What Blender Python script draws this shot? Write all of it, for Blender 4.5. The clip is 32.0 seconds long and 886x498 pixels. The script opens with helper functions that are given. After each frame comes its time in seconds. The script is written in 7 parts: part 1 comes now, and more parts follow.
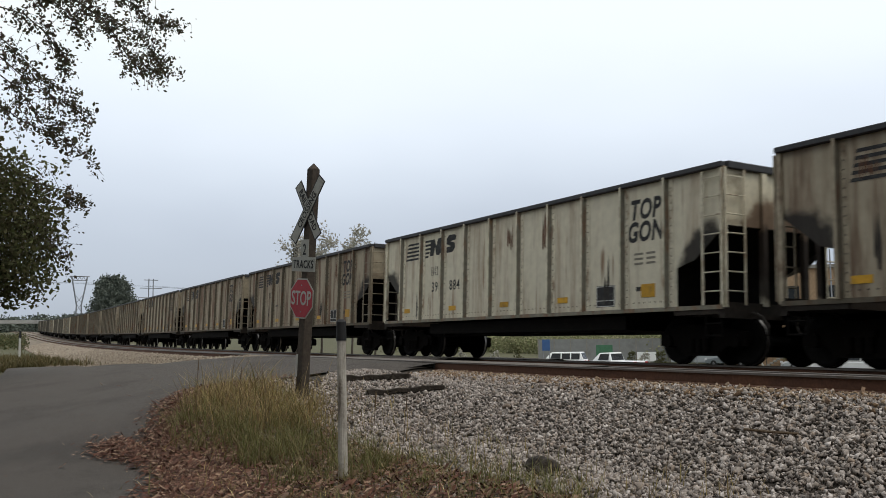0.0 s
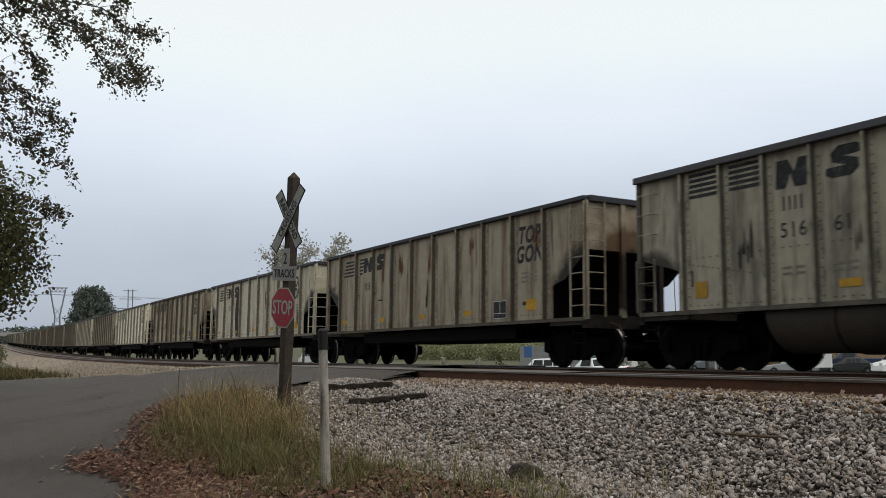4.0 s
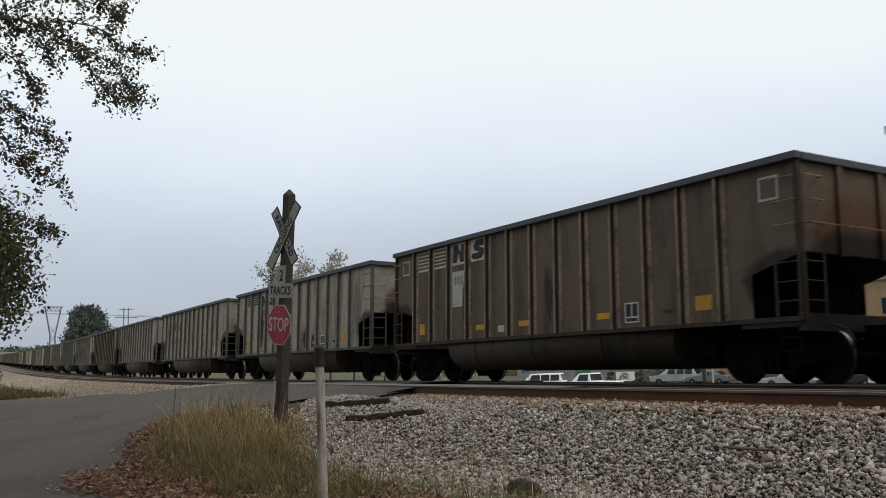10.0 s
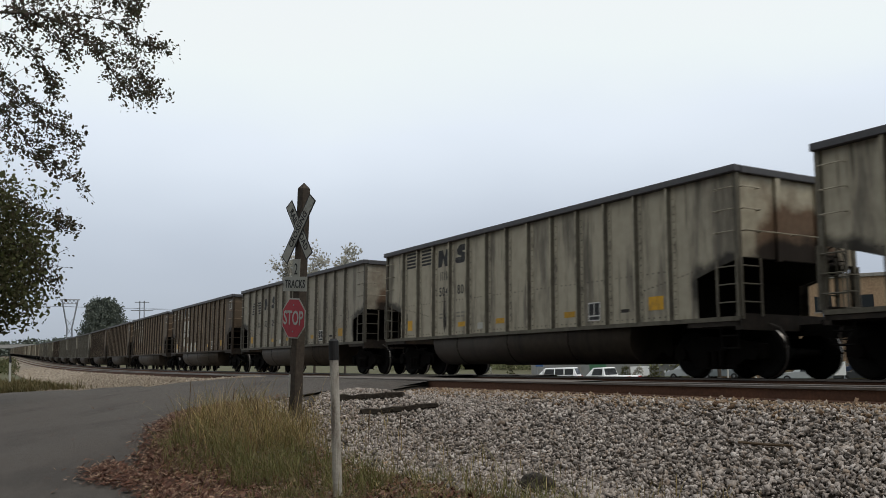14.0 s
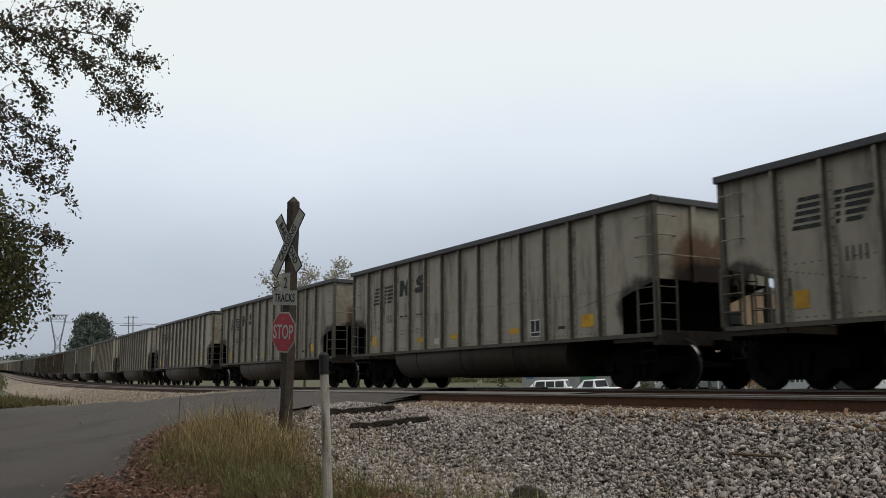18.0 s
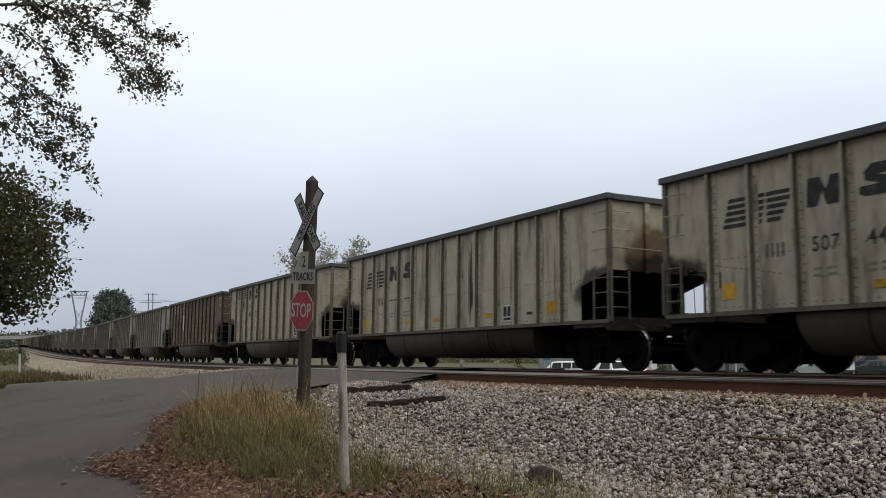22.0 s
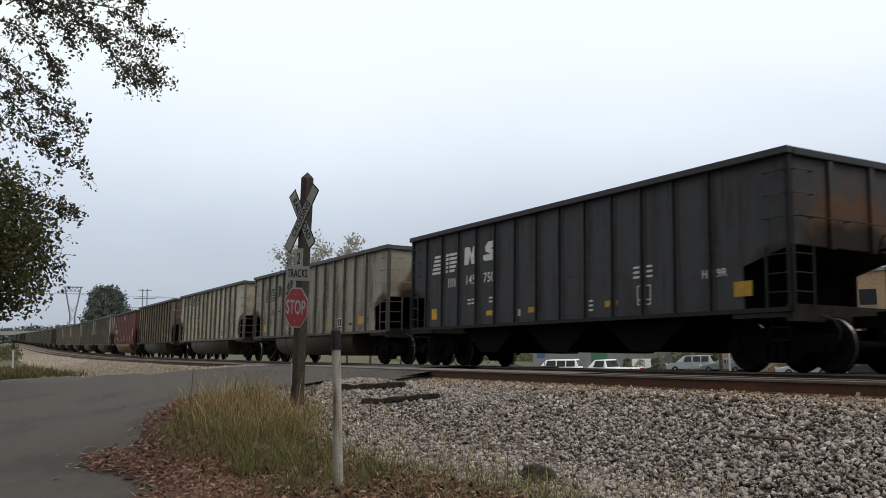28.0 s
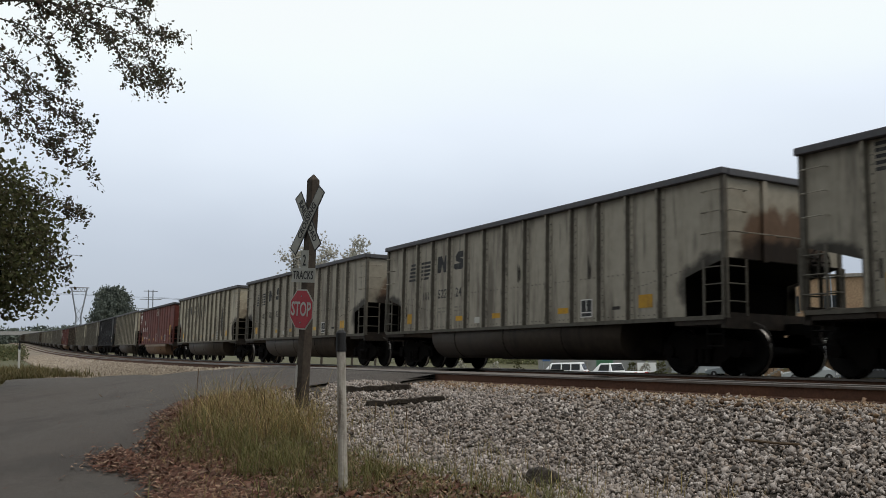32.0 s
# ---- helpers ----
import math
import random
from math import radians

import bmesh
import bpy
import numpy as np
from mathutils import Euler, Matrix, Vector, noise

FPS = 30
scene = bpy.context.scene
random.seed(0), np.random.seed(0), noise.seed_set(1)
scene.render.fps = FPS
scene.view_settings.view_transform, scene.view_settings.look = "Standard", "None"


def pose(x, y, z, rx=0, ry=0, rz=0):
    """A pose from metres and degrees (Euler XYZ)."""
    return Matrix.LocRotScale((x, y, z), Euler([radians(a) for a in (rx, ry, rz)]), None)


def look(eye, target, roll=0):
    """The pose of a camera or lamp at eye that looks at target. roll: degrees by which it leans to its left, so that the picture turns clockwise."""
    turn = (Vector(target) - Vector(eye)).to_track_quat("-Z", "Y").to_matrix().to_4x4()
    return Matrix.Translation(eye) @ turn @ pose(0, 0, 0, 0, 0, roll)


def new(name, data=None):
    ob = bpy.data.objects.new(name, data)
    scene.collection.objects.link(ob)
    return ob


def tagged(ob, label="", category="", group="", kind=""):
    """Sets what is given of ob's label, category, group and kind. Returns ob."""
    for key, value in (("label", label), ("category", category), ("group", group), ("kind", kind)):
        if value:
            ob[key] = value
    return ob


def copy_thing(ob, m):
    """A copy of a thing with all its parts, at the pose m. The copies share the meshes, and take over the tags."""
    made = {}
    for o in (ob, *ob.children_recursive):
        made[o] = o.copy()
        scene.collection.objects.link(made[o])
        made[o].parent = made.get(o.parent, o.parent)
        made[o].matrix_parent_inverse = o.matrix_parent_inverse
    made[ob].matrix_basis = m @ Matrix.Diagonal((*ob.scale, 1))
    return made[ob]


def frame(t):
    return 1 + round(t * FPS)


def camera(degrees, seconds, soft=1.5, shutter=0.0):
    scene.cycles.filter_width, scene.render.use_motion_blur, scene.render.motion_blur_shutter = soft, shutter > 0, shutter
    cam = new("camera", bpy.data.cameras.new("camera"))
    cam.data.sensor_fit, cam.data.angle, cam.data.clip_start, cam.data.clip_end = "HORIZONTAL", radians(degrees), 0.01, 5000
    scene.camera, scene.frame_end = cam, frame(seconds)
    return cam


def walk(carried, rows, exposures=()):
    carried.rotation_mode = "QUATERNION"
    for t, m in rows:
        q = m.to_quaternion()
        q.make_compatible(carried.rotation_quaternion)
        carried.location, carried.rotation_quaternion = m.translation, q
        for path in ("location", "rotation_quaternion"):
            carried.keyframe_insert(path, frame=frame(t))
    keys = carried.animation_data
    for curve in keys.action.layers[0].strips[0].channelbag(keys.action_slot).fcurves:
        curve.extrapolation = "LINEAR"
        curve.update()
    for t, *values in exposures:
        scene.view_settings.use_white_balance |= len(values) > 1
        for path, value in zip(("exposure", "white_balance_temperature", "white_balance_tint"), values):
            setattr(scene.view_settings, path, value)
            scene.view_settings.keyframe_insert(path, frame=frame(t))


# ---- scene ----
cam = camera(52.4, 32.0, soft=0.6, shutter=0.1)

# seconds, yaw, pitch, lean of the hand-held camera, which stands in one spot
EYE = (0.0, 0.0, 0.57)
TURNS = [
    (0.0, 60.678, 5.75, -0.583), (0.5, 60.401, 6.106, -1.141), (1.0, 59.593, 6.71, -1.485),
    (1.5, 59.761, 6.686, -1.677), (2.0, 59.916, 6.506, -0.966), (2.5, 59.885, 6.347, -0.737),
    (4.5, 59.055, 6.373, -1.67), (5.0, 58.518, 6.769, -2.014), (5.5, 58.394, 6.844, -1.872),
    (6.0, 58.254, 7.011, -2.533), (6.5, 58.089, 7.011, -1.939), (7.0, 58.792, 7.259, -1.199),
    (7.5, 58.716, 7.128, -1.319), (8.0, 59.202, 7.181, -0.978), (8.5, 59.484, 7.137, -1.005),
    (9.0, 59.392, 7.204, -1.229), (9.5, 59.25, 7.088, -1.459), (10.0, 59.188, 7.208, -1.75),
    (10.5, 59.424, 7.52, -1.84), (11.0, 59.671, 7.412, -1.602), (11.5, 60.133, 7.016, -1.138),
    (12.0, 60.179, 6.732, -1.237), (12.5, 59.959, 6.765, -1.164), (13.0, 59.877, 6.794, -1.078),
    (13.5, 59.953, 6.799, -1.445), (14.0, 60.113, 6.846, -1.532), (14.5, 60.253, 6.972, -1.642),
    (15.0, 59.956, 7.355, -1.439), (15.5, 59.631, 7.618, -1.494), (17.5, 59.491, 7.371, -2.242),
    (18.0, 59.442, 7.645, -1.933), (18.5, 59.537, 7.655, -1.633), (19.0, 60.021, 7.294, -1.193),
    (19.5, 60.31, 6.903, -0.733), (20.0, 60.364, 6.716, -0.533), (20.5, 60.366, 6.54, -0.644),
    (21.0, 60.323, 6.472, -1.137), (21.5, 60.428, 6.489, -1.134), (22.0, 60.628, 6.417, -1.266),
    (22.5, 60.463, 6.386, -1.169), (23.0, 60.333, 6.37, -1.156), (23.5, 60.308, 6.242, -1.564),
    (24.0, 60.247, 6.369, -1.796), (24.5, 60.181, 6.382, -2.054), (25.0, 60.095, 6.465, -1.738),
    (25.5, 60.244, 6.333, -1.469), (27.5, 60.532, 6.097, -0.98), (28.0, 60.307, 6.259, -0.998),
    (28.5, 60.218, 6.431, -1.175), (29.0, 60.368, 6.42, -1.006), (29.5, 60.493, 6.413, -1.427),
    (30.0, 60.458, 6.692, -1.303), (30.5, 60.397, 6.882, -1.215), (31.0, 60.432, 6.814, -1.192),
    (31.5, 60.432, 6.612, -0.868), (32.0, 60.66, 6.429, -0.658),
]
walk(cam, [(t, pose(*EYE, 90 + p, 0, y) @ pose(0, 0, 0, 0, 0, r)) for t, y, p, r in TURNS],
     [(0.0, 0.12), (1.4, 0.0), (12.0, 0.0), (18.0, -0.06), (20.0, -0.03), (22.0, 0.09), (28.0, 0.11), (29.5, 0.04), (32.0, 0.07)])


# ---- light: an overcast morning ----
def overcast():
    world = bpy.data.worlds.new("overcast_sky")
    scene.world = world
    world.use_nodes = True
    nt = world.node_tree
    nt.nodes.clear()
    n, l = nt.nodes.new, nt.links.new
    out, bg = n("ShaderNodeOutputWorld"), n("ShaderNodeBackground")
    sky = n("ShaderNodeTexSky")
    sky.sky_type, sky.sun_disc = "NISHITA", False
    sky.sun_elevation, sky.sun_rotation = radians(58), radians(67)
    dim = n("ShaderNodeMix")
    dim.data_type, dim.blend_type = "RGBA", "MULTIPLY"
    dim.inputs["Factor"].default_value = 1
    dim.inputs["B"].default_value = (0.1, 0.1, 0.1, 1)
    l(sky.outputs[0], dim.inputs["A"])
    co, sep = n("ShaderNodeTexCoord"), n("ShaderNodeSeparateXYZ")
    l(co.outputs["Generated"], sep.inputs[0])
    cloud = n("ShaderNodeTexNoise")
    cloud.inputs["Scale"].default_value, cloud.inputs["Detail"].default_value = 2.2, 3.0
    mp = n("ShaderNodeMapping")
    mp.inputs["Scale"].default_value = (1, 1, 2.6)
    l(co.outputs["Generated"], mp.inputs[0])
    l(mp.outputs[0], cloud.inputs["Vector"])
    wob = n("ShaderNodeMath")
    wob.operation, wob.inputs[1].default_value, wob.inputs[2].default_value = "MULTIPLY_ADD", 0.12, -0.06
    l(cloud.outputs[0], wob.inputs[0])
    add = n("ShaderNodeMath")
    add.operation = "ADD"
    l(sep.outputs["Z"], add.inputs[0])
    l(wob.outputs[0], add.inputs[1])
    ramp = n("ShaderNodeValToRGB")
    ramp.color_ramp.interpolation = "B_SPLINE"
    e = ramp.color_ramp.elements
    e[0].position, e[0].color = 0.0, (0.36, 0.415, 0.505, 1)
    e[1].position, e[1].color = 1.0, (0.92, 0.96, 1.01, 1)
    for at, c in ((0.1, (0.50, 0.55, 0.64, 1)), (0.2, (0.75, 0.825, 0.92, 1)), (0.31, (0.98, 1.045, 1.12, 1)), (0.5, (0.95, 1.0, 1.08, 1))):
        e.new(at).color = c
    l(add.outputs[0], ramp.inputs[0])
    mix = n("ShaderNodeMix")
    mix.data_type = "RGBA"
    mix.inputs["Factor"].default_value = 0.9
    l(dim.outputs["Result"], mix.inputs["A"])
    l(ramp.outputs[0], mix.inputs["B"])
    l(mix.outputs["Result"], bg.inputs["Color"])
    bg.inputs["Strength"].default_value = 1.0
    l(bg.outputs[0], out.inputs[0])
    lamp = bpy.data.lights.new("sun", "SUN")
    lamp.energy, lamp.angle, lamp.color = 1.0, radians(25), (1.0, 0.92, 0.80)
    sun = new("sun", lamp)
    sun.matrix_world = look((34, 14, 60), (0, 0, 0))


overcast()


# ---- materials ----
def mat(name, base, rough=0.8, metal=0.0, grain=0.0, grain_scale=40.0, stain=None, stain_scale=1.2, stain_amount=0.5,
        stretch=(1, 1, 1), bump=0.0, bump_scale=60.0, spread=0.0, spec=0.3, second=None, streak=None, smears=(), cover=0.48):
    """A painted, weathered or natural surface: base colour, fine grain, larger stains, relief, and a spread from object to object."""
    m = bpy.data.materials.new(name)
    m.use_nodes = True
    nt = m.node_tree
    n, l = nt.nodes.new, nt.links.new
    b = nt.nodes["Principled BSDF"]
    b.inputs["Roughness"].default_value, b.inputs["Metallic"].default_value = rough, metal
    b.inputs["Specular IOR Level"].default_value = spec
    co = n("ShaderNodeTexCoord")
    here = co.outputs["Object"]
    if spread or second:
        info = n("ShaderNodeObjectInfo")
        shift = n("ShaderNodeVectorMath")
        shift.operation = "MULTIPLY_ADD"
        l(info.outputs["Random"], shift.inputs[0])
        shift.inputs[1].default_value = (37, 53, 71)
        l(here, shift.inputs[2])
        here = shift.outputs[0]
    rgb = n("ShaderNodeRGB")
    rgb.outputs[0].default_value = (*base, 1)
    col = rgb.outputs[0]

    LATE = []

    def tex(scale, detail=4.0, st=(1, 1, 1), rough_=0.55):
        mp, t = n("ShaderNodeMapping"), n("ShaderNodeTexNoise")
        mp.inputs["Scale"].default_value = st
        l(here, mp.inputs[0])
        l(mp.outputs[0], t.inputs["Vector"])
        t.inputs["Scale"].default_value, t.inputs["Detail"].default_value, t.inputs["Roughness"].default_value = scale, detail, rough_
        return t.outputs[0]

    def ramped(fac, lo, hi):
        r = n("ShaderNodeMapRange")
        r.inputs["From Min"].default_value, r.inputs["From Max"].default_value = lo, hi
        r.interpolation_type = "SMOOTHSTEP"
        l(fac, r.inputs[0])
        return r.outputs[0]

    def mixed(a, bcol, fac, how="MIX"):
        x = n("ShaderNodeMix")
        x.data_type, x.blend_type = "RGBA", how
        l(a, x.inputs["A"])
        if isinstance(bcol, tuple):
            x.inputs["B"].default_value = (*bcol, 1)
        else:
            l(bcol, x.inputs["B"])
        if isinstance(fac, float):
            x.inputs["Factor"].default_value = fac
        else:
            l(fac, x.inputs["Factor"])
        return x.outputs["Result"]

    def times(v, k):
        x = n("ShaderNodeMath")
        x.operation, x.inputs[1].default_value = "MULTIPLY", k
        l(v, x.inputs[0])
        return x.outputs[0]

    for (ox, oy, oz), (kx, ky, kz), dirt, amount in smears:
        # a soft-edged patch of soot about a place, alike at both ends
        ab, sc, off, ln_ = n("ShaderNodeVectorMath"), n("ShaderNodeVectorMath"), n("ShaderNodeVectorMath"), n("ShaderNodeVectorMath")
        ab.operation, sc.operation, off.operation, ln_.operation = "ABSOLUTE", "MULTIPLY", "SUBTRACT", "LENGTH"
        l(co.outputs["Object"], ab.inputs[0])
        off.inputs[1].default_value, sc.inputs[1].default_value = (ox, oy, oz), (kx, ky, kz)
        l(ab.outputs[0], off.inputs[0])
        l(off.outputs[0], sc.inputs[0])
        l(sc.outputs[0], ln_.inputs[0])
        w = n("ShaderNodeMath")
        w.operation, w.inputs[1].default_value = "MULTIPLY_ADD", 0.7
        l(tex(2.2, 5), w.inputs[0])
        l(ln_.outputs["Value"], w.inputs[2])
        inv = n("ShaderNodeMapRange")
        inv.interpolation_type = "SMOOTHSTEP"
        inv.inputs["From Min"].default_value, inv.inputs["From Max"].default_value = 1.45, 1.15
        l(w.outputs[0], inv.inputs[0])
        LATE.append((inv.outputs[0], dirt, amount))
    if second:
        col = mixed(col, second, info.outputs["Random"])
    if stain:
        col = mixed(col, stain, times(ramped(tex(stain_scale, 6, stretch, 0.65), cover, cover + 0.2), stain_amount))
    if streak:
        thin = ramped(tex(9.0, 3, (1, 1, 0.05), 0.5), 0.56, 0.70)
        where = ramped(tex(0.9, 2, (1, 1, 0.5)), 0.5, 0.62)
        both = n("ShaderNodeMath")
        both.operation = "MULTIPLY"
        l(thin, both.inputs[0])
        l(where, both.inputs[1])
        col = mixed(col, streak, times(both.outputs[0], 0.85))
    for fac, dirt, amount in LATE:
        col = mixed(col, dirt, times(fac, amount))
    if grain:
        g = n("ShaderNodeHueSaturation")
        v = n("ShaderNodeMapRange")
        v.inputs["To Min"].default_value, v.inputs["To Max"].default_value = 1 - grain, 1 + grain
        v.inputs["From Min"].default_value, v.inputs["From Max"].default_value = 0.25, 0.75
        l(tex(grain_scale), v.inputs[0])
        l(v.outputs[0], g.inputs["Value"])
        l(col, g.inputs["Color"])
        col = g.outputs[0]
    if spread:
        g = n("ShaderNodeHueSaturation")
        v = n("ShaderNodeMapRange")
        v.inputs["To Min"].default_value, v.inputs["To Max"].default_value = 1 - spread, 1 + spread
        l(info.outputs["Random"], v.inputs[0])
        l(v.outputs[0], g.inputs["Value"])
        l(col, g.inputs["Color"])
        col = g.outputs[0]
    l(col, b.inputs["Base Color"])
    if bump:
        bp = n("ShaderNodeBump")
        bp.inputs["Strength"].default_value, bp.inputs["Distance"].default_value = bump, 0.02
        l(tex(bump_scale, 5), bp.inputs["Height"])
        l(bp.outputs[0], b.inputs["Normal"])
    return m


M = {}


def build_materials():
    M["asphalt"] = mat("asphalt", (0.078, 0.066, 0.056), 0.85, spec=0.35, grain=0.5, grain_scale=55, stain=(0.05, 0.042, 0.036), stain_scale=0.5, stain_amount=0.8, bump=0.9, bump_scale=140)
    M["earth"] = mat("earth", (0.10, 0.085, 0.065), 0.95, grain=0.35, grain_scale=25, stain=(0.06, 0.05, 0.04), stain_scale=0.7, bump=0.7, bump_scale=30)
    # bed darkened so that its colour gives the shade in gaps between stones
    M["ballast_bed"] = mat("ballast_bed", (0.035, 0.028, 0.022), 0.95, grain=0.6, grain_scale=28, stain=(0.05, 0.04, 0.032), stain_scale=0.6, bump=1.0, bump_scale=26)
    M["asphalt_pale"] = mat("polished_asphalt", (0.15, 0.13, 0.115), 0.8, grain=0.25, grain_scale=50, stain=(0.08, 0.068, 0.058), stain_scale=0.9, stain_amount=0.7, bump=0.5, bump_scale=90)
    M["tan_bed"] = mat("tan_ballast", (0.20, 0.165, 0.125), 0.95, grain=0.65, grain_scale=9, stain=(0.11, 0.08, 0.055), stain_scale=0.7, bump=1.0, bump_scale=22)
    M["rail"] = mat("rusty_rail", (0.095, 0.045, 0.027), 0.85, 0.0, grain=0.25, grain_scale=30, stain=(0.16, 0.07, 0.038), stain_scale=3, stretch=(0.3, 1, 1))
    M["rail_head"] = mat("polished_rail_head", (0.15, 0.13, 0.115), 0.48, 0.8, grain=0.15, grain_scale=60, stain=(0.1, 0.07, 0.05), stain_scale=4)
    M["tie"] = mat("creosoted_tie", (0.034, 0.027, 0.021), 0.9, grain=0.4, grain_scale=12, stretch=(1, 1, 1), stain=(0.07, 0.058, 0.047), stain_scale=3, bump=0.6, bump_scale=25)
    # near-black steel: the shade under the cars is put into the colour
    M["undercar"] = mat("shaded_grimy_steel", (0.005, 0.0045, 0.004), 0.95, 0.0, spec=0.08, grain=0.3, grain_scale=20, stain=(0.012, 0.009, 0.007), stain_scale=4)
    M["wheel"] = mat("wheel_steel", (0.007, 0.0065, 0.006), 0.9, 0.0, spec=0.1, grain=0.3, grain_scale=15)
    M["tread"] = mat("bright_wheel_rim", (0.35, 0.33, 0.31), 0.4, 0.9)


    M["field"] = mat("dry_grass_field", (0.082, 0.078, 0.038), 0.95, grain=0.35, grain_scale=3, stain=(0.065, 0.065, 0.03), stain_scale=0.15, bump=0.6, bump_scale=8)


build_materials()


# ---- the line of the tracks ----
BEND, BEND_END = 0.00063, 85.0
FAR_Y, GAUGE = 13.93, 1.435


def height(s):
    if s <= 0:
        return 0.0
    if s < 200:
        return 0.000045 * s * s - 0.00035 * s
    z = 0.000045 * 40000 - 0.07
    return z + 0.0177 * min(s - 200, 250) + 0.011 * max(s - 450, 0)


def line(s, off=0.0):
    """A point s metres down the line (away, towards -x), off metres to the camera's side of the far track: x, y, heading."""
    if s <= 0:
        x, y, a = s, 0.0, 0.0
    elif s < BEND_END:
        a = BEND * s
        x, y = math.sin(a) / BEND, (1 - math.cos(a)) / BEND
    else:
        a = BEND * BEND_END
        x = math.sin(a) / BEND + (s - BEND_END) * math.cos(a)
        y = (1 - math.cos(a)) / BEND + (s - BEND_END) * math.sin(a)
    return -x - off * math.sin(a), FAR_Y + y - off * math.cos(a), a


def down_line(x, y):
    """The inverse of line(): s and off of a point."""
    a = BEND * BEND_END
    s, off = -x, FAR_Y - y
    for _ in range(4):
        px, py, h = line(s, 0)
        dx, dy = x - px, y - py
        s += -dx * math.cos(h) + dy * math.sin(h)
        off = -dx * math.sin(h) - dy * math.cos(h)
    return s, off


NEAR = 4.3
ROAD = [(-16.4, 9.2), (-15.6, 6.0), (-15.5, 3.8), (-14.4, 3.3), (-12.6, 2.75), (-11.3, 2.35), (-10.2, 2.35), (-8.5, 1.9), (-4.0, 0.8), (1.0, -0.6), (6.0, -2.5), (6.0, -14.0), (-60.0, -14.0),
        (-44.0, -6.0), (-34.0, -2.0), (-34.6, 1.9), (-46.0, 2.9), (-46.5, 3.4), (-44.7, 5.5), (-40.7, 6.6), (-36.0, 7.2), (-28.5, 6.6), (-27.0, 7.3), (-26.6, 9.2)]


def smooth(a, b, v):
    v = max(0.0, min(1.0, (v - a) / (b - a)))
    return v * v * (3 - 2 * v)


def near_line(x, y):
    """s, and the distance from the near rail towards the camera."""
    s, off = down_line(x, y)
    return s, off - NEAR - 0.75


def ground_z(x, y):
    s, dn = near_line(x, y)
    base = height(s)
    if dn < -7.0:
        return base - 0.25 - 1.6 * smooth(-8, -18, dn) - 0.7 * smooth(-28, -37, dn) + 0.03 * max(0.0, -dn - 60) ** 0.5
    road = 0.08 - 1.0 * max(0.0, min(1.0, (dn - 0.6) / 8.6)) ** 1.5
    bank = -0.09 if dn < 0.9 else -0.09 - 0.65 * min(1, (dn - 0.9) / 2.0) - 0.2 * smooth(2.9, 8, dn)
    left = -0.06 if dn < 0.9 else -0.06 - 0.5 * min(1, (dn - 0.9) / 2.6) - 0.15 * smooth(3.5, 9, dn)
    far_w, wl = smooth(-14.8, -9.5, x), smooth(-27.0, -33.0, x)
    w = far_w + (smooth(-16.8, -15.8, x) - far_w) * smooth(2.1, 0.9, dn)
    z = road * (1 - w) + bank * w
    low = smooth(0.05, -0.5, dn)
    return base + (z * (1 - wl) + left * wl) * (1 - low) - 0.26 * low


# ---- writing, made first ----
M["ink"] = mat("black_lettering", (0.025, 0.025, 0.026), 0.75, grain=0.25, grain_scale=12, stain=(0.10, 0.098, 0.09), stain_scale=6, stain_amount=0.5)
M["chalk"] = mat("white_lettering", (0.62, 0.61, 0.57), 0.75, grain=0.12, grain_scale=12, stain=(0.4, 0.38, 0.34), stain_scale=6, stain_amount=0.5)
M["white_paint"] = mat("worn_white_paint", (0.42, 0.41, 0.38), 0.7, grain=0.12, grain_scale=14, stain=(0.22, 0.2, 0.17), stain_scale=6, stretch=(1, 1, 0.3))
M["black_paint"] = mat("black_paint", (0.016, 0.016, 0.017), 0.6, grain=0.2, grain_scale=20)


# car, style, number ("" where it cannot be read)
MARKS = {3: ("top", ""), 2: ("top", "39884"), 1: ("top", "25731"), 0: ("top", "38404"), -1: ("top", "25797"), -2: ("top", ""), -3: ("top", ""), 4: ("top", ""), 5: ("top", ""), 6: ("top", ""), 7: ("top", ""),
         -4: ("stripes", "51661"), -5: ("stripes", "47123"), -6: ("stripes", "47887"), -7: ("patched", ""), -8: ("horse", "51317"), -9: ("horse", "52105"), -10: ("stripes", "49224"), -11: ("patched", ""),
         -12: ("patched", "46212"), -13: ("patched", "46118"), -14: ("patched", "46550"), -15: ("horse", "52729"), -16: ("stripes", "50480"), -17: ("stripes", "50035"), -18: ("horse", "53347"),
         -19: ("horse", ""), -20: ("horse", ""), -21: ("horse", ""), -22: ("horse", "50958"), -23: ("horse", "52092"), -24: ("patched", ""), -25: ("stripes", "49877"), -26: ("horse", ""),
         -27: ("horse", "50744"), -28: ("horse", "53397"), -29: ("horse", "50834"), -30: ("red", "507620"), -31: ("patched", ""), -32: ("stripes", ""), -33: ("horse", ""), -34: ("hopper", "145750"),
         -35: ("stripes", "49063"), -36: ("red", "507661"), -37: ("horse", "50705"), -38: ("horse", "50993"), -39: ("horse", "52224"), -40: ("stripes", ""), -41: ("horse", ""), -42: ("horse", "")}


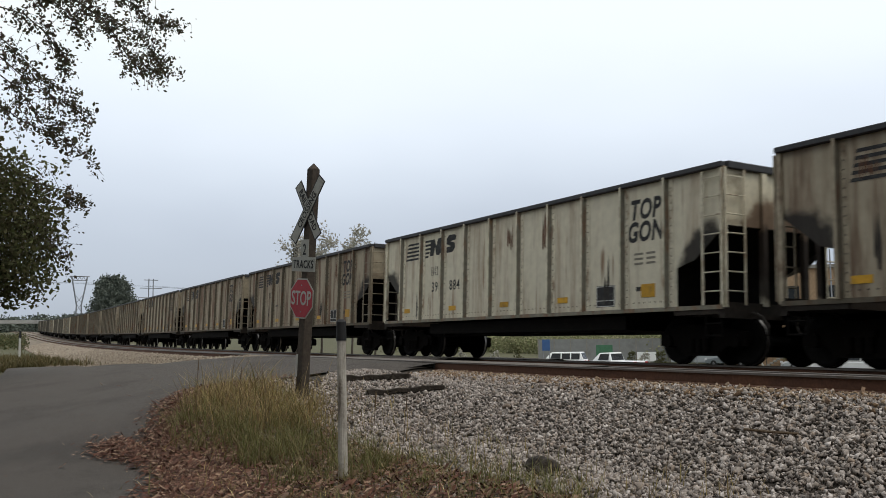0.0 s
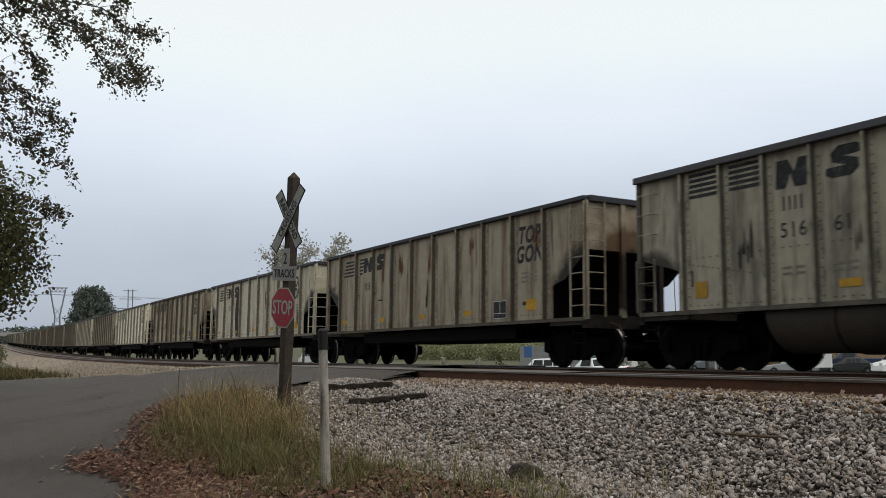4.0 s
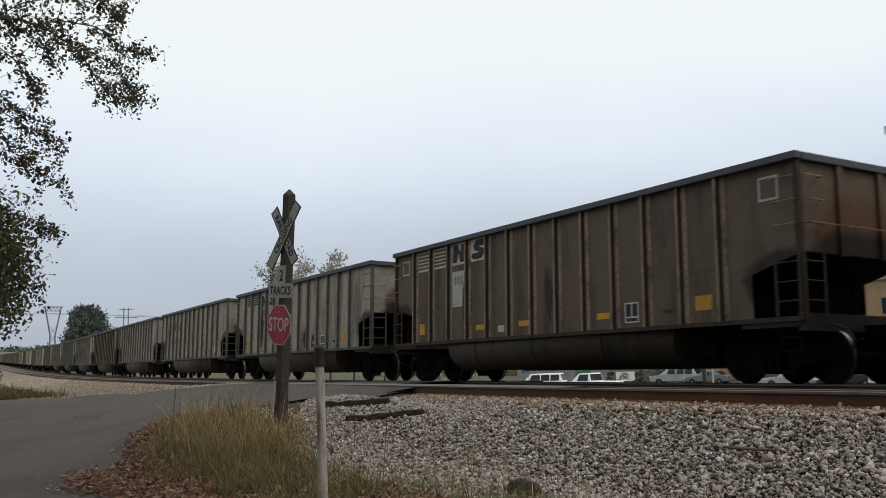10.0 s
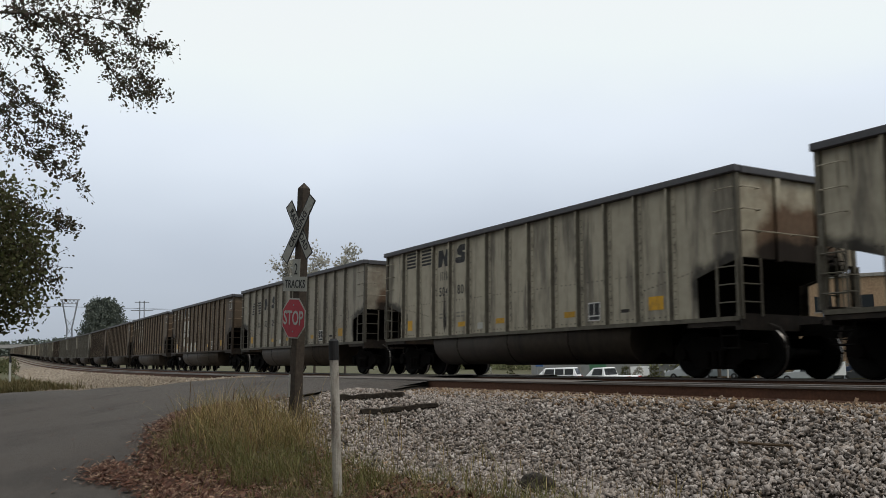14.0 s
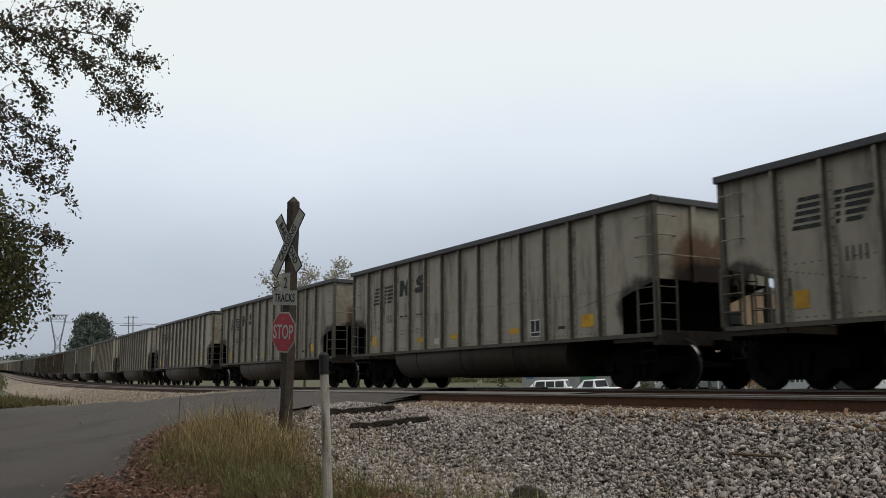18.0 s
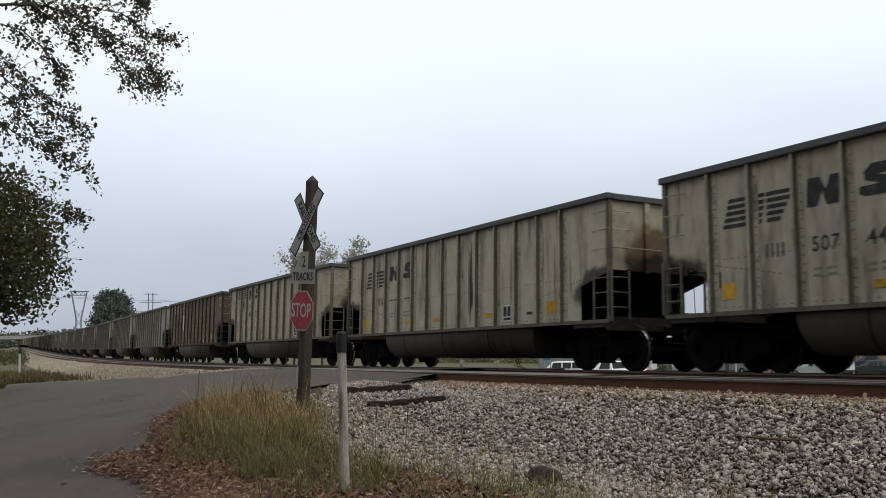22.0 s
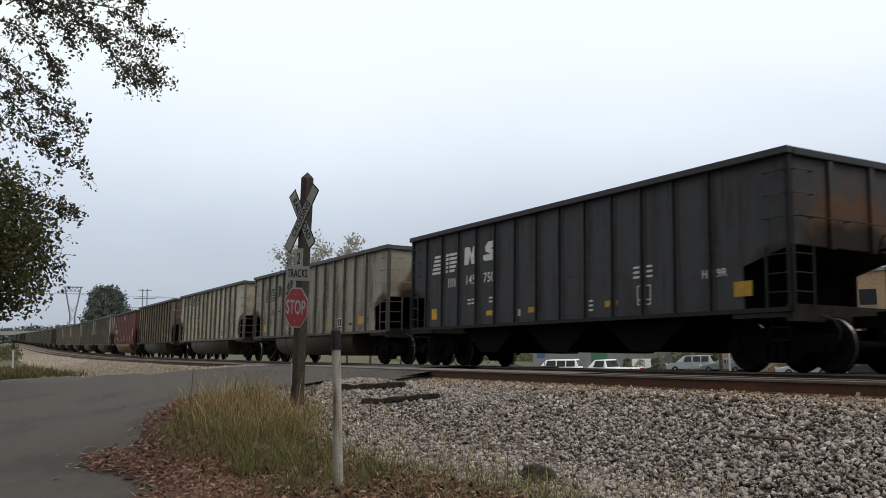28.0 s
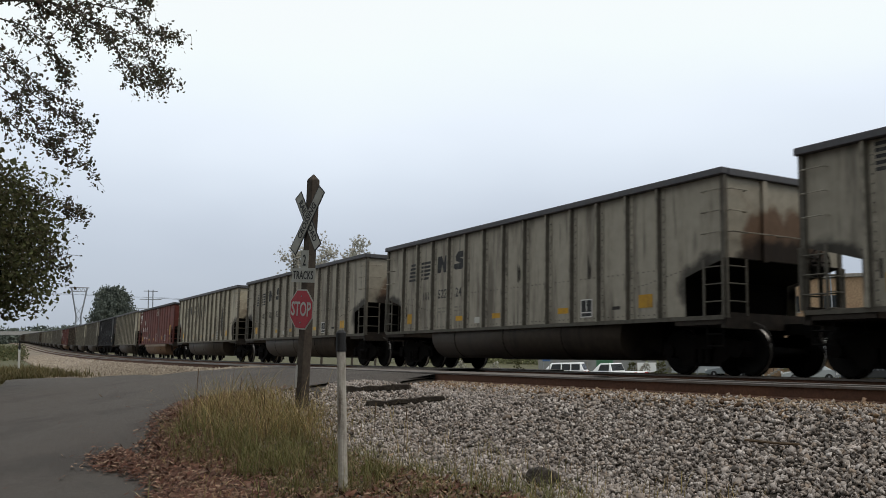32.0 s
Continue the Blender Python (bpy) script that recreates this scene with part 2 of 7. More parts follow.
def text_mesh(words, size, material, spacing=1.0, squeeze=1.0, bold=0.0, slant=0.0):
    cu = bpy.data.curves.new("lettering", "FONT")
    cu.body, cu.size, cu.align_x, cu.align_y = words, size, "CENTER", "CENTER"
    cu.space_character, cu.extrude, cu.offset, cu.shear, cu.resolution_u = spacing, 0.0015, bold, slant, 3
    ob = new("lettering", cu)
    bpy.context.view_layer.update()
    me = bpy.data.meshes.new_from_object(ob.evaluated_get(bpy.context.evaluated_depsgraph_get()))
    bpy.data.objects.remove(ob)
    bpy.data.curves.remove(cu)
    if squeeze != 1.0:
        me.transform(Matrix.Diagonal((squeeze, 1, 1, 1)))
    me.materials.clear()
    me.materials.append(material)
    return me


WRITING = {"HP29R": text_mesh("HP29R", 0.22, M["chalk"], 1.05, 0.95, 0.002), "2": text_mesh("2", 0.24, M["black_paint"], 1, 0.75, 0.002),
           "TRACKS": text_mesh("TRACKS", 0.175, M["black_paint"], 1.05, 0.8, 0.002), "STOP": text_mesh("STOP", 0.30, M["white_paint"], 1.0, 0.72, 0.005)}
for words in ("RAIL   ROAD", "CROSSING"):
    WRITING[words] = text_mesh(words, 0.15, M["black_paint"], 1.05, 0.86, 0.003)
for words in ("TOP", "GON"):
    WRITING[words] = text_mesh(words, 0.56, M["ink"], 1.08, 0.8, 0.02, 0.2)
for style, digits in MARKS.values():
    size, ink, cuts = {"top": (0.40, "ink", (0, 2, 9)), "red": (0.46, "chalk", (0, 2, 4, 9)), "hopper": (0.36, "chalk", (0, 3, 9))}.get(style, (0.36, "ink", (0, 3, 9)))
    for a, b in zip(cuts, cuts[1:]):
        if digits[a:b] and (digits[a:b], ink, size) not in WRITING:
            WRITING[digits[a:b], ink, size] = text_mesh(digits[a:b], size, M[ink], 1.12, 0.92, 0.003)


# ---- mesh helpers ----
def part(name, bm, material, parent=None, label="", smooth_=False):
    """Links a bmesh, or a ready mesh, as one mesh object under its thing or part."""
    if isinstance(bm, bmesh.types.BMesh):
        me = bpy.data.meshes.new(name)
        bmesh.ops.recalc_face_normals(bm, faces=bm.faces)
        bm.to_mesh(me)
        bm.free()
        if smooth_:
            me.shade_smooth()
    else:
        me = bm
    if material and not me.materials:
        me.materials.append(material)
    ob = new(name, me)
    if parent:
        ob.parent = parent
    if label:
        ob["label"] = label
    return ob


def box(bm, x0, x1, y0, y1, z0, z1):
    v = [bm.verts.new((x, y, z)) for x in (x0, x1) for y in (y0, y1) for z in (z0, z1)]
    for f in ((0, 1, 3, 2), (4, 6, 7, 5), (0, 4, 5, 1), (2, 3, 7, 6), (0, 2, 6, 4), (1, 5, 7, 3)):
        bm.faces.new([v[i] for i in f])
    return v


def prism(bm, pts, a, b, axis="y"):
    """A flat outline pushed from a to b along an axis; pts hold the other two coordinates in order."""
    def at(p, c):
        return {"y": (p[0], c, p[1]), "x": (c, p[0], p[1]), "z": (p[0], p[1], c)}[axis]
    lo = [bm.verts.new(at(p, a)) for p in pts]
    hi = [bm.verts.new(at(p, b)) for p in pts]
    n = len(pts)
    bm.faces.new(lo)
    bm.faces.new(hi[::-1])
    for i in range(n):
        bm.faces.new((lo[i], hi[i], hi[(i + 1) % n], lo[(i + 1) % n]))
    return lo + hi


def tube(bm, p, q, r, seg=6, r2=None):
    p, q = Vector(p), Vector(q)
    m = (q - p).to_track_quat("Z", "Y").to_matrix()
    ring = [[], []]
    for k, (c, rr) in enumerate(((p, r), (q, r2 if r2 else r))):
        for i in range(seg):
            a = 2 * math.pi * i / seg
            ring[k].append(bm.verts.new(c + m @ Vector((rr * math.cos(a), rr * math.sin(a), 0))))
    for i in range(seg):
        j = (i + 1) % seg
        bm.faces.new((ring[0][i], ring[0][j], ring[1][j], ring[1][i]))
    bm.faces.new(ring[0][::-1])
    bm.faces.new(ring[1])


def lathe(bm, profile, seg=24):
    """Turns a profile of (radius, y) about the y axis."""
    rings = []
    for r, y in profile:
        rings.append([bm.verts.new((r * math.cos(2 * math.pi * i / seg), y, r * math.sin(2 * math.pi * i / seg))) for i in range(seg)])
    for a, b in zip(rings, rings[1:]):
        for i in range(seg):
            j = (i + 1) % seg
            bm.faces.new((a[i], a[j], b[j], b[i]))
    bm.faces.new(rings[0])
    bm.faces.new(rings[-1][::-1])


def bevelled(bm, width=0.01):
    bmesh.ops.bevel(bm, geom=bm.edges[:], offset=width, segments=1, affect="EDGES")
    return bm


# ---- freight cars ----
SPEED = 20.7
# seconds and metres: how far the train runs ahead of or behind an even speed
DRIFT = [(0, -11.42), (1, -11.38), (2, -11.5), (5, -12.07), (6, -12.11), (7, -11.97), (8, -11.94), (9, -12.23), (10, -12.28), (11, -12.21), (12, -12.56), (13, -12.73), (14, -12.53), (15, -12.14),
         (18, -12.61), (19, -12.56), (20, -12.85), (21, -12.72), (22, -12.54), (23, -12.57), (24, -12.37), (25, -12.42), (28, -12.72), (29, -12.4), (30, -12.79), (31, -12.68), (32, -12.45)]
HALF, WIDE, TOP, CANT = 7.24, 1.6, 3.82, 2.0


def side_outline(cut_low, cut_high, inset, top=TOP - 0.1, low=1.07):
    e = HALF - inset
    return [(-e, low), (e, low), (e, cut_low), (HALF - inset * 0.62, cut_low + 0.12), (HALF, cut_high), (HALF, top), (-HALF, top),
            (-HALF, cut_high), (-HALF + inset * 0.62, cut_low + 0.12), (-e, cut_low)]


def wheelset_mesh():
    bm = bmesh.new()
    prof = [(0.09, -0.92), (0.09, -0.80), (0.16, -0.79), (0.33, -0.765), (0.37, -0.80), (0.445, -0.80), (0.457, -0.75), (0.462, -0.70), (0.485, -0.685),
            (0.485, -0.665), (0.36, -0.66), (0.16, -0.70), (0.09, -0.68)]
    lathe(bm, prof + [(r, -y) for r, y in prof[::-1]], 28)
    me = bpy.data.meshes.new("wheelset")
    bmesh.ops.recalc_face_normals(bm, faces=bm.faces)
    bm.to_mesh(me)
    bm.free()
    me.materials.append(M["wheel"])
    me.materials.append(M["tread"])
    for p in me.polygons:
        r = max(math.hypot(me.vertices[i].co.x, me.vertices[i].co.z) for i in p.vertices)
        if 0.455 < r < 0.47 and 0.71 < abs(p.center.y) < 0.76:
            p.material_index = 1
    me.shade_smooth()
    return me


def sideframe_mesh():
    bm = bmesh.new()
    out = [(-1.12, 0.36), (-1.12, 0.62), (-0.72, 0.68), (-0.42, 0.78), (0.42, 0.78), (0.72, 0.68), (1.12, 0.62), (1.12, 0.36), (0.68, 0.36), (0.40, 0.18), (-0.40, 0.18), (-0.68, 0.36)]
    prism(bm, out, -1.06, -0.94)
    for x in (-0.89, 0.89):
        tube(bm, (x, -0.92, 0.457), (x, -1.12, 0.457), 0.13, 10)
    for x in (-0.18, 0.0, 0.18):
        tube(bm, (x, -1.09, 0.24), (x, -1.09, 0.5), 0.075, 8)
    box(bm, -0.3, 0.3, -1.13, -0.9, 0.5, 0.62)
    box(bm, -0.5, 0.5, -1.10, -0.95, 0.17, 0.25)
    me = bpy.data.meshes.new("sideframe")
    bmesh.ops.recalc_face_normals(bm, faces=bm.faces)
    bm.to_mesh(me)
    bm.free()
    me.materials.append(M["truck_iron"])
    return me


SHARED = {}


def shared(key, make):
    if key not in SHARED:
        SHARED[key] = make()
    return SHARED[key]


def mesh_of(bm, name, material):
    me = bpy.data.meshes.new(name)
    bmesh.ops.recalc_face_normals(bm, faces=bm.faces)
    bm.to_mesh(me)
    bm.free()
    me.materials.append(material)
    return me


WHEELS = {-1: [], 1: []}


def add_trucks(car):
    for end in (-1, 1):
        t = bmesh.new()
        box(t, -0.2, 0.2, -1.0, 1.0, 0.45, 0.72)
        tube(t, (0, 0, 0.7), (0, 0, 0.84), 0.3, 12)
        box(t, -0.75, 0.75, -0.06, 0.06, 0.3, 0.42)
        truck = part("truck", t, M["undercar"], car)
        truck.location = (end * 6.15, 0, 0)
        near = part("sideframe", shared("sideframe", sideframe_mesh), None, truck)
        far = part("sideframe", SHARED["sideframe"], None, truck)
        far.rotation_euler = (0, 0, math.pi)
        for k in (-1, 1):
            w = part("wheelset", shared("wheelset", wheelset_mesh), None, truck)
            w.location = (k * 0.89, 0, 0.472)


def ladder_bm(x0, x1, y, z0, z1, n, r=0.014, axis="x"):
    bm = bmesh.new()
    for k in range(n):
        z = z0 + (z1 - z0) * k / (n - 1)
        if axis == "x":
            tube(bm, (x0, y, z), (x1, y, z), r, 5)
        else:
            tube(bm, (y, x0, z), (y, x1, z), r, 5)
    return bm


def limb_(bm, pts, r):
    for p, q in zip(pts, pts[1:]):
        tube(bm, p, q, r, 5)


def add_ends(car, paint, kind, car_colour):
    """End platforms, corner posts, ladders, steps, couplers: the same at both ends."""
    cut = 2.14 if kind != "top_gon" else 2.55
    for e in (-1, 1):
        bm = bmesh.new()
        box(bm, e * (HALF - 1.3), e * HALF, -WIDE + 0.02, WIDE - 0.02, 0.93, 1.09)
        box(bm, e * (HALF - 0.12), e * (HALF + 0.02), -WIDE + 0.02, WIDE - 0.02, 0.86, 1.15)
        part("end_platform", bm, M["platform"], car)
        # slope sheet below the end wall, near black to carry the recess's shade
        s = bmesh.new()
        prism(s, [(e * HALF, cut), (e * (HALF - 0.02), cut + 0.05), (e * (HALF - 1.3), 1.92), (e * (HALF - 1.33), 1.1), (e * (HALF - 1.28), 1.1), (e * (HALF - 1.25), 1.87)], -WIDE + 0.1, WIDE - 0.1)
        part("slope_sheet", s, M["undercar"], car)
        for side in (-1, 1):
            bm = bmesh.new()
            y = side * (WIDE - 0.05)
            box(bm, e * (HALF - 0.02) - 0.05, e * (HALF - 0.02) + 0.05, y - 0.045, y + 0.045, 1.05, TOP - 0.12)
            part("corner_post", bm, M[car_colour + "_darkened"] if kind != "top_gon" else paint, car)
            tall = kind == "top_gon"
            stile = TOP - 0.15 if tall else cut
            rungs = 7 if tall else 3
            bm = ladder_bm(e * (HALF - 0.48), e * HALF, side * (WIDE + 0.02), 1.35, stile - 0.15, rungs)
            box(bm, e * (HALF - 0.48) - 0.025, e * (HALF - 0.48) + 0.025, side * (WIDE + 0.02) - 0.012, side * (WIDE + 0.02) + 0.012, 1.1, stile)
            box(bm, e * HALF - 0.02, e * HALF + 0.02, side * (WIDE + 0.02) - 0.012, side * (WIDE + 0.02) + 0.012, 1.1, stile)
            if tall and e * side > 0:
                bm.free()
            else:
                part("side_ladder", bm, paint if tall else M[car_colour + "_darkened"], car)
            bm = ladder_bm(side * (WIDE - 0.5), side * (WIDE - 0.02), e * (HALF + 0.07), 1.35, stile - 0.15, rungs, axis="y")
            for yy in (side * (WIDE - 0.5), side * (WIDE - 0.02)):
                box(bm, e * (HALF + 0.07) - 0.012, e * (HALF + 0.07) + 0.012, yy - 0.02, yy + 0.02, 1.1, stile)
            part("end_ladder", bm, paint if tall else M[car_colour + "_darkened"], car)
            if not tall and side < 0:
                for z in (2.62, 3.02, 3.42):
                    bm = bmesh.new()
                    xa, xb, yo = e * (HALF - 0.5), e * (HALF - 0.06), side * (WIDE + 0.05)
                    tube(bm, (xa, yo, z), (xb, yo, z), 0.012, 5)
                    for x in (xa, xb):
                        tube(bm, (x, side * 1.53, z), (x, yo, z), 0.012, 5)
                    part("grab_iron", bm, paint, car)
                    bm = bmesh.new()
                    xo = e * (HALF + 0.1)
                    tube(bm, (xo, side * (WIDE - 0.52), z), (xo, side * (WIDE - 0.1), z), 0.012, 5)
                    for yy in (side * (WIDE - 0.52), side * (WIDE - 0.1)):
                        tube(bm, (e * HALF, yy, z), (xo, yy, z), 0.012, 5)
                    part("grab_iron", bm, paint, car)
            bm = bmesh.new()
            for x in (HALF - 0.5, HALF - 0.1):
                tube(bm, (e * x, side * (WIDE - 0.06), 1.0), (e * x, side * (WIDE - 0.06), 0.52), 0.018, 5)
            for z in (0.54, 0.76):
                tube(bm, (e * (HALF - 0.5), side * (WIDE - 0.06), z), (e * (HALF - 0.1), side * (WIDE - 0.06), z), 0.018, 5)
            part("sill_step", bm, M["undercar"], car)
        for y in (-0.55, 0.55):
            bm = bmesh.new()
            box(bm, e * HALF - 0.05, e * HALF + 0.06, y - 0.06, y + 0.06, 1.1 if kind == "top_gon" else cut - 0.02, TOP - 0.12)
            part("end_post", bm, M[car_colour + "_end"], car)
        bm = bmesh.new()
        box(bm, min(e * (HALF - 0.4), e * (HALF + 0.62)), max(e * (HALF - 0.4), e * (HALF + 0.62)), -0.09, 0.09, 0.78, 0.98)
        box(bm, e * (HALF + 0.65) - 0.11, e * (HALF + 0.65) + 0.11, -0.17, 0.17, 0.72, 1.04)
        tube(bm, (e * (HALF + 0.1), 0.35, 0.9), (e * (HALF + 0.7), 0.12, 0.45), 0.03, 6)
        part("coupler", bm, M["undercar"], car)
        if e > 0 and kind != "top_gon":
            bm = bmesh.new()
            ring = [Vector((HALF + 0.2, 0.75 + 0.27 * math.cos(a), 2.2 + 0.27 * math.sin(a))) for a in [math.pi * i / 7 for i in range(15)]]
            limb_(bm, ring, 0.016)
            for i in (0, 3, 6, 9, 12):
                tube(bm, (HALF + 0.16, 0.75, 2.2), ring[i], 0.012, 4)
            tube(bm, (HALF, 0.75, 2.2), (HALF + 0.17, 0.75, 2.2), 0.03, 6)
            part("brake_wheel", bm, M["undercar"], car)
            bm = bmesh.new()
            tube(bm, (HALF + 0.16, -1.5, 2.62), (HALF + 0.16, 1.2, 2.62), 0.013, 5)
            for y in (-1.5, -0.2, 1.2):
                tube(bm, (HALF, y, 2.62), (HALF + 0.16, y, 2.62), 0.012, 5)
            part("end_handrail", bm, paint, car)
        # air hose and its bright coupling
        bm = bmesh.new()
        limb_(bm, [Vector((e * (HALF + 0.02), -0.9, 0.98)), Vector((e * (HALF + 0.22), -0.85, 0.9)), Vector((e * (HALF + 0.32), -0.8, 0.72)), Vector((e * (HALF + 0.26), -0.78, 0.55))], 0.022)
        part("air_hose", bm, M["rivet"], car)


def post_bm(w, d, z0, z1, taper=0.5):
    """A side stake: a hat section, thinner at its foot."""
    bm = bmesh.new()
    prism(bm, [(-w, 0.0), (-w * 0.45, -d), (w * 0.45, -d), (w, 0.0)], z0, z1, "z")
    return bm


def post_mesh(w, d, z0, z1, paint, darkened):
    """A stake with its riveted flange, its flanks in the darkened paint."""
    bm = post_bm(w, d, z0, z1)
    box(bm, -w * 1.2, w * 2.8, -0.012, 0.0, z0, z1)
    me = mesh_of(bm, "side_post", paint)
    me.materials.append(darkened)
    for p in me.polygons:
        # only the flanks: crease shade painted into their colour, along with dirt
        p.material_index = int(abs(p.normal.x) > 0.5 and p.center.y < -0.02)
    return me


def rivets_mesh(xs, y, zs, rows, paint, slants=()):
    """Rivet heads beside the stakes and along the belt, too small to pick apart."""
    verts, faces = [], []

    def head(x, z, y=y):
        r, b = 0.02, len(verts)
        verts.extend([(x - r, y, z), (x, y, z - r), (x + r, y, z), (x, y, z + r), (x, y - 0.015, z)])
        faces.extend([(b, b + 1, b + 4), (b + 1, b + 2, b + 4), (b + 2, b + 3, b + 4), (b + 3, b, b + 4)])
    for x in xs:
        z = zs[0]
        while z < zs[1]:
            head(x + 0.115, z, y - 0.011)
            z += 0.15
    for z in rows:
        x = xs[0]
        while x < xs[-1]:
            head(x, z)
            x += 0.16
    for e in slants:
        for i in range(16):
            head(e * (6.3 - 0.12 * i), 2.02 - 0.022 * i)
    me = bpy.data.meshes.new("rivets")
    me.from_pydata(verts, [], faces)
    me.materials.append(paint)
    return me


def open_body(bm, outline, top, floor_z, cut):
    """Side sheets, end walls and the floor of an open car."""
    for y in (-1.53, 1.53):
        prism(bm, outline, y - 0.012, y + 0.012)
    return bm


def gondola(kind, colour):
    """One empty car of a kind, with all its parts, standing at the origin."""
    global HALF, TOP
    HALF, TOP = {"top_gon": (7.27, 3.77), "bethgon": (7.24, 3.82), "hopper": (6.95, 3.82)}[kind]
    if colour == "red":
        TOP = 3.74
    paint, posts = M[colour], M[colour + "_trim"]
    name = "hopper_car" if kind == "hopper" else "coal_gondola"
    car = new(name)
    cut = 2.14 if kind != "top_gon" else 2.55
    inset = 1.25 if kind == "top_gon" else 1.06
    bm = open_body(bmesh.new(), side_outline(1.85, cut, inset), TOP, 1.1, cut)
    part("body", bm, paint, car)
    for e in (-1, 1):
        bm = bmesh.new()
        box(bm, e * (HALF - 0.02) - 0.012, e * (HALF - 0.02) + 0.012, -1.51, 1.51, cut, TOP - 0.1)
        part("end_wall", bm, M[colour + "_end"], car)
    f = bmesh.new()
    box(f, -HALF + 1.45, HALF - 1.45, -1.5, 1.5, 1.08, 1.13)
    part("floor_plate", f, M["undercar"], car)
    xs = [-6.12 + i * 1.32 for i in range(10)] if kind == "top_gon" else [-6.04 + i * (0.962 if kind == "bethgon" else 0.93) for i in range(13)]
    w, d = {"bethgon": (0.06, 0.10), "top_gon": (0.065, 0.11), "hopper": (0.045, 0.07)}[kind]
    if colour == "red":
        w, d = 0.05, 0.035
    pm = shared(("post", kind, colour), lambda: post_mesh(w, d, 1.09, TOP - 0.1, posts, M[colour + "_darkened"]))
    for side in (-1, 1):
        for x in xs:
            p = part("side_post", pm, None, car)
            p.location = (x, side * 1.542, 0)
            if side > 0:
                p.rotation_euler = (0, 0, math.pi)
        c = bmesh.new()
        if kind == "top_gon":
            box(c, -HALF - 0.03, HALF + 0.03, side * 1.59 - 0.06, side * 1.59 + 0.06, TOP - 0.13, TOP - 0.03)
        else:
            box(c, -HALF - 0.06, HALF + 0.06, side * 1.58 - 0.09, side * 1.58 + 0.09, TOP - 0.135, TOP - 0.005)
        part("top_chord", bevelled(c, 0.012), M["chord_dark" if kind == "top_gon" or colour in ("black", "red") else "chord"], car)
        s = bmesh.new()
        box(s, -HALF + 0.02, HALF - 0.02, side * 1.56 - 0.04, side * 1.56 + 0.05, 1.02, 1.10)
        part("side_sill", s, M[colour + "_darkened"], car)
    for e in (-1, 1):
        c = bmesh.new()
        box(c, e * HALF - 0.08, e * HALF + 0.08, -1.5, 1.5, TOP - 0.15, TOP - 0.015)
        part("end_chord", bevelled(c, 0.012), M["chord_dark" if kind == "top_gon" or colour in ("black", "red") else "chord"], car)
    add_ends(car, posts, kind, colour)
    c = bmesh.new()
    box(c, -HALF + 0.3, HALF - 0.3, -0.28, 0.28, 0.74, 1.08)
    part("centre_sill", c, M["undercar"], car)
    if kind == "bethgon":
        for side in (-1, 1):
            t = bmesh.new()
            pr = [(side * 0.3, 1.08)] + [(side * (0.98 + 0.52 * math.cos(a)), 0.86 + 0.56 * math.sin(a)) for a in [math.radians(24 - 13 * i) for i in range(14)]] + [(side * 0.3, 0.42)]
            prism(t, pr, -4.25, 4.25, "x")
            for v in t.verts:
                v.co.x *= 1 - 0.035 * max(0, 0.95 - v.co.z) / 0.6
            tub = part("tub", t, M["tub_red" if colour == "red" else "tub"], car, smooth_=True)
            for p in tub.data.polygons:
                p.use_smooth = len(p.vertices) == 4
            for x in (-2.9, -0.4, 2.1):
                s = bmesh.new()
                prism(s, [(side * (0.98 + 0.527 * math.cos(a)), 0.86 + 0.567 * math.sin(a)) for a in [math.radians(20 - 13 * i) for i in range(10)]], x, x + 0.02, "x")
                part("tub_seam", s, M["undercar"], tub)
    elif kind == "top_gon":
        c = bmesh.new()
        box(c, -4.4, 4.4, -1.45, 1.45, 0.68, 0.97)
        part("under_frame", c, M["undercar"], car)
        c = bmesh.new()
        tube(c, (-4.4, -1.2, 0.62), (4.4, -1.2, 0.62), 0.02, 5)
        for x in (-3, -1, 1, 3):
            tube(c, (x, -1.2, 0.6), (x, -1.2, 0.76), 0.015, 5)
        part("brake_pipe", c, M["undercar"], car)
    else:
        for x in (-3.0, 0.0, 3.0):
            c = bmesh.new()
            prism(c, [(x - 1.45, 1.1), (x - 0.4, 0.38), (x + 0.4, 0.38), (x + 1.45, 1.1)], -1.3, 1.3)
            part("hopper_chute", c, M["undercar"], car)
    part("rivets", shared(("rivets", kind, colour), lambda: rivets_mesh(xs, -1.543, (1.2, TOP - 0.25), (1.22,) if kind == "top_gon" else (2.05, 1.17), M["rivet"], () if kind == "top_gon" else (-1, 1))), None, car)["kind"] = "stuff"
    add_trucks(car)
    return car


def car_s(n, t):
    """How far down the line the middle of car n is at t seconds."""
    k, o = zip(*DRIFT)
    along = n * 16.18 if n <= -3 else -48.54 + (n + 3) * 15.79
    return SPEED * t + along + float(np.interp(t, k, o)) + (0.29 if n == -34 else 0.0)


def car_pose(s):
    x, y, a = line(s)
    slope = math.atan(height(s + 5) - height(s - 5)) / 10
    return pose(x, y, height(s), -CANT, math.degrees((height(s + 6) - height(s - 6)) / 12), -math.degrees(a))


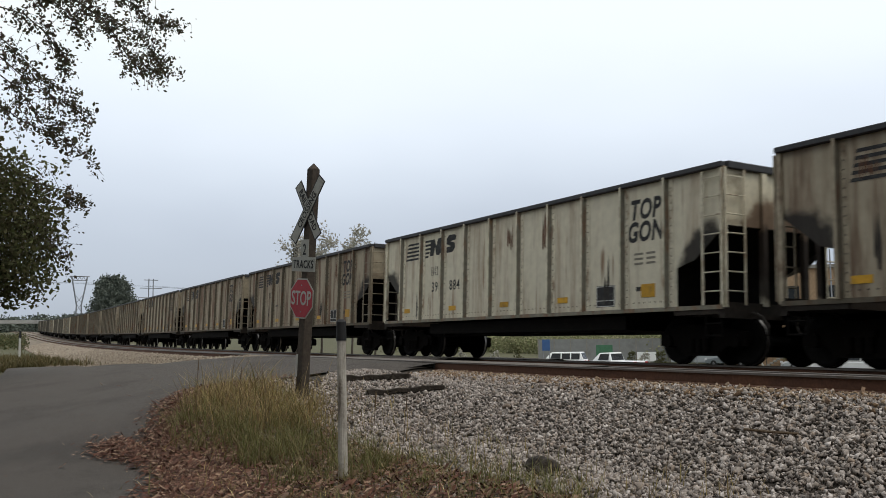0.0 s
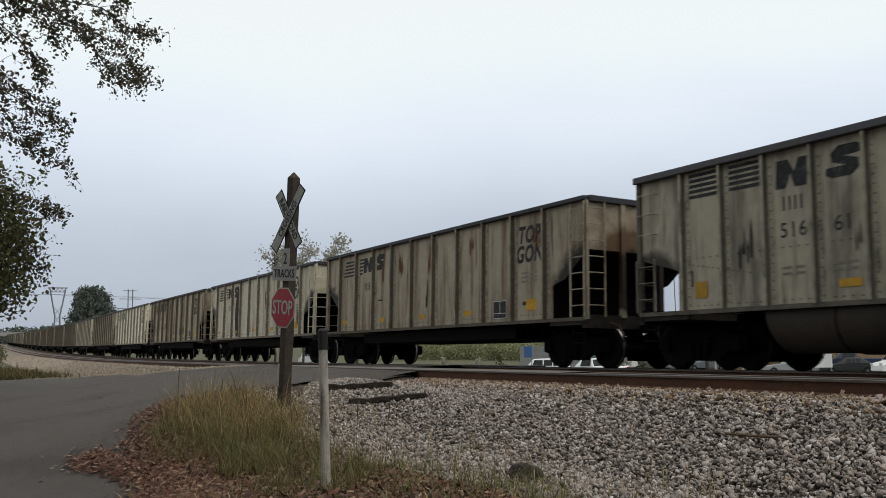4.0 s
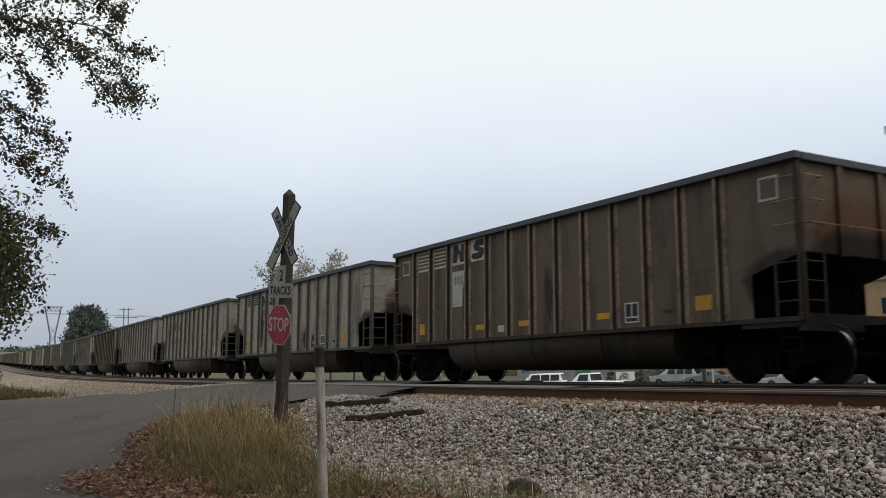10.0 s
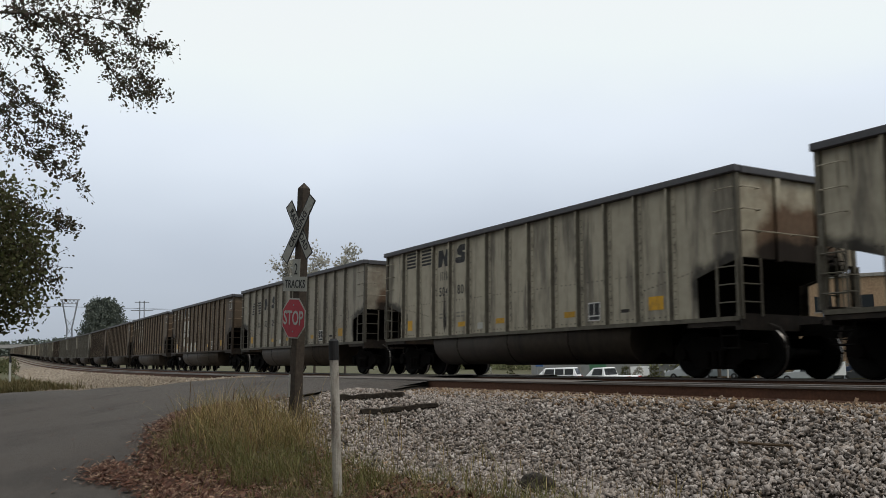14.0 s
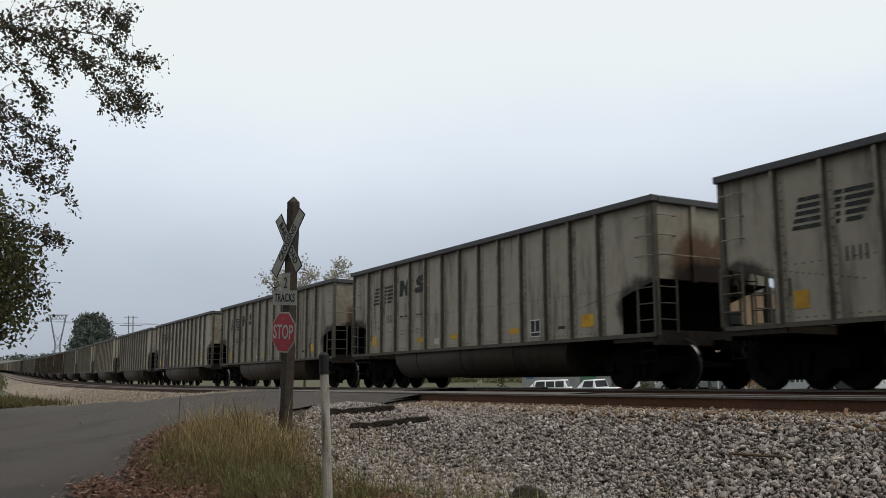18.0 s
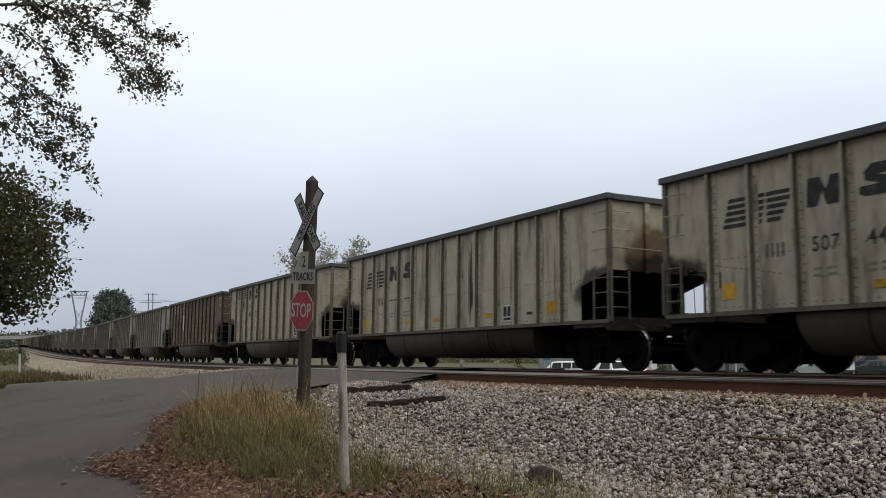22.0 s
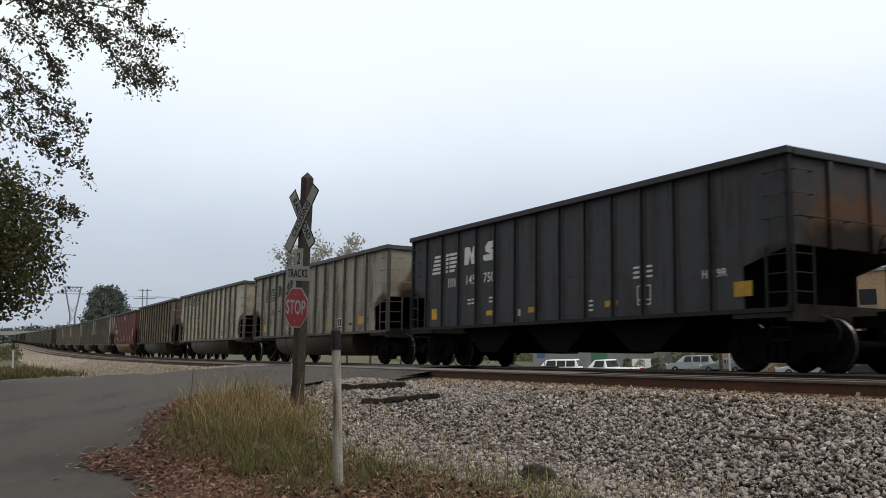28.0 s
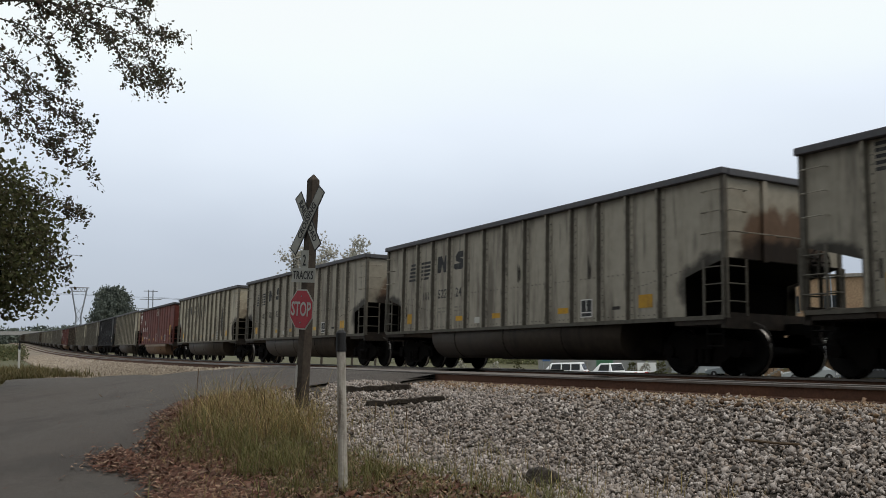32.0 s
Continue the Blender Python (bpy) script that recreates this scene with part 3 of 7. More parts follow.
# iron taken almost to black, so its colour holds the under-car shade
M["truck_iron"] = mat("shaded_cast_iron", (0.005, 0.004, 0.0035), 0.9, spec=0.06, grain=0.3, grain_scale=12, stain=(0.007, 0.006, 0.005), stain_scale=4)
M["platform"] = mat("sooty_platform", (0.022, 0.017, 0.013), 0.85, grain=0.3, grain_scale=8, stain=(0.04, 0.028, 0.02), stain_scale=2.5, stain_amount=0.8, spread=0.15)
M["rivet"] = mat("dark_rivet", (0.05, 0.043, 0.037), 0.8, grain=0.2, grain_scale=20)
M["chord"] = mat("galvanised_chord", (0.075, 0.073, 0.078), 0.6, 0.2, grain=0.15, grain_scale=10, stain=(0.08, 0.075, 0.07), stain_scale=2)
M["chord_dark"] = mat("dark_chord", (0.035, 0.035, 0.038), 0.6, 0.1, grain=0.2, grain_scale=10)
M["tub"] = mat("grimy_tub", (0.05, 0.038, 0.028), 0.6, 0.0, grain=0.2, grain_scale=6, stain=(0.02, 0.017, 0.014), stain_scale=1.2, stretch=(1, 1, 0.1), stain_amount=0.8)
M["tub_red"] = mat("dusty_red_tub", (0.17, 0.10, 0.058), 0.75, 0.1, grain=0.2, grain_scale=6, stain=(0.05, 0.03, 0.022), stain_scale=1.5)
PAINTS = {"gray": ((0.295, 0.268, 0.215), (0.07, 0.058, 0.045)), "beige": ((0.60, 0.555, 0.43), (0.19, 0.095, 0.045)), "tan": ((0.35, 0.30, 0.22), (0.10, 0.052, 0.028)), "ivory": ((0.80, 0.745, 0.585), (0.30, 0.17, 0.09)), "cream": ((0.385, 0.345, 0.262), (0.07, 0.06, 0.05)),
          "brown": ((0.112, 0.083, 0.057), (0.05, 0.036, 0.026)), "rust": ((0.36, 0.31, 0.225), (0.12, 0.055, 0.028)), "red": ((0.115, 0.030, 0.022), (0.045, 0.02, 0.017)),
          "black": ((0.05, 0.049, 0.052), (0.02, 0.018, 0.016))}
for key, (paint_, dirt_) in PAINTS.items():
    rusty = key in ("beige", "tan", "rust", "ivory")
    soot = ((7.05, 1.53, 1.75), (1.0, 0, 1.05), (0.012, 0.010, 0.009), 0.95) if rusty else ((7.0, 1.53, 1.65), (1.0, 0, 1.6), (0.014, 0.0115, 0.0095), 0.88)
    M[key] = mat(key + "_car_paint", paint_, 0.7, 0.0, grain=0.1, grain_scale=5, stain=dirt_, stain_scale=2.6 if rusty else 1.7, stain_amount={"rust": 0.92, "tan": 0.8, "beige": 0.5, "ivory": 0.25}.get(key, 0.75),
                 stretch=(1, 1, 0.1 if rusty else 0.16), spread=0.08, bump=0.12, bump_scale=2.2, streak=dirt_ if rusty else tuple(0.25 * c for c in paint_), smears=(soot,), cover={"rust": 0.425, "tan": 0.45}.get(key, 0.46))
    light = {"brown": 2.5, "rust": 0.75, "beige": 1.0, "tan": 0.9}.get(key, 0.92)
    # darkened paint with dirt stains; on stake flanks it carries their crease shade
    M[key + "_darkened"] = mat(key + "_darkened_paint", tuple((0.32 if key != "red" else 0.75) * c for c in paint_), 0.8, 0.0, grain=0.25, grain_scale=9, stain=dirt_, stain_scale=4, stain_amount=0.8, stretch=(1, 1, 0.3), spread=0.1)
    M[key + "_trim"] = mat(key + "_trim_paint", tuple(light * c for c in paint_), 0.75, 0.05, grain=0.25, grain_scale=9, stain=dirt_, stain_scale=5, stain_amount=0.7, stretch=(1, 1, 0.4), spread=0.12)
    M[key + "_end"] = mat(key + "_end_paint", tuple(0.95 * c for c in paint_), 0.8, 0.0, grain=0.15, grain_scale=6, stain=(0.09, 0.05, 0.028), stain_scale=0.8, stain_amount=0.5, spread=0.08,
                          smears=(((7.33, 0.35, 2.35), (0, 1.25, 1.2), (0.10, 0.05, 0.026), 0.85), ((7.33, 0.2, 1.85), (0, 0.8, 1.3), (0.02, 0.015, 0.012), 0.95)))

# colours of the cars from the head of the train to its tail
KINDS = {18: "cream", 17: "gray", 16: "cream", 15: "gray", 14: "beige", 13: "cream", 12: "cream", 11: "beige", 10: "rust", 9: "rust", 8: "rust", 7: "tan", 6: "rust", 5: "rust",
         4: "rust", 3: "rust", 2: "beige", 1: "tan", 0: "ivory", -1: "rust", -2: "beige", -3: "tan"}
BETH = {-4: "cream", -6: "cream", -16: "cream", -17: "cream", -27: "cream", -35: "cream", -7: "brown", -11: "brown", -12: "brown", -13: "brown", -14: "brown", -24: "brown", -25: "cream", -26: "cream", -30: "red", -31: "brown", -32: "cream",
        -36: "red", -37: "cream", -34: "black"}
CARS = {}


def build_train():
    protos = {}
    for n in range(18, -43, -1):
        if n >= -3:
            kind, colour = "top_gon", KINDS[n]
        else:
            kind, colour = ("hopper" if n == -34 else "bethgon"), BETH.get(n, "gray")
        key = (kind, colour)
        if key not in protos:
            protos[key] = gondola(kind, colour)
            CARS[n] = protos[key]
        else:
            CARS[n] = copy_thing(protos[key], Matrix.Identity(4))
        tagged(CARS[n], "weathered %s coal car on the far track" % colour, "freight car", "cars of the coal train")
        CARS[n].matrix_basis = car_pose(car_s(n, 0))


build_train()


# ---- ground, road, tracks ----
def grid_steps(a, b, fine0, fine1, fine, coarse):
    out, v = [], a
    while v < b:
        out.append(v)
        v += fine if fine0 <= v < fine1 else coarse
    out.append(b)
    return out


def build_ground():
    """One sheet from behind the camera to the horizon."""
    xs = [-3000, -2000, -1200, -800, -550, -400, -300, -230, -180] + grid_steps(-150, 40, -40, 8, 0.5, 4) + [80, 200, 600, 1500, 3000]
    ys = [-3000, -1200, -400, -150, -60] + grid_steps(-30, 60, -3, 24, 0.5, 4) + [90, 150, 300, 700, 1500, 3000]
    verts = []
    for x in xs:
        for y in ys:
            z = ground_z(max(-900.0, min(60.0, x)), y) - 0.02
            verts.append((x, y, z + 0.012 * noise.noise(Vector((x * 0.7, y * 0.7, 0)))))
    k = len(ys)
    faces = [(i * k + j, (i + 1) * k + j, (i + 1) * k + j + 1, i * k + j + 1) for i in range(len(xs) - 1) for j in range(k - 1)]
    me = bpy.data.meshes.new("ground")
    me.from_pydata(verts, [], faces)
    me.shade_smooth()
    for key in ("earth", "ballast_bed", "field", "tan_bed"):
        me.materials.append(M[key])
    for p in me.polygons:
        s, dn = near_line(max(-900.0, min(60.0, p.center.x)), p.center.y)
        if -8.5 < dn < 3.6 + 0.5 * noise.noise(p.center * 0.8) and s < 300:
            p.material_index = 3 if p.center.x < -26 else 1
        elif dn < -8.5 or p.center.x < -62 or (p.center.x < -28 and dn > 4.2):
            p.material_index = 2
    tagged(new("ground", me), "bare earth and dry weeds beside the tracks", "ground", kind="structure")


def inside(x, y, poly):
    hit = False
    for (x1, y1), (x2, y2) in zip(poly, poly[1:] + poly[:1]):
        if (y1 > y) != (y2 > y) and x < (x2 - x1) * (y - y1) / (y2 - y1) + x1:
            hit = not hit
    return hit


def build_road():
    bm = bmesh.new()
    bm.faces.new([bm.verts.new((x, y, 0)) for x, y in ROAD])
    for axis in (0, 1):
        lo, hi = (-60, 7) if axis == 0 else (-14, 10)
        v = lo
        while v < hi:
            v += 0.6 if axis == 0 else 0.5
            co, no = ((v, 0, 0), (1, 0, 0)) if axis == 0 else ((0, v, 0), (0, 1, 0))
            bmesh.ops.bisect_plane(bm, geom=bm.verts[:] + bm.edges[:] + bm.faces[:], plane_co=co, plane_no=no)
    for v in bm.verts:
        v.co.z = ground_z(v.co.x, v.co.y) + 0.025
    ob = part("road", bm, M["asphalt"], smooth_=True)
    tagged(ob, "worn grey asphalt road rising to the crossing", "road", kind="structure")


def ribbon(name, section, off, s0, s1, step, lift, material, cant=0.035):
    """A section (across, up) swept along the line at off."""
    ss = []
    s = s0
    while s < s1:
        ss.append(s)
        s += step if s < 120 else step * 6
    ss.append(s1)
    verts, faces, k = [], [], len(section)
    for s in ss:
        for across, up in section:
            x, y, a = line(s, off + across)
            verts.append((x, y, height(s) + lift + up + across * cant))
    for i in range(len(ss) - 1):
        for j in range(k):
            faces.append((i * k + j, i * k + (j + 1) % k, (i + 1) * k + (j + 1) % k, (i + 1) * k + j))
    me = bpy.data.meshes.new(name)
    me.from_pydata(verts, [], faces)
    if material:
        me.materials.append(material)
    return me


RAIL_SECTION = [(-0.075, -0.185), (0.075, -0.185), (0.075, -0.172), (0.012, -0.155), (0.012, -0.045), (0.038, -0.035), (0.038, -0.008), (0.028, 0.0), (-0.028, 0.0),
                (-0.038, -0.008), (-0.038, -0.035), (-0.012, -0.045), (-0.012, -0.155), (-0.075, -0.172)]


def build_tracks():
    for label, off, lift in (("near", NEAR, 0.10), ("far", 0.0, 0.0)):
        track = tagged(new("track"), "railway track on ballast with rusty rails", "railway track", kind="structure")
        for side in (-0.755, 0.755):
            me = ribbon("rail", RAIL_SECTION, off + side, -60, 900, 3.0, lift + side * 0.035, M["rail"])
            me.materials.append(M["rail_head"])
            k = len(RAIL_SECTION)
            for i, p in enumerate(me.polygons):
                if i % k in (5, 6, 7, 8, 9):
                    p.material_index = 1
            part("rail", me, None, track)
        tie = bmesh.new()
        box(tie, -0.115, 0.115, -1.3, 1.3, -0.18, 0.0)
        tm = mesh_of(bevelled(tie, 0.012), "crosstie", M["tie"])
        count = 150 if off else 60
        for i in range(count):
            s = -6 + i * 0.54
            if 17.5 < s < 25.6:
                continue
            x, y, a = line(s, off)
            ob = part("crosstie", tm, None, track)
            ob.matrix_basis = pose(x, y, height(s) + lift - 0.19, -CANT, 0, -math.degrees(a) + random.uniform(-1, 1))
    bed = ribbon("ballast_bed", [(-3.4, -0.9), (-2.9, -0.17), (NEAR - 2.2, -0.12), (NEAR, -0.08), (NEAR + 1.5, -0.07), (NEAR + 1.9, -0.7)], 0, -60, 900, 3.0, 0, M["tan_bed"], cant=0.0)
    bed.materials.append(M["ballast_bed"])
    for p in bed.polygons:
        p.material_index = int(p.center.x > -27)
    tagged(new("ballast_bed", bed), "grey crushed stone bed under both tracks", "ballast", kind="structure")


def build_crossing():
    """Asphalt between and beside the rails where the road goes over."""
    crossing = tagged(new("crossing_surface"), "worn asphalt grade crossing over both tracks", "grade crossing", kind="structure")
    strips = [(NEAR + 0.8, NEAR + 2.1, 0.10), (NEAR - 0.68, NEAR + 0.68, 0.10), (0.86, NEAR - 0.86, 0.06), (-0.68, 0.68, 0.0), (-2.0, -0.86, -0.03)]
    for o0, o1, lift in strips:
        near = o0 > NEAR - 1
        edge = -0.17 if o0 > NEAR else -0.012
        me = ribbon("asphalt_panel", [(o0, -0.012), (o1, edge), (o1, edge - 0.35), (o0, -0.3)], 0, 16.2 if o0 > NEAR else 12.5 if near else 21.5, 26.4, 1.0, lift, M["asphalt_pale" if near and o0 < NEAR else "asphalt"], cant=0.0)
        part("asphalt_panel", me, None, crossing)


build_ground()
build_road()
build_tracks()
build_crossing()


# ---- signs and posts ----
M["post_wood"] = mat("weathered_post", (0.058, 0.046, 0.036), 0.9, grain=0.35, grain_scale=14, stain=(0.028, 0.022, 0.018), stain_scale=4, stretch=(1, 1, 0.12), bump=0.5, bump_scale=30)
M["sign_white"] = mat("aged_sign_sheeting", (0.32, 0.32, 0.285), 0.55, grain=0.08, grain_scale=20, stain=(0.25, 0.24, 0.2), stain_scale=5)
M["sign_red"] = mat("stop_red", (0.36, 0.022, 0.035), 0.5, grain=0.1, grain_scale=12, stain=(0.22, 0.02, 0.03), stain_scale=4)
M["post_white"] = mat("flaking_white_paint", (0.40, 0.375, 0.33), 0.85, grain=0.2, grain_scale=14, stain=(0.085, 0.06, 0.042), stain_scale=7, stain_amount=0.9, stretch=(1, 1, 0.22), bump=0.5, bump_scale=30)
M["sign_back"] = mat("aluminium_back", (0.3, 0.3, 0.3), 0.5, 0.7)


def face(m):
    """Stands a drawing made in the xy plane up against the -y side."""
    return m @ pose(0, 0, 0, 90, 0, 0)


def crossing_sign():
    sign = tagged(new("crossing_sign"), "weathered wooden post with crossbuck, track count plate and red stop sign", "crossing sign")
    x, y, z = -13.069, 4.914, ground_z(-13.069, 4.914)
    sign.matrix_basis = pose(x - 0.06, y - 0.015, 0, 0, 4.7, 14.0)
    hw = 0.078
    bm = bmesh.new()
    box(bm, -hw, hw, -hw, hw, z - 0.4, 3.21)
    for v in bm.verts:
        if v.co.z > 1:
            v.co.x *= 0.92
            v.co.y *= 0.92
    bmesh.ops.subdivide_edges(bm, edges=[e for e in bm.edges if abs(e.verts[0].co.z - e.verts[1].co.z) > 1], cuts=14)
    for v in bm.verts:
        v.co.x += 0.008 * noise.noise(v.co * 1.7)
        v.co.y += 0.008 * noise.noise(v.co * 1.9 + Vector((5, 2, 1)))
    top = [v for v in bm.verts if v.co.z > 3.19]
    peak = bmesh.ops.poke(bm, faces=[f for f in bm.faces if all(v in top for v in f.verts)])
    for v in peak["verts"]:
        v.co.z += 0.1
    bevelled(bm, 0.008)
    part("post", bm, M["post_wood"], sign)
    front = -hw - 0.004

    def plate(name, outline, cx, cz, turn, material, depth=0.006, out=0.0, label=""):
        bm = bmesh.new()
        prism(bm, outline, 0, -depth)
        ob = part(name, bm, material, sign, label)
        ob.matrix_basis = pose(cx, front - out, cz) @ pose(0, 0, 0, 0, turn, 0)
        return ob
    W2 = 0.098
    for turn, out, words in ((54, 0.0, "RAIL   ROAD"), (-54, 0.012, "CROSSING")):
        L2 = 0.51 if turn > 0 else 0.585
        blade = [(-L2, -W2), (L2, -W2), (L2, W2), (-L2, W2)]
        edge = [(-L2 + 0.02, -W2 + 0.02), (L2 - 0.02, -W2 + 0.02), (L2 - 0.02, W2 - 0.02), (-L2 + 0.02, W2 - 0.02)]
        b = plate("crossbuck_blade", blade, 0.035, 2.57, turn, M["black_paint"], 0.006, out)
        bm = bmesh.new()
        prism(bm, edge, 0, -0.003)
        part("blade_face", bm, M["sign_white"], b).location = (0, -0.007, 0)
        me = WRITING[words]
        t = part("lettering", me, None, b)
        t.matrix_basis = face(pose(0, -0.013, 0))
    b = plate("number_plate", [(-0.1, -0.15), (0.1, -0.15), (0.1, 0.15), (-0.1, 0.15)], 0.0, 1.97, 0, M["sign_white"])
    part("lettering", WRITING["2"], None, b).matrix_basis = face(pose(0, -0.009, -0.01))
    b = plate("tracks_plate", [(-0.31, -0.11), (0.31, -0.11), (0.31, 0.11), (-0.31, 0.11)], 0.0, 1.74, 0, M["sign_white"], 0.006, 0.01)
    part("lettering", WRITING["TRACKS"], None, b).matrix_basis = face(pose(0, -0.009, -0.005))

    def octagon(r):
        return [(r * math.cos(math.radians(22.5 + 45 * i)), r * math.sin(math.radians(22.5 + 45 * i))) for i in range(8)]
    b = plate("stop_plate", octagon(0.33), 0.0, 1.22, 0, M["sign_white"], 0.005, 0.012)
    bm = bmesh.new()
    prism(bm, octagon(0.306), 0, -0.003)
    part("stop_face", bm, M["sign_red"], b).location = (0, -0.006, 0)
    part("lettering", WRITING["STOP"], None, b).matrix_basis = face(pose(0, -0.012, -0.005))
    bm = bmesh.new()
    box(bm, -hw - 0.002, -hw + 0.04, -hw - 0.008, -hw - 0.002, 0.03, 0.37)
    part("white_strip", bm, M["white_paint"], sign, "narrow white reflective strip")
    for z2 in (1.22 + 0.2, 1.22 - 0.2):
        bm = bmesh.new()
        tube(bm, (0, front - 0.03, z2), (0, front + 0.02, z2), 0.011, 8)
        part("bolt", bm, M["sign_back"], sign)


def marker_post():
    post = tagged(new("marker_post"), "white painted wooden post with a black top", "marker post")
    x, y = -8.472, 3.58
    z = ground_z(x, y)
    post.matrix_basis = pose(x, y, 0, 0, -1.3, 20)
    bm = bmesh.new()
    tube(bm, (0, 0, z - 0.3), (0, 0, 0.57), 0.048, 14, 0.045)
    part("shaft", bm, M["post_white"], post)
    bm = bmesh.new()
    tube(bm, (0, 0, 0.57), (0, 0, 0.76), 0.053, 14, 0.05)
    tube(bm, (0, 0, 0.76), (0, 0, 0.785), 0.05, 14, 0.03)
    part("cap", bm, M["black_paint"], post)


crossing_sign()
marker_post()


# ---- loose ground cover ----
def island_mat(name, colours, rough=0.9, grain_scale=30.0, grain=0.2, translucent=0.0):
    """Each loose piece takes its own colour from a range."""
    m = bpy.data.materials.new(name)
    m.use_nodes = True
    nt = m.node_tree
    n, l = nt.nodes.new, nt.links.new
    b = nt.nodes["Principled BSDF"]
    b.inputs["Roughness"].default_value = rough
    b.inputs["Specular IOR Level"].default_value = 0.25
    geo, ramp = n("ShaderNodeNewGeometry"), n("ShaderNodeValToRGB")
    l(geo.outputs["Random Per Island"], ramp.inputs[0])
    e = ramp.color_ramp.elements
    e[0].position, e[0].color = 0.0, (*colours[0], 1)
    e[1].position, e[1].color = 1.0, (*colours[-1], 1)
    for i, c in enumerate(colours[1:-1], 1):
        e.new(i / (len(colours) - 1)).color = (*c, 1)
    co, t, v, h = n("ShaderNodeTexCoord"), n("ShaderNodeTexNoise"), n("ShaderNodeMapRange"), n("ShaderNodeHueSaturation")
    t.inputs["Scale"].default_value, t.inputs["Detail"].default_value = grain_scale, 4
    l(co.outputs["Object"], t.inputs["Vector"])
    v.inputs["From Min"].default_value, v.inputs["From Max"].default_value = 0.25, 0.75
    v.inputs["To Min"].default_value, v.inputs["To Max"].default_value = 1 - grain, 1 + grain
    l(t.outputs[0], v.inputs[0])
    l(v.outputs[0], h.inputs["Value"])
    l(ramp.outputs[0], h.inputs["Color"])
    l(h.outputs[0], b.inputs["Base Color"])
    if translucent:
        tr, mx = n("ShaderNodeBsdfTranslucent"), n("ShaderNodeMixShader")
        l(h.outputs[0], tr.inputs["Color"])
        mx.inputs[0].default_value = translucent
        l(b.outputs[0], mx.inputs[1])
        l(tr.outputs[0], mx.inputs[2])
        l(mx.outputs[0], nt.nodes["Material Output"].inputs["Surface"])
    return m


M["stones"] = island_mat("crushed_stone", [(0.05, 0.042, 0.035), (0.235, 0.203, 0.18), (0.36, 0.318, 0.285), (0.25, 0.195, 0.152), (0.45, 0.40, 0.365), (0.105, 0.086, 0.074), (0.56, 0.505, 0.465), (0.175, 0.15, 0.132)], 0.9, 60, 0.25)
M["tan_stones"] = island_mat("tan_stone", [(0.15, 0.122, 0.092), (0.27, 0.225, 0.175), (0.35, 0.295, 0.235), (0.23, 0.18, 0.13), (0.41, 0.355, 0.29)], 0.9, 60, 0.25)
M["rusty_stones"] = island_mat("rust_stained_stone", [(0.10, 0.062, 0.038), (0.26, 0.175, 0.105), (0.33, 0.25, 0.17), (0.15, 0.09, 0.055), (0.38, 0.31, 0.235)], 0.9, 60, 0.25)
M["green_grass"] = island_mat("green_weeds", [(0.115, 0.121, 0.046), (0.176, 0.176, 0.061), (0.081, 0.088, 0.035), (0.23, 0.203, 0.081), (0.135, 0.101, 0.047), (0.149, 0.155, 0.054)], 0.8, 8, 0.15, 0.25)
M["grass"] = island_mat("dry_grass", [(0.351, 0.26, 0.111), (0.156, 0.143, 0.052), (0.468, 0.351, 0.156), (0.182, 0.111, 0.055), (0.598, 0.481, 0.26), (0.143, 0.078, 0.042), (0.26, 0.215, 0.078), (0.117, 0.117, 0.042)], 0.8, 8, 0.15, 0.25)
M["verge"] = island_mat("brown_verge_grass", [(0.11, 0.085, 0.038), (0.065, 0.065, 0.022), (0.16, 0.12, 0.055), (0.075, 0.06, 0.028)], 0.85, 8, 0.15, 0.25)
M["litter"] = island_mat("dead_leaves", [(0.12, 0.046, 0.028), (0.06, 0.026, 0.018), (0.20, 0.092, 0.054), (0.085, 0.034, 0.023), (0.36, 0.24, 0.16), (0.045, 0.02, 0.014), (0.14, 0.055, 0.033)], 0.85, 20, 0.2)


def rotations(rng, k):
    q = rng.normal(size=(k, 4))
    q /= np.linalg.norm(q, axis=1)[:, None]
    w, x, y, z = q.T
    return np.stack([1 - 2 * (y * y + z * z), 2 * (x * y - z * w), 2 * (x * z + y * w), 2 * (x * y + z * w), 1 - 2 * (x * x + z * z), 2 * (y * z - x * w),
                     2 * (x * z - y * w), 2 * (y * z + x * w), 1 - 2 * (x * x + y * y)], 1).reshape(k, 3, 3)


def scatter_mesh(name, verts, faces, material):
    """verts (k, v, 3) and faces shared by every piece, joined into one mesh."""
    k, v = verts.shape[:2]
    f = np.asarray(faces)
    idx = (f[None] + (np.arange(k) * v)[:, None, None]).reshape(-1)
    me = bpy.data.meshes.new(name)
    me.vertices.add(k * v)
    me.vertices.foreach_set("co", verts.reshape(-1).astype(np.float32))
    me.loops.add(len(idx))
    me.loops.foreach_set("vertex_index", idx.astype(np.int32))
    count = k * len(f)
    me.polygons.add(count)
    me.polygons.foreach_set("loop_start", (np.arange(count) * f.shape[1]).astype(np.int32))
    me.polygons.foreach_set("loop_total", np.full(count, f.shape[1], dtype=np.int32))
    me.update(calc_edges=True)
    me.validate()
    me.materials.append(material)
    return me


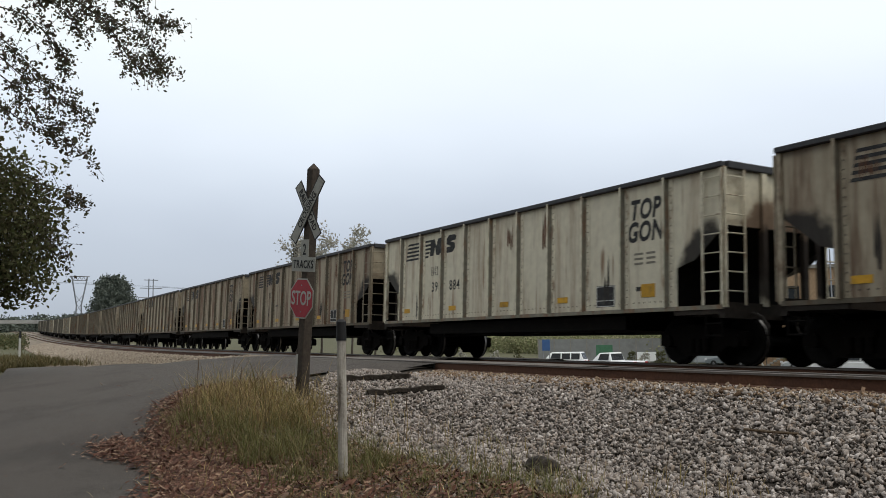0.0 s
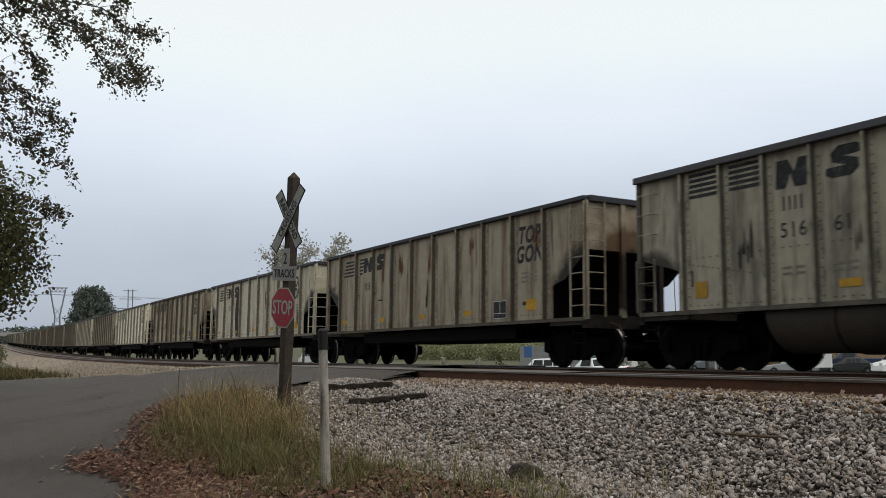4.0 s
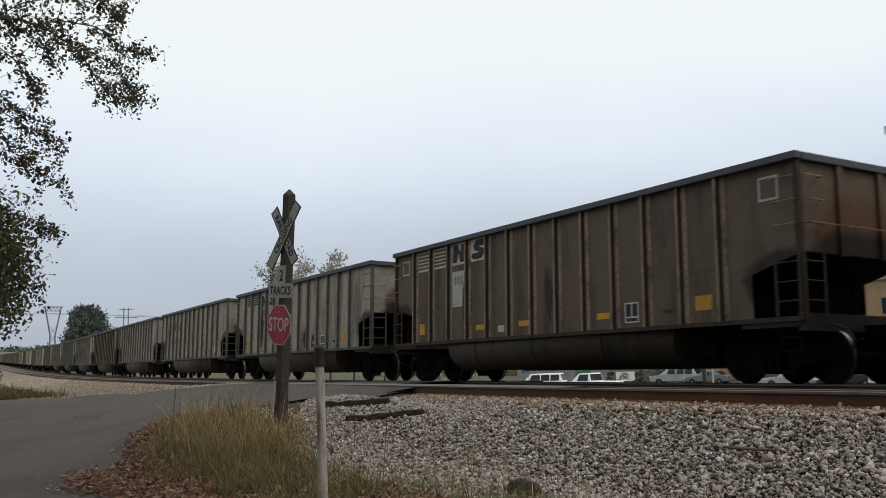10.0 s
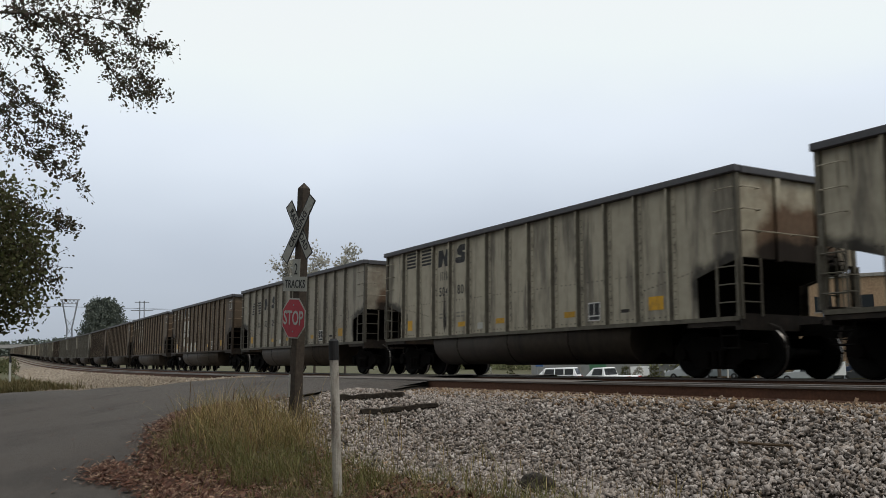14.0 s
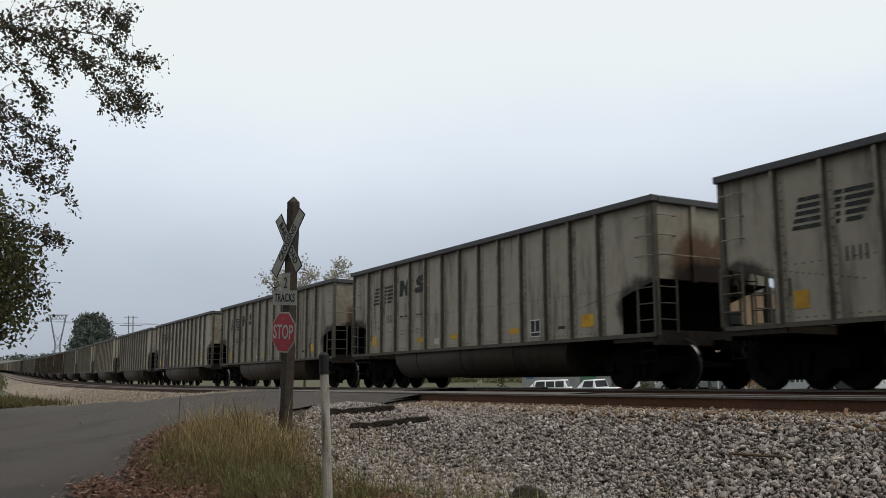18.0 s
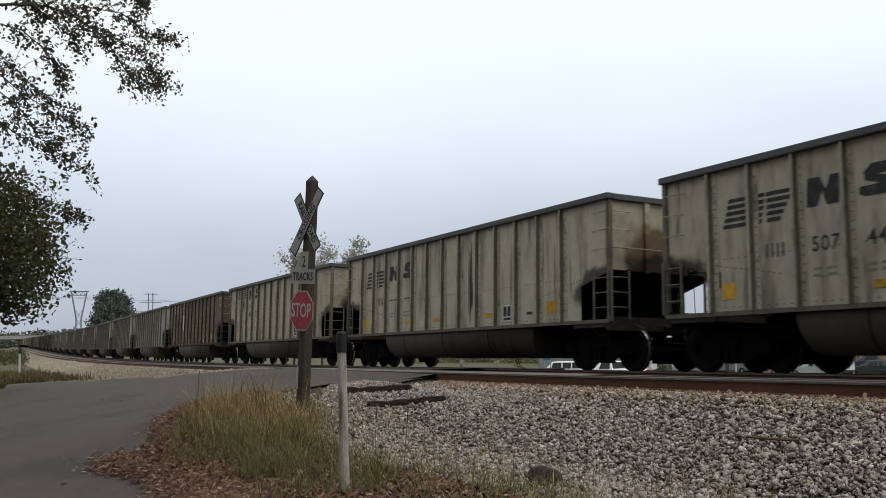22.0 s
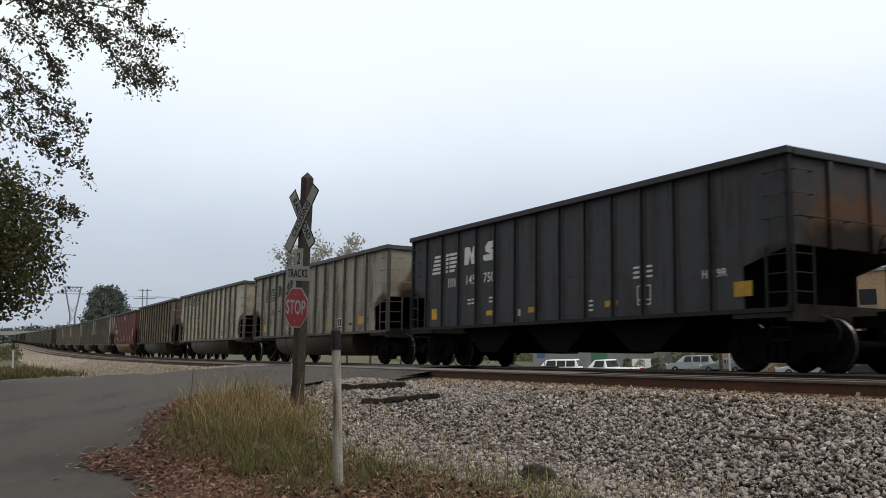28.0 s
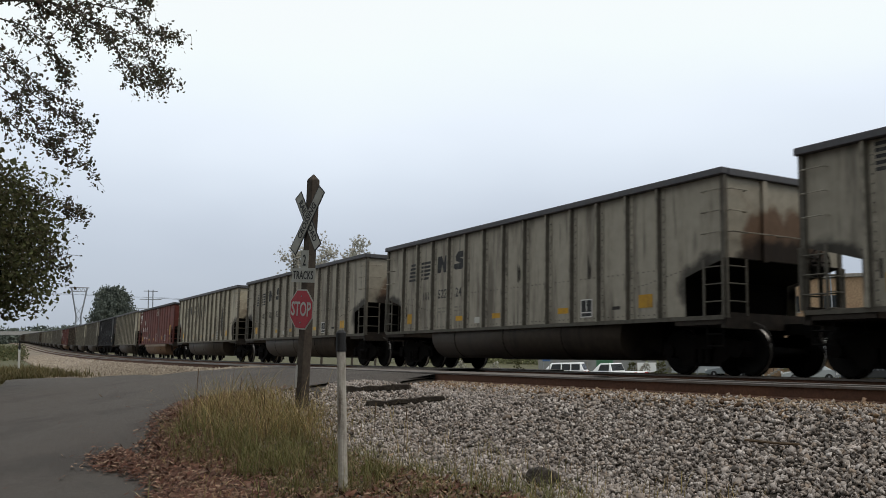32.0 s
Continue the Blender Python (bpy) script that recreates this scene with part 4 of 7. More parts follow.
OCTA = np.array([(1, 0, 0), (-1, 0, 0), (0, 1, 0), (0, -1, 0), (0.3, 0.2, 1), (-0.2, -0.3, -1)], float) * 1.32
OCTA_FACES = [(0, 2, 4), (2, 1, 4), (1, 3, 4), (3, 0, 4), (2, 0, 5), (1, 2, 5), (3, 1, 5), (0, 3, 5)]
CUBE = np.array([(x, y, z) for x in (-1, 1) for y in (-1, 1) for z in (-1, 1)], float)
CUBE_FACES = [(0, 1, 3, 2), (4, 6, 7, 5), (0, 4, 5, 1), (2, 3, 7, 6), (0, 2, 6, 4), (1, 5, 7, 3)]


class Height:
    """ground_z on a fine grid, to set many pieces down quickly."""
    def __init__(self, x0, x1, y0, y1, step):
        self.x0, self.y0, self.step = x0, y0, step
        self.z = np.array([[ground_z(x, y) for y in np.arange(y0, y1 + step, step)] for x in np.arange(x0, x1 + step, step)])

    def __call__(self, x, y):
        i = np.clip((x - self.x0) / self.step, 0, self.z.shape[0] - 1.001)
        j = np.clip((y - self.y0) / self.step, 0, self.z.shape[1] - 1.001)
        a, b = i.astype(int), j.astype(int)
        u, v = i - a, j - b
        z = self.z
        return z[a, b] * (1 - u) * (1 - v) + z[a + 1, b] * u * (1 - v) + z[a, b + 1] * (1 - u) * v + z[a + 1, b + 1] * u * v


def in_poly(x, y, poly):
    hit = np.zeros(len(x), bool)
    for (x1, y1), (x2, y2) in zip(poly, poly[1:] + poly[:1]):
        if y1 != y2:
            hit ^= ((y1 > y) != (y2 > y)) & (x < (x2 - x1) * (y - y1) / (y2 - y1) + x1)
    return hit


NEAR_GROUND = Height(-64, 4, -2, 13, 0.25)
FAR_GROUND = Height(-130, -60, 3, 19, 1.0)
GRAVEL = [(-15.7, 8.9), (-15.5, 6.3), (-13.6, 5.3), (-11.0, 4.45), (-9.4, 4.2), (-8.3, 4.7), (-6.4, 4.8), (-4.0, 3.6), (3.0, 3.4), (3.0, 8.75)]
GRASS = [(-15.6, 5.6), (-13.6, 5.6), (-10.6, 4.8), (-9.2, 4.6), (-8.0, 5.2), (-6.2, 5.0), (-4.0, 3.4), (-4.0, 1.0), (-8.5, 1.9), (-12.0, 2.5), (-15.0, 4.0)]


def stones(name, x0, x1, y0, y1, per_m2, size, keep, label, material="stones", rise=0.0):
    rng = np.random.default_rng(5)
    k = int((x1 - x0) * (y1 - y0) * per_m2)
    x, y = rng.uniform(x0, x1, k), rng.uniform(y0, y1, k)
    ok = keep(x, y, rng)
    x, y = x[ok], y[ok]
    k = len(x)
    half = size * rng.lognormal(0, 0.26, (k, 1)) * rng.uniform(0.75, 1.2, (k, 3)) * np.array([1.15, 0.9, 0.58])
    v = CUBE[None] * half[:, None, :] * (1 + rng.uniform(-0.55, 0.2, (k, 8, 1)))
    v = v + rng.normal(size=v.shape) * half[:, None, :] * 0.25
    v = np.einsum("kij,kvj->kvi", rotations(rng, k), v)
    z = NEAR_GROUND(x, y) + rng.uniform(-0.05, 0.03, k) + rise
    v += np.stack([x, y, z], 1)[:, None]
    ob = new(name, scatter_mesh(name, v, CUBE_FACES, M[material]))
    tagged(ob, label, "ballast", kind="stuff")


def far_stones():
    rng = np.random.default_rng(6)
    k = 26000
    x = rng.uniform(-128, -62, k)
    bend = 0.5 * BEND * np.minimum(-x, BEND_END) ** 2 + BEND * BEND_END * np.maximum(-x - BEND_END, 0)
    y = FAR_Y - NEAR - 1.2 + bend - 3.4 * rng.random(k) ** 0.8
    half = 0.05 * rng.lognormal(0, 0.3, (k, 1)) * rng.uniform(0.6, 1.2, (k, 3))
    v = OCTA[None] * half[:, None, :] * (1 + rng.uniform(-0.4, 0.3, (k, 6, 1)))
    v = np.einsum("kij,kvj->kvi", rotations(rng, k), v) + np.stack([x, y, FAR_GROUND(x, y) + 0.02], 1)[:, None]
    tagged(new("gravel", scatter_mesh("gravel", v, OCTA_FACES, M["tan_stones"])), "tan crushed stone far along the track", "ballast", kind="stuff")


def build_gravel():
    far_stones()
    stones("gravel", -16, 3, 3.4, 8.75, 1450, 0.0175, lambda x, y, r: in_poly(x, y, GRAVEL) | ((r.random(len(x)) < 0.25) & in_poly(x, y, GRASS)), "coarse grey crushed stone on the bank below the near rail")
    stones("gravel", -64, -26.3, 4.6, 10.4, 190, 0.026, lambda x, y, r: ~in_poly(x, y, ROAD), "tan crushed stone beyond the road beside the near rail", "tan_stones", -0.01)
    stones("gravel", -16, 3, 7.7, 8.95, 620, 0.0185, lambda x, y, r: r.random(len(x)) < np.clip((y - 7.6) / 0.8, 0, 1) * (x > -15.7), "rust-stained ballast at the foot of the near rail", "rusty_stones", 0.015)


def blades(name, pts, hgt, width, lean, label, rng, material):
    """Grass: each blade a bent strip of three quads."""
    k = len(pts)
    x, y = pts.T
    z = NEAR_GROUND(x, y) - 0.03
    a = rng.uniform(0, 2 * np.pi, k)
    h = hgt * rng.lognormal(-0.15, 0.38, k)
    b = lean * rng.uniform(0.2, 1.6, k)
    side = np.stack([-np.sin(a), np.cos(a), np.zeros(k)], 1)
    out = np.stack([np.cos(a), np.sin(a), np.zeros(k)], 1)
    rows = []
    for f, wd in ((0, 1.0), (0.4, 0.85), (0.75, 0.6), (1.0, 0.12)):
        c = np.stack([x, y, z + h * f * (1 - 0.25 * b * f)], 1) + out * (h * b * f * f)[:, None]
        for sg in (-1, 1):
            rows.append(c + side * (sg * width * wd * rng.uniform(0.7, 1.3, k))[:, None])
    v = np.stack(rows, 1)
    ob = new(name, scatter_mesh(name, v, [(0, 1, 3, 2), (2, 3, 5, 4), (4, 5, 7, 6)], material))
    tagged(ob, label, "grass", kind="stuff")


def build_grass():
    rng = np.random.default_rng(11)
    tufts = []
    for _ in range(1500):
        p = np.array([rng.uniform(-15.6, -4), rng.uniform(1.0, 5.6)])
        if in_poly(p[:1], p[1:], GRASS)[0]:
            tufts.append(p)
    tufts = np.array(tufts)
    # the tall stand between the road and the sign, a thinner one towards the camera
    def pick(cx, cy, rx, ry, keep, spread, count):
        near = [t for t in tufts if np.hypot((t[0] - cx) / rx, (t[1] - cy) / ry) < 1 and rng.random() < keep]
        return np.concatenate([rng.normal(t, spread, (count, 2)) for t in near])
    blades("grass", pick(-12.95, 4.0, 1.55, 0.75, 0.85, 0.13, 30), 0.44, 0.0034, 0.85, "tall straw-coloured grass beside the road", rng, M["grass"])
    blades("grass", pick(-11.7, 3.45, 1.7, 0.75, 0.6, 0.12, 24), 0.34, 0.0034, 0.8, "dark green grass before the straw-coloured stand", rng, M["green_grass"])
    blades("grass", pick(-9.8, 3.75, 1.5, 0.85, 0.6, 0.1, 22), 0.36, 0.0036, 0.7, "upright green weeds round the posts", rng, M["green_grass"])
    blades("grass", pick(-12.5, 4.6, 1.2, 0.55, 0.6, 0.09, 14), 0.28, 0.0036, 0.8, "thin brown weeds at the foot of the sign", rng, M["grass"])
    blades("grass", pick(-7.4, 3.9, 2.2, 1.2, 0.45, 0.1, 20), 0.22, 0.0038, 0.8, "green weeds at the edge of the gravel", rng, M["green_grass"])
    low = np.concatenate([rng.normal(t, 0.2, (9, 2)) for t in tufts])
    blades("grass", low, 0.13, 0.005, 1.1, "low trampled dry grass", rng, M["grass"])
    stray = np.stack([rng.uniform(-13, -5, 500), rng.uniform(4.4, 6.0, 500)], 1)
    blades("grass", stray, 0.22, 0.004, 0.4, "stray thin weeds in the gravel", rng, M["grass"])
    far = np.stack([rng.uniform(-66, -42, 16000), rng.uniform(1.5, 6.6, 16000)], 1)
    far = far[~in_poly(far[:, 0] + 0.4, far[:, 1], ROAD) & (rng.random(len(far)) < np.clip((6.6 - far[:, 1]) / 2.5, 0, 1))]
    blades("grass", far, 0.32, 0.02, 0.7, "rough grass verge across the road", rng, M["verge"])
    # seed stalks standing out of the tall stand
    for cx, cy in ((-12.8, 3.2), (-13.3, 3.3), (-12.2, 3.6), (-11.2, 3.7), (-9.1, 4.2), (-8.8, 4.4)):
        stalk = tagged(new("weed_stalk"), "dry brown seed stalk among the grass", "weed", "seed stalks")
        h = rng.uniform(0.75, 0.95)
        bm = bmesh.new()
        tip = (rng.uniform(-0.08, 0.08), rng.uniform(-0.08, 0.08), h)
        tube(bm, (0, 0, 0), tip, 0.004, 5, 0.002)
        part("stem", bm, M["stalk"], stalk)
        bm = bmesh.new()
        tube(bm, Vector(tip) * 0.8, Vector(tip) * 1.01, 0.009, 6, 0.003)
        part("seed_head", bm, M["stalk"], stalk)
        stalk.matrix_basis = pose(cx, cy, ground_z(cx, cy) - 0.02)


M["stalk"] = mat("dry_stalk", (0.11, 0.075, 0.045), 0.9, grain=0.3, grain_scale=40)


def build_litter():
    rng = np.random.default_rng(3)
    edge = [(-16.0, 4.1), (-14.4, 3.3), (-12.6, 2.75), (-11.3, 2.35), (-10.2, 2.35), (-8.5, 1.9), (-6.0, 1.4)]
    pts = []
    for (xa, ya), (xb, yb) in zip(edge, edge[1:]):
        m = 3600
        f = rng.random(m)
        off = np.where(rng.random(m) < 0.8, rng.exponential(0.36, m), rng.normal(0, 0.16, m)) - 0.05
        pts.append(np.stack([xa + (xb - xa) * f + rng.normal(0, 0.1, m), ya + (yb - ya) * f + off], 1))
    inner = np.stack([rng.uniform(-15, -5, 15000), rng.uniform(1.6, 4.6, 15000)], 1)
    pts.append(inner[in_poly(inner[:, 0], inner[:, 1], GRASS)])
    lobe = np.stack([rng.normal(-11.7, 0.36, 1500), np.zeros(1500)], 1)
    lobe[:, 1] = 2.25 + 0.1 * (lobe[:, 0] + 11.7) - np.abs(rng.normal(0, 0.24, 1500))
    pts.append(lobe)
    pts.append(np.stack([rng.uniform(-24, -9, 45), rng.uniform(-0.5, 6, 45)], 1))
    p = np.concatenate(pts)
    k = len(p)
    leaf = np.array([(0, -1, 0), (0.8, -0.5, 0.25), (0.6, 0.4, 0.1), (0, 1, 0.35), (-0.75, 0.35, 0.15), (-0.7, -0.55, 0.3)])
    v = leaf[None] * (0.026 * rng.lognormal(0, 0.3, (k, 1, 1))) * np.array([1, 1, 1])
    a, tilt = rng.uniform(0, 2 * np.pi, k), np.clip(rng.normal(0, 0.45, k), -0.9, 0.9)
    c, s = np.cos(a), np.sin(a)
    x = v[:, :, 0] * c[:, None] - v[:, :, 1] * s[:, None]
    y = v[:, :, 0] * s[:, None] + v[:, :, 1] * c[:, None]
    z = v[:, :, 2] + y * np.tan(tilt)[:, None]
    zz = NEAR_GROUND(p[:, 0], p[:, 1]) + 0.04 + rng.uniform(0, 0.02, k)
    v = np.stack([x + p[:, :1], y + p[:, 1:], z + zz[:, None]], 2)
    tagged(new("leaf_litter", scatter_mesh("leaf_litter", v, [(0, 1, 3), (1, 2, 3), (0, 3, 5), (3, 4, 5)], M["litter"])), "red-brown fallen leaves along the edge of the road", "fallen leaves", kind="stuff")


def old_tie(a, b, w, label, thick=0.05):
    """A discarded, split crosstie lying on the stones from a to b."""
    ob = bmesh.new()
    A, B = Vector((*a, ground_z(*a) + thick)), Vector((*b, ground_z(*b) + thick))
    ln = (B - A).length
    box(ob, -ln / 2, ln / 2, -w, w, -thick, thick)
    bmesh.ops.subdivide_edges(ob, edges=[e for e in ob.edges if abs(e.verts[0].co.x - e.verts[1].co.x) > 0.5], cuts=12)
    for v in ob.verts:
        v.co += Vector((0.09 * noise.noise(v.co * 9), 0.04 * noise.noise(v.co * 3.1 + Vector((3, 0, 0))), 0.035 * noise.noise(v.co * 4.3)))
    bevelled(ob, 0.012)
    t = part("timber", ob, M["tie"])
    t.name = "old_crosstie"
    d = B - A
    t.matrix_basis = Matrix.Translation((A + B) / 2) @ d.to_track_quat("X", "Z").to_matrix().to_4x4()
    tagged(t, label, "railway tie", "discarded ties")


def build_bits():
    old_tie((-12.28, 6.9), (-12.86, 5.86), 0.10, "split grey old railway tie on the gravel", 0.04)
    old_tie((-13.34, 6.86), (-13.96, 5.98), 0.11, "dark weathered old railway tie beside the crossing")
    bm = bmesh.new()
    pts = [(-5.84, 7.07), (-6.12, 7.05), (-6.47, 7.05)]
    for p, q in zip(pts, pts[1:]):
        tube(bm, (*p, ground_z(*p) + 0.05), (*q, ground_z(*q) + 0.05), 0.014, 6)
    tagged(part("stick", bm, M["stalk"]), "thin brown stick lying on the gravel", "stick")
    bm = bmesh.new()
    bmesh.ops.create_icosphere(bm, subdivisions=3, radius=0.15)
    for v in bm.verts:
        v.co *= 1 + 0.35 * noise.noise(v.co * 9) + 0.15 * noise.noise(v.co * 23)
        v.co.z *= 0.85
    r = part("clod", bm, M["tie"])
    r.matrix_basis = pose(-7.35, 5.22, ground_z(-7.35, 5.22) + 0.05)
    r.name = "dark_rock"
    tagged(r, "dark broken lump of rock at the edge of the gravel", "rock")




# ---- trees and the distance ----
M["bark"] = mat("grey_bark", (0.075, 0.062, 0.05), 0.95, grain=0.35, grain_scale=10, stain=(0.035, 0.03, 0.025), stain_scale=3, stretch=(1, 1, 0.3), bump=0.8, bump_scale=14)
M["leaves"] = island_mat("sweetgum_leaves", [(0.085, 0.092, 0.034), (0.055, 0.06, 0.024), (0.10, 0.092, 0.04), (0.07, 0.06, 0.034), (0.095, 0.105, 0.036)], 0.7, 2, 0.2, 0.4)
M["brush_leaves"] = island_mat("lineside_brush", [(0.085, 0.09, 0.04), (0.06, 0.07, 0.032), (0.12, 0.105, 0.05)], 0.95, 1, 0.2, 0.2)
# darker copy of the leaf colours, with the backlit look painted in
M["dark_leaves"] = island_mat("backlit_leaves", [(0.07, 0.068, 0.038), (0.05, 0.05, 0.028), (0.095, 0.075, 0.045), (0.075, 0.05, 0.042)], 0.7, 2, 0.2, 0.3)
M["pale_leaves"] = island_mat("autumn_leaves", [(0.44, 0.42, 0.36), (0.30, 0.30, 0.25), (0.50, 0.47, 0.41), (0.36, 0.33, 0.29)], 0.8, 2, 0.2, 0.55)
# greyed greens: the haze of distance is mixed into these leaf colours
M["far_leaves"] = island_mat("far_woods", [(0.105, 0.122, 0.10), (0.092, 0.108, 0.092), (0.115, 0.128, 0.105)], 1.0, 0.4, 0.2)
M["hedge_leaves"] = island_mat("olive_hedge", [(0.22, 0.23, 0.11), (0.17, 0.19, 0.09), (0.28, 0.26, 0.15), (0.19, 0.20, 0.11)], 1.0, 1, 0.2, 0.2)
OVAL = np.array([(0, -1, 0), (0.6, -0.2, 0.12), (0.35, 0.55, 0.0), (0, 1, -0.1), (-0.45, 0.5, 0.05), (-0.6, -0.25, 0.12)])
OVAL_FACES = [(0, 1, 2), (0, 2, 3), (0, 3, 4), (0, 4, 5)]


def leaf_mesh(name, centres, size, material, rng, shape=OVAL, faces=OVAL_FACES):
    k = len(centres)
    v = shape[None] * (size * rng.lognormal(0, 0.25, (k, 1, 1)))
    v = np.einsum("kij,kvj->kvi", rotations(rng, k), v) + centres[:, None]
    return scatter_mesh(name, v, faces, material)


def limb(bm, pts, r0, r1):
    """A bent, tapered bough through pts."""
    n = len(pts) - 1
    for i in range(n):
        a, b = r0 + (r1 - r0) * i / n, r0 + (r1 - r0) * (i + 1) / n
        tube(bm, pts[i], pts[i + 1], a, 7, b)


def bent(a, b, rng, sag=0.0, wob=0.25, n=7):
    a, b = Vector(a), Vector(b)
    out = []
    for i in range(n + 1):
        f = i / n
        p = a.lerp(b, f)
        w = wob * math.sin(math.pi * f)
        p += Vector((rng.normal() * w, rng.normal() * w, rng.normal() * w + sag * 4 * f * (1 - f)))
        out.append(p)
    return out


def big_tree():
    """The sweetgum whose bough hangs over the road."""
    rng = np.random.default_rng(21)
    bx, by = -37.0, 0.9
    tree = tagged(new("sweetgum_tree"), "tall sweetgum with thinning dark leaves beyond the road", "tree")
    g = ground_z(bx, by)
    tree.matrix_basis = pose(bx, by, g - 0.25)
    bm = bmesh.new()
    limb(bm, bent((0, 0, -0.3), (0.4, -0.4, 19), rng, 0, 0.15, 10), 0.38, 0.07)
    part("trunk", bm, M["bark"], tree)
    # how far the dense lower crown reaches towards the track at each height
    hz = np.array([3.2, 4.0, 4.5, 5.5, 6.4, 7.0, 7.9, 8.4, 8.7])
    hy = np.array([2.2, 2.8, 3.0, 2.8, 2.9, 2.3, 1.8, 1.2, 0.5])
    clumps = []
    while len(clumps) < 1050:
        z = rng.uniform(hz[0], hz[-1])
        reach = np.interp(z, hz, hy)
        y = rng.uniform(-6.5, reach)
        if rng.random() < min(1.0, 0.35 + 0.5 * (reach - y)):
            clumps.append((rng.normal(1.0, 1.3), y, z))
    clumps = np.array(clumps)
    leaves = np.concatenate([c + np.clip(rng.normal(0, 1, (50, 3)), -1.5, 1.5) * 0.34 for c in clumps])
    part("crown", leaf_mesh("crown", leaves, 0.076, M["leaves"], rng, OVAL, OVAL_FACES), None, tree, "dense lower crown of olive leaves")
    # open boughs above it, as (towards the track, up)
    boughs = (((-0.1, 14.2), (1.1, 14.4), (2.3, 14.6), (3.3, 14.3), (4.1, 13.9), (4.6, 13.3), (5.1, 12.6), (5.5, 12.1), (6.1, 11.9)),
              ((2.3, 14.6), (3.7, 15.2), (5.1, 15.1), (6.1, 14.5), (7.1, 14.2)),
              ((1.1, 14.4), (2.3, 15.4), (3.9, 16.0), (5.4, 15.8), (5.9, 15.4)),
              ((3.3, 14.3), (4.7, 14.2), (5.9, 13.6), (6.5, 12.8), (6.8, 12.3)),
              ((0.4, 14.0), (1.5, 13.8), (2.3, 13.1), (2.8, 12.4), (3.1, 11.5)),
              ((1.5, 14.6), (2.5, 14.2), (3.2, 13.7), (3.4, 12.9)),
              ((0.1, 12.4), (1.6, 11.3), (2.8, 10.5), (3.8, 10.1)),
              ((0.2, 10.5), (1.5, 9.6), (2.7, 9.2), (3.8, 8.5)),
              ((0.3, 8.5), (1.8, 7.5), (2.9, 7.3), (3.9, 6.9)),
              ((0.3, 11.6), (1.3, 10.9), (2.2, 9.9), (3.0, 9.5)),
              ((0.7, 6.4), (2.2, 5.9), (3.3, 4.7)),
              ((0.5, 12.9), (1.2, 12.4), (2.0, 11.6), (2.7, 11.2)))
    sprays, twigs = [], bmesh.new()
    for k, path in enumerate(boughs):
        depth = rng.uniform(0.2, 1.6)
        pts = [Vector((depth + rng.normal() * 0.1, y, z)) for y, z in path]
        bm = bmesh.new()
        limb(bm, pts, 0.06 if k == 0 else 0.03, 0.01)
        part("branch", bm, M["bark"], tree)
        length = sum((b - a).length for a, b in zip(pts, pts[1:]))
        for m in range(int(length * (17 if k < 4 else 15))):
            g = rng.random() ** 0.8 * (len(pts) - 1)
            a = min(int(g), len(pts) - 2)
            root = pts[a].lerp(pts[a + 1], g - a)
            way = Vector((rng.normal() * 0.5, rng.normal() * 0.32 + 0.22, rng.normal() * 0.45 + (0.12 if k < 4 else -0.1)))
            tip = root + way * rng.uniform(0.5, 1.7 if k < 4 else 1.3)
            if m % 2 == 0:
                limb(twigs, [root, root.lerp(tip, 0.5) + Vector((0, 0, 0.06)), tip], 0.012, 0.005)
            count = int(rng.integers(7, 14))
            f = rng.random((count, 1)) ** 0.6
            along = np.array(root) * (1 - f) + np.array(tip) * f
            sprays.append(along + rng.normal(0, 0.1, (count, 3)) + np.array((0, 0, -0.08)))
    part("twig_mass", twigs, M["bark"], tree)["kind"] = "stuff"
    part("crown", leaf_mesh("crown", np.concatenate(sprays), 0.069, M["dark_leaves"], rng, OVAL, OVAL_FACES), None, tree, "open upper crown on hanging boughs, leaves coloured darker as if backlit")
    for path in boughs[:4] * 3:
        y, z = path[-1] if rng.random() < 0.5 else path[-2]
        bm = bmesh.new()
        p = Vector((rng.uniform(0.3, 1.5), y + rng.normal() * 0.4, z - rng.uniform(0.2, 0.5)))
        bmesh.ops.create_icosphere(bm, subdivisions=1, radius=0.036, matrix=Matrix.Translation(p))
        tube(bm, p, p + Vector((0, 0, 0.35)), 0.005, 4)
        part("seed_ball", bm, M["bark"], tree)
    for c in clumps[::16]:
        bm = bmesh.new()
        z0 = max(1.5, c[2] - rng.uniform(0.8, 3.0))
        limb(bm, bent((0.02 * z0, -0.02 * z0, z0), c, rng, 0.25, 0.12, 5), 0.06, 0.012)
        part("branch", bm, M["bark"], tree)


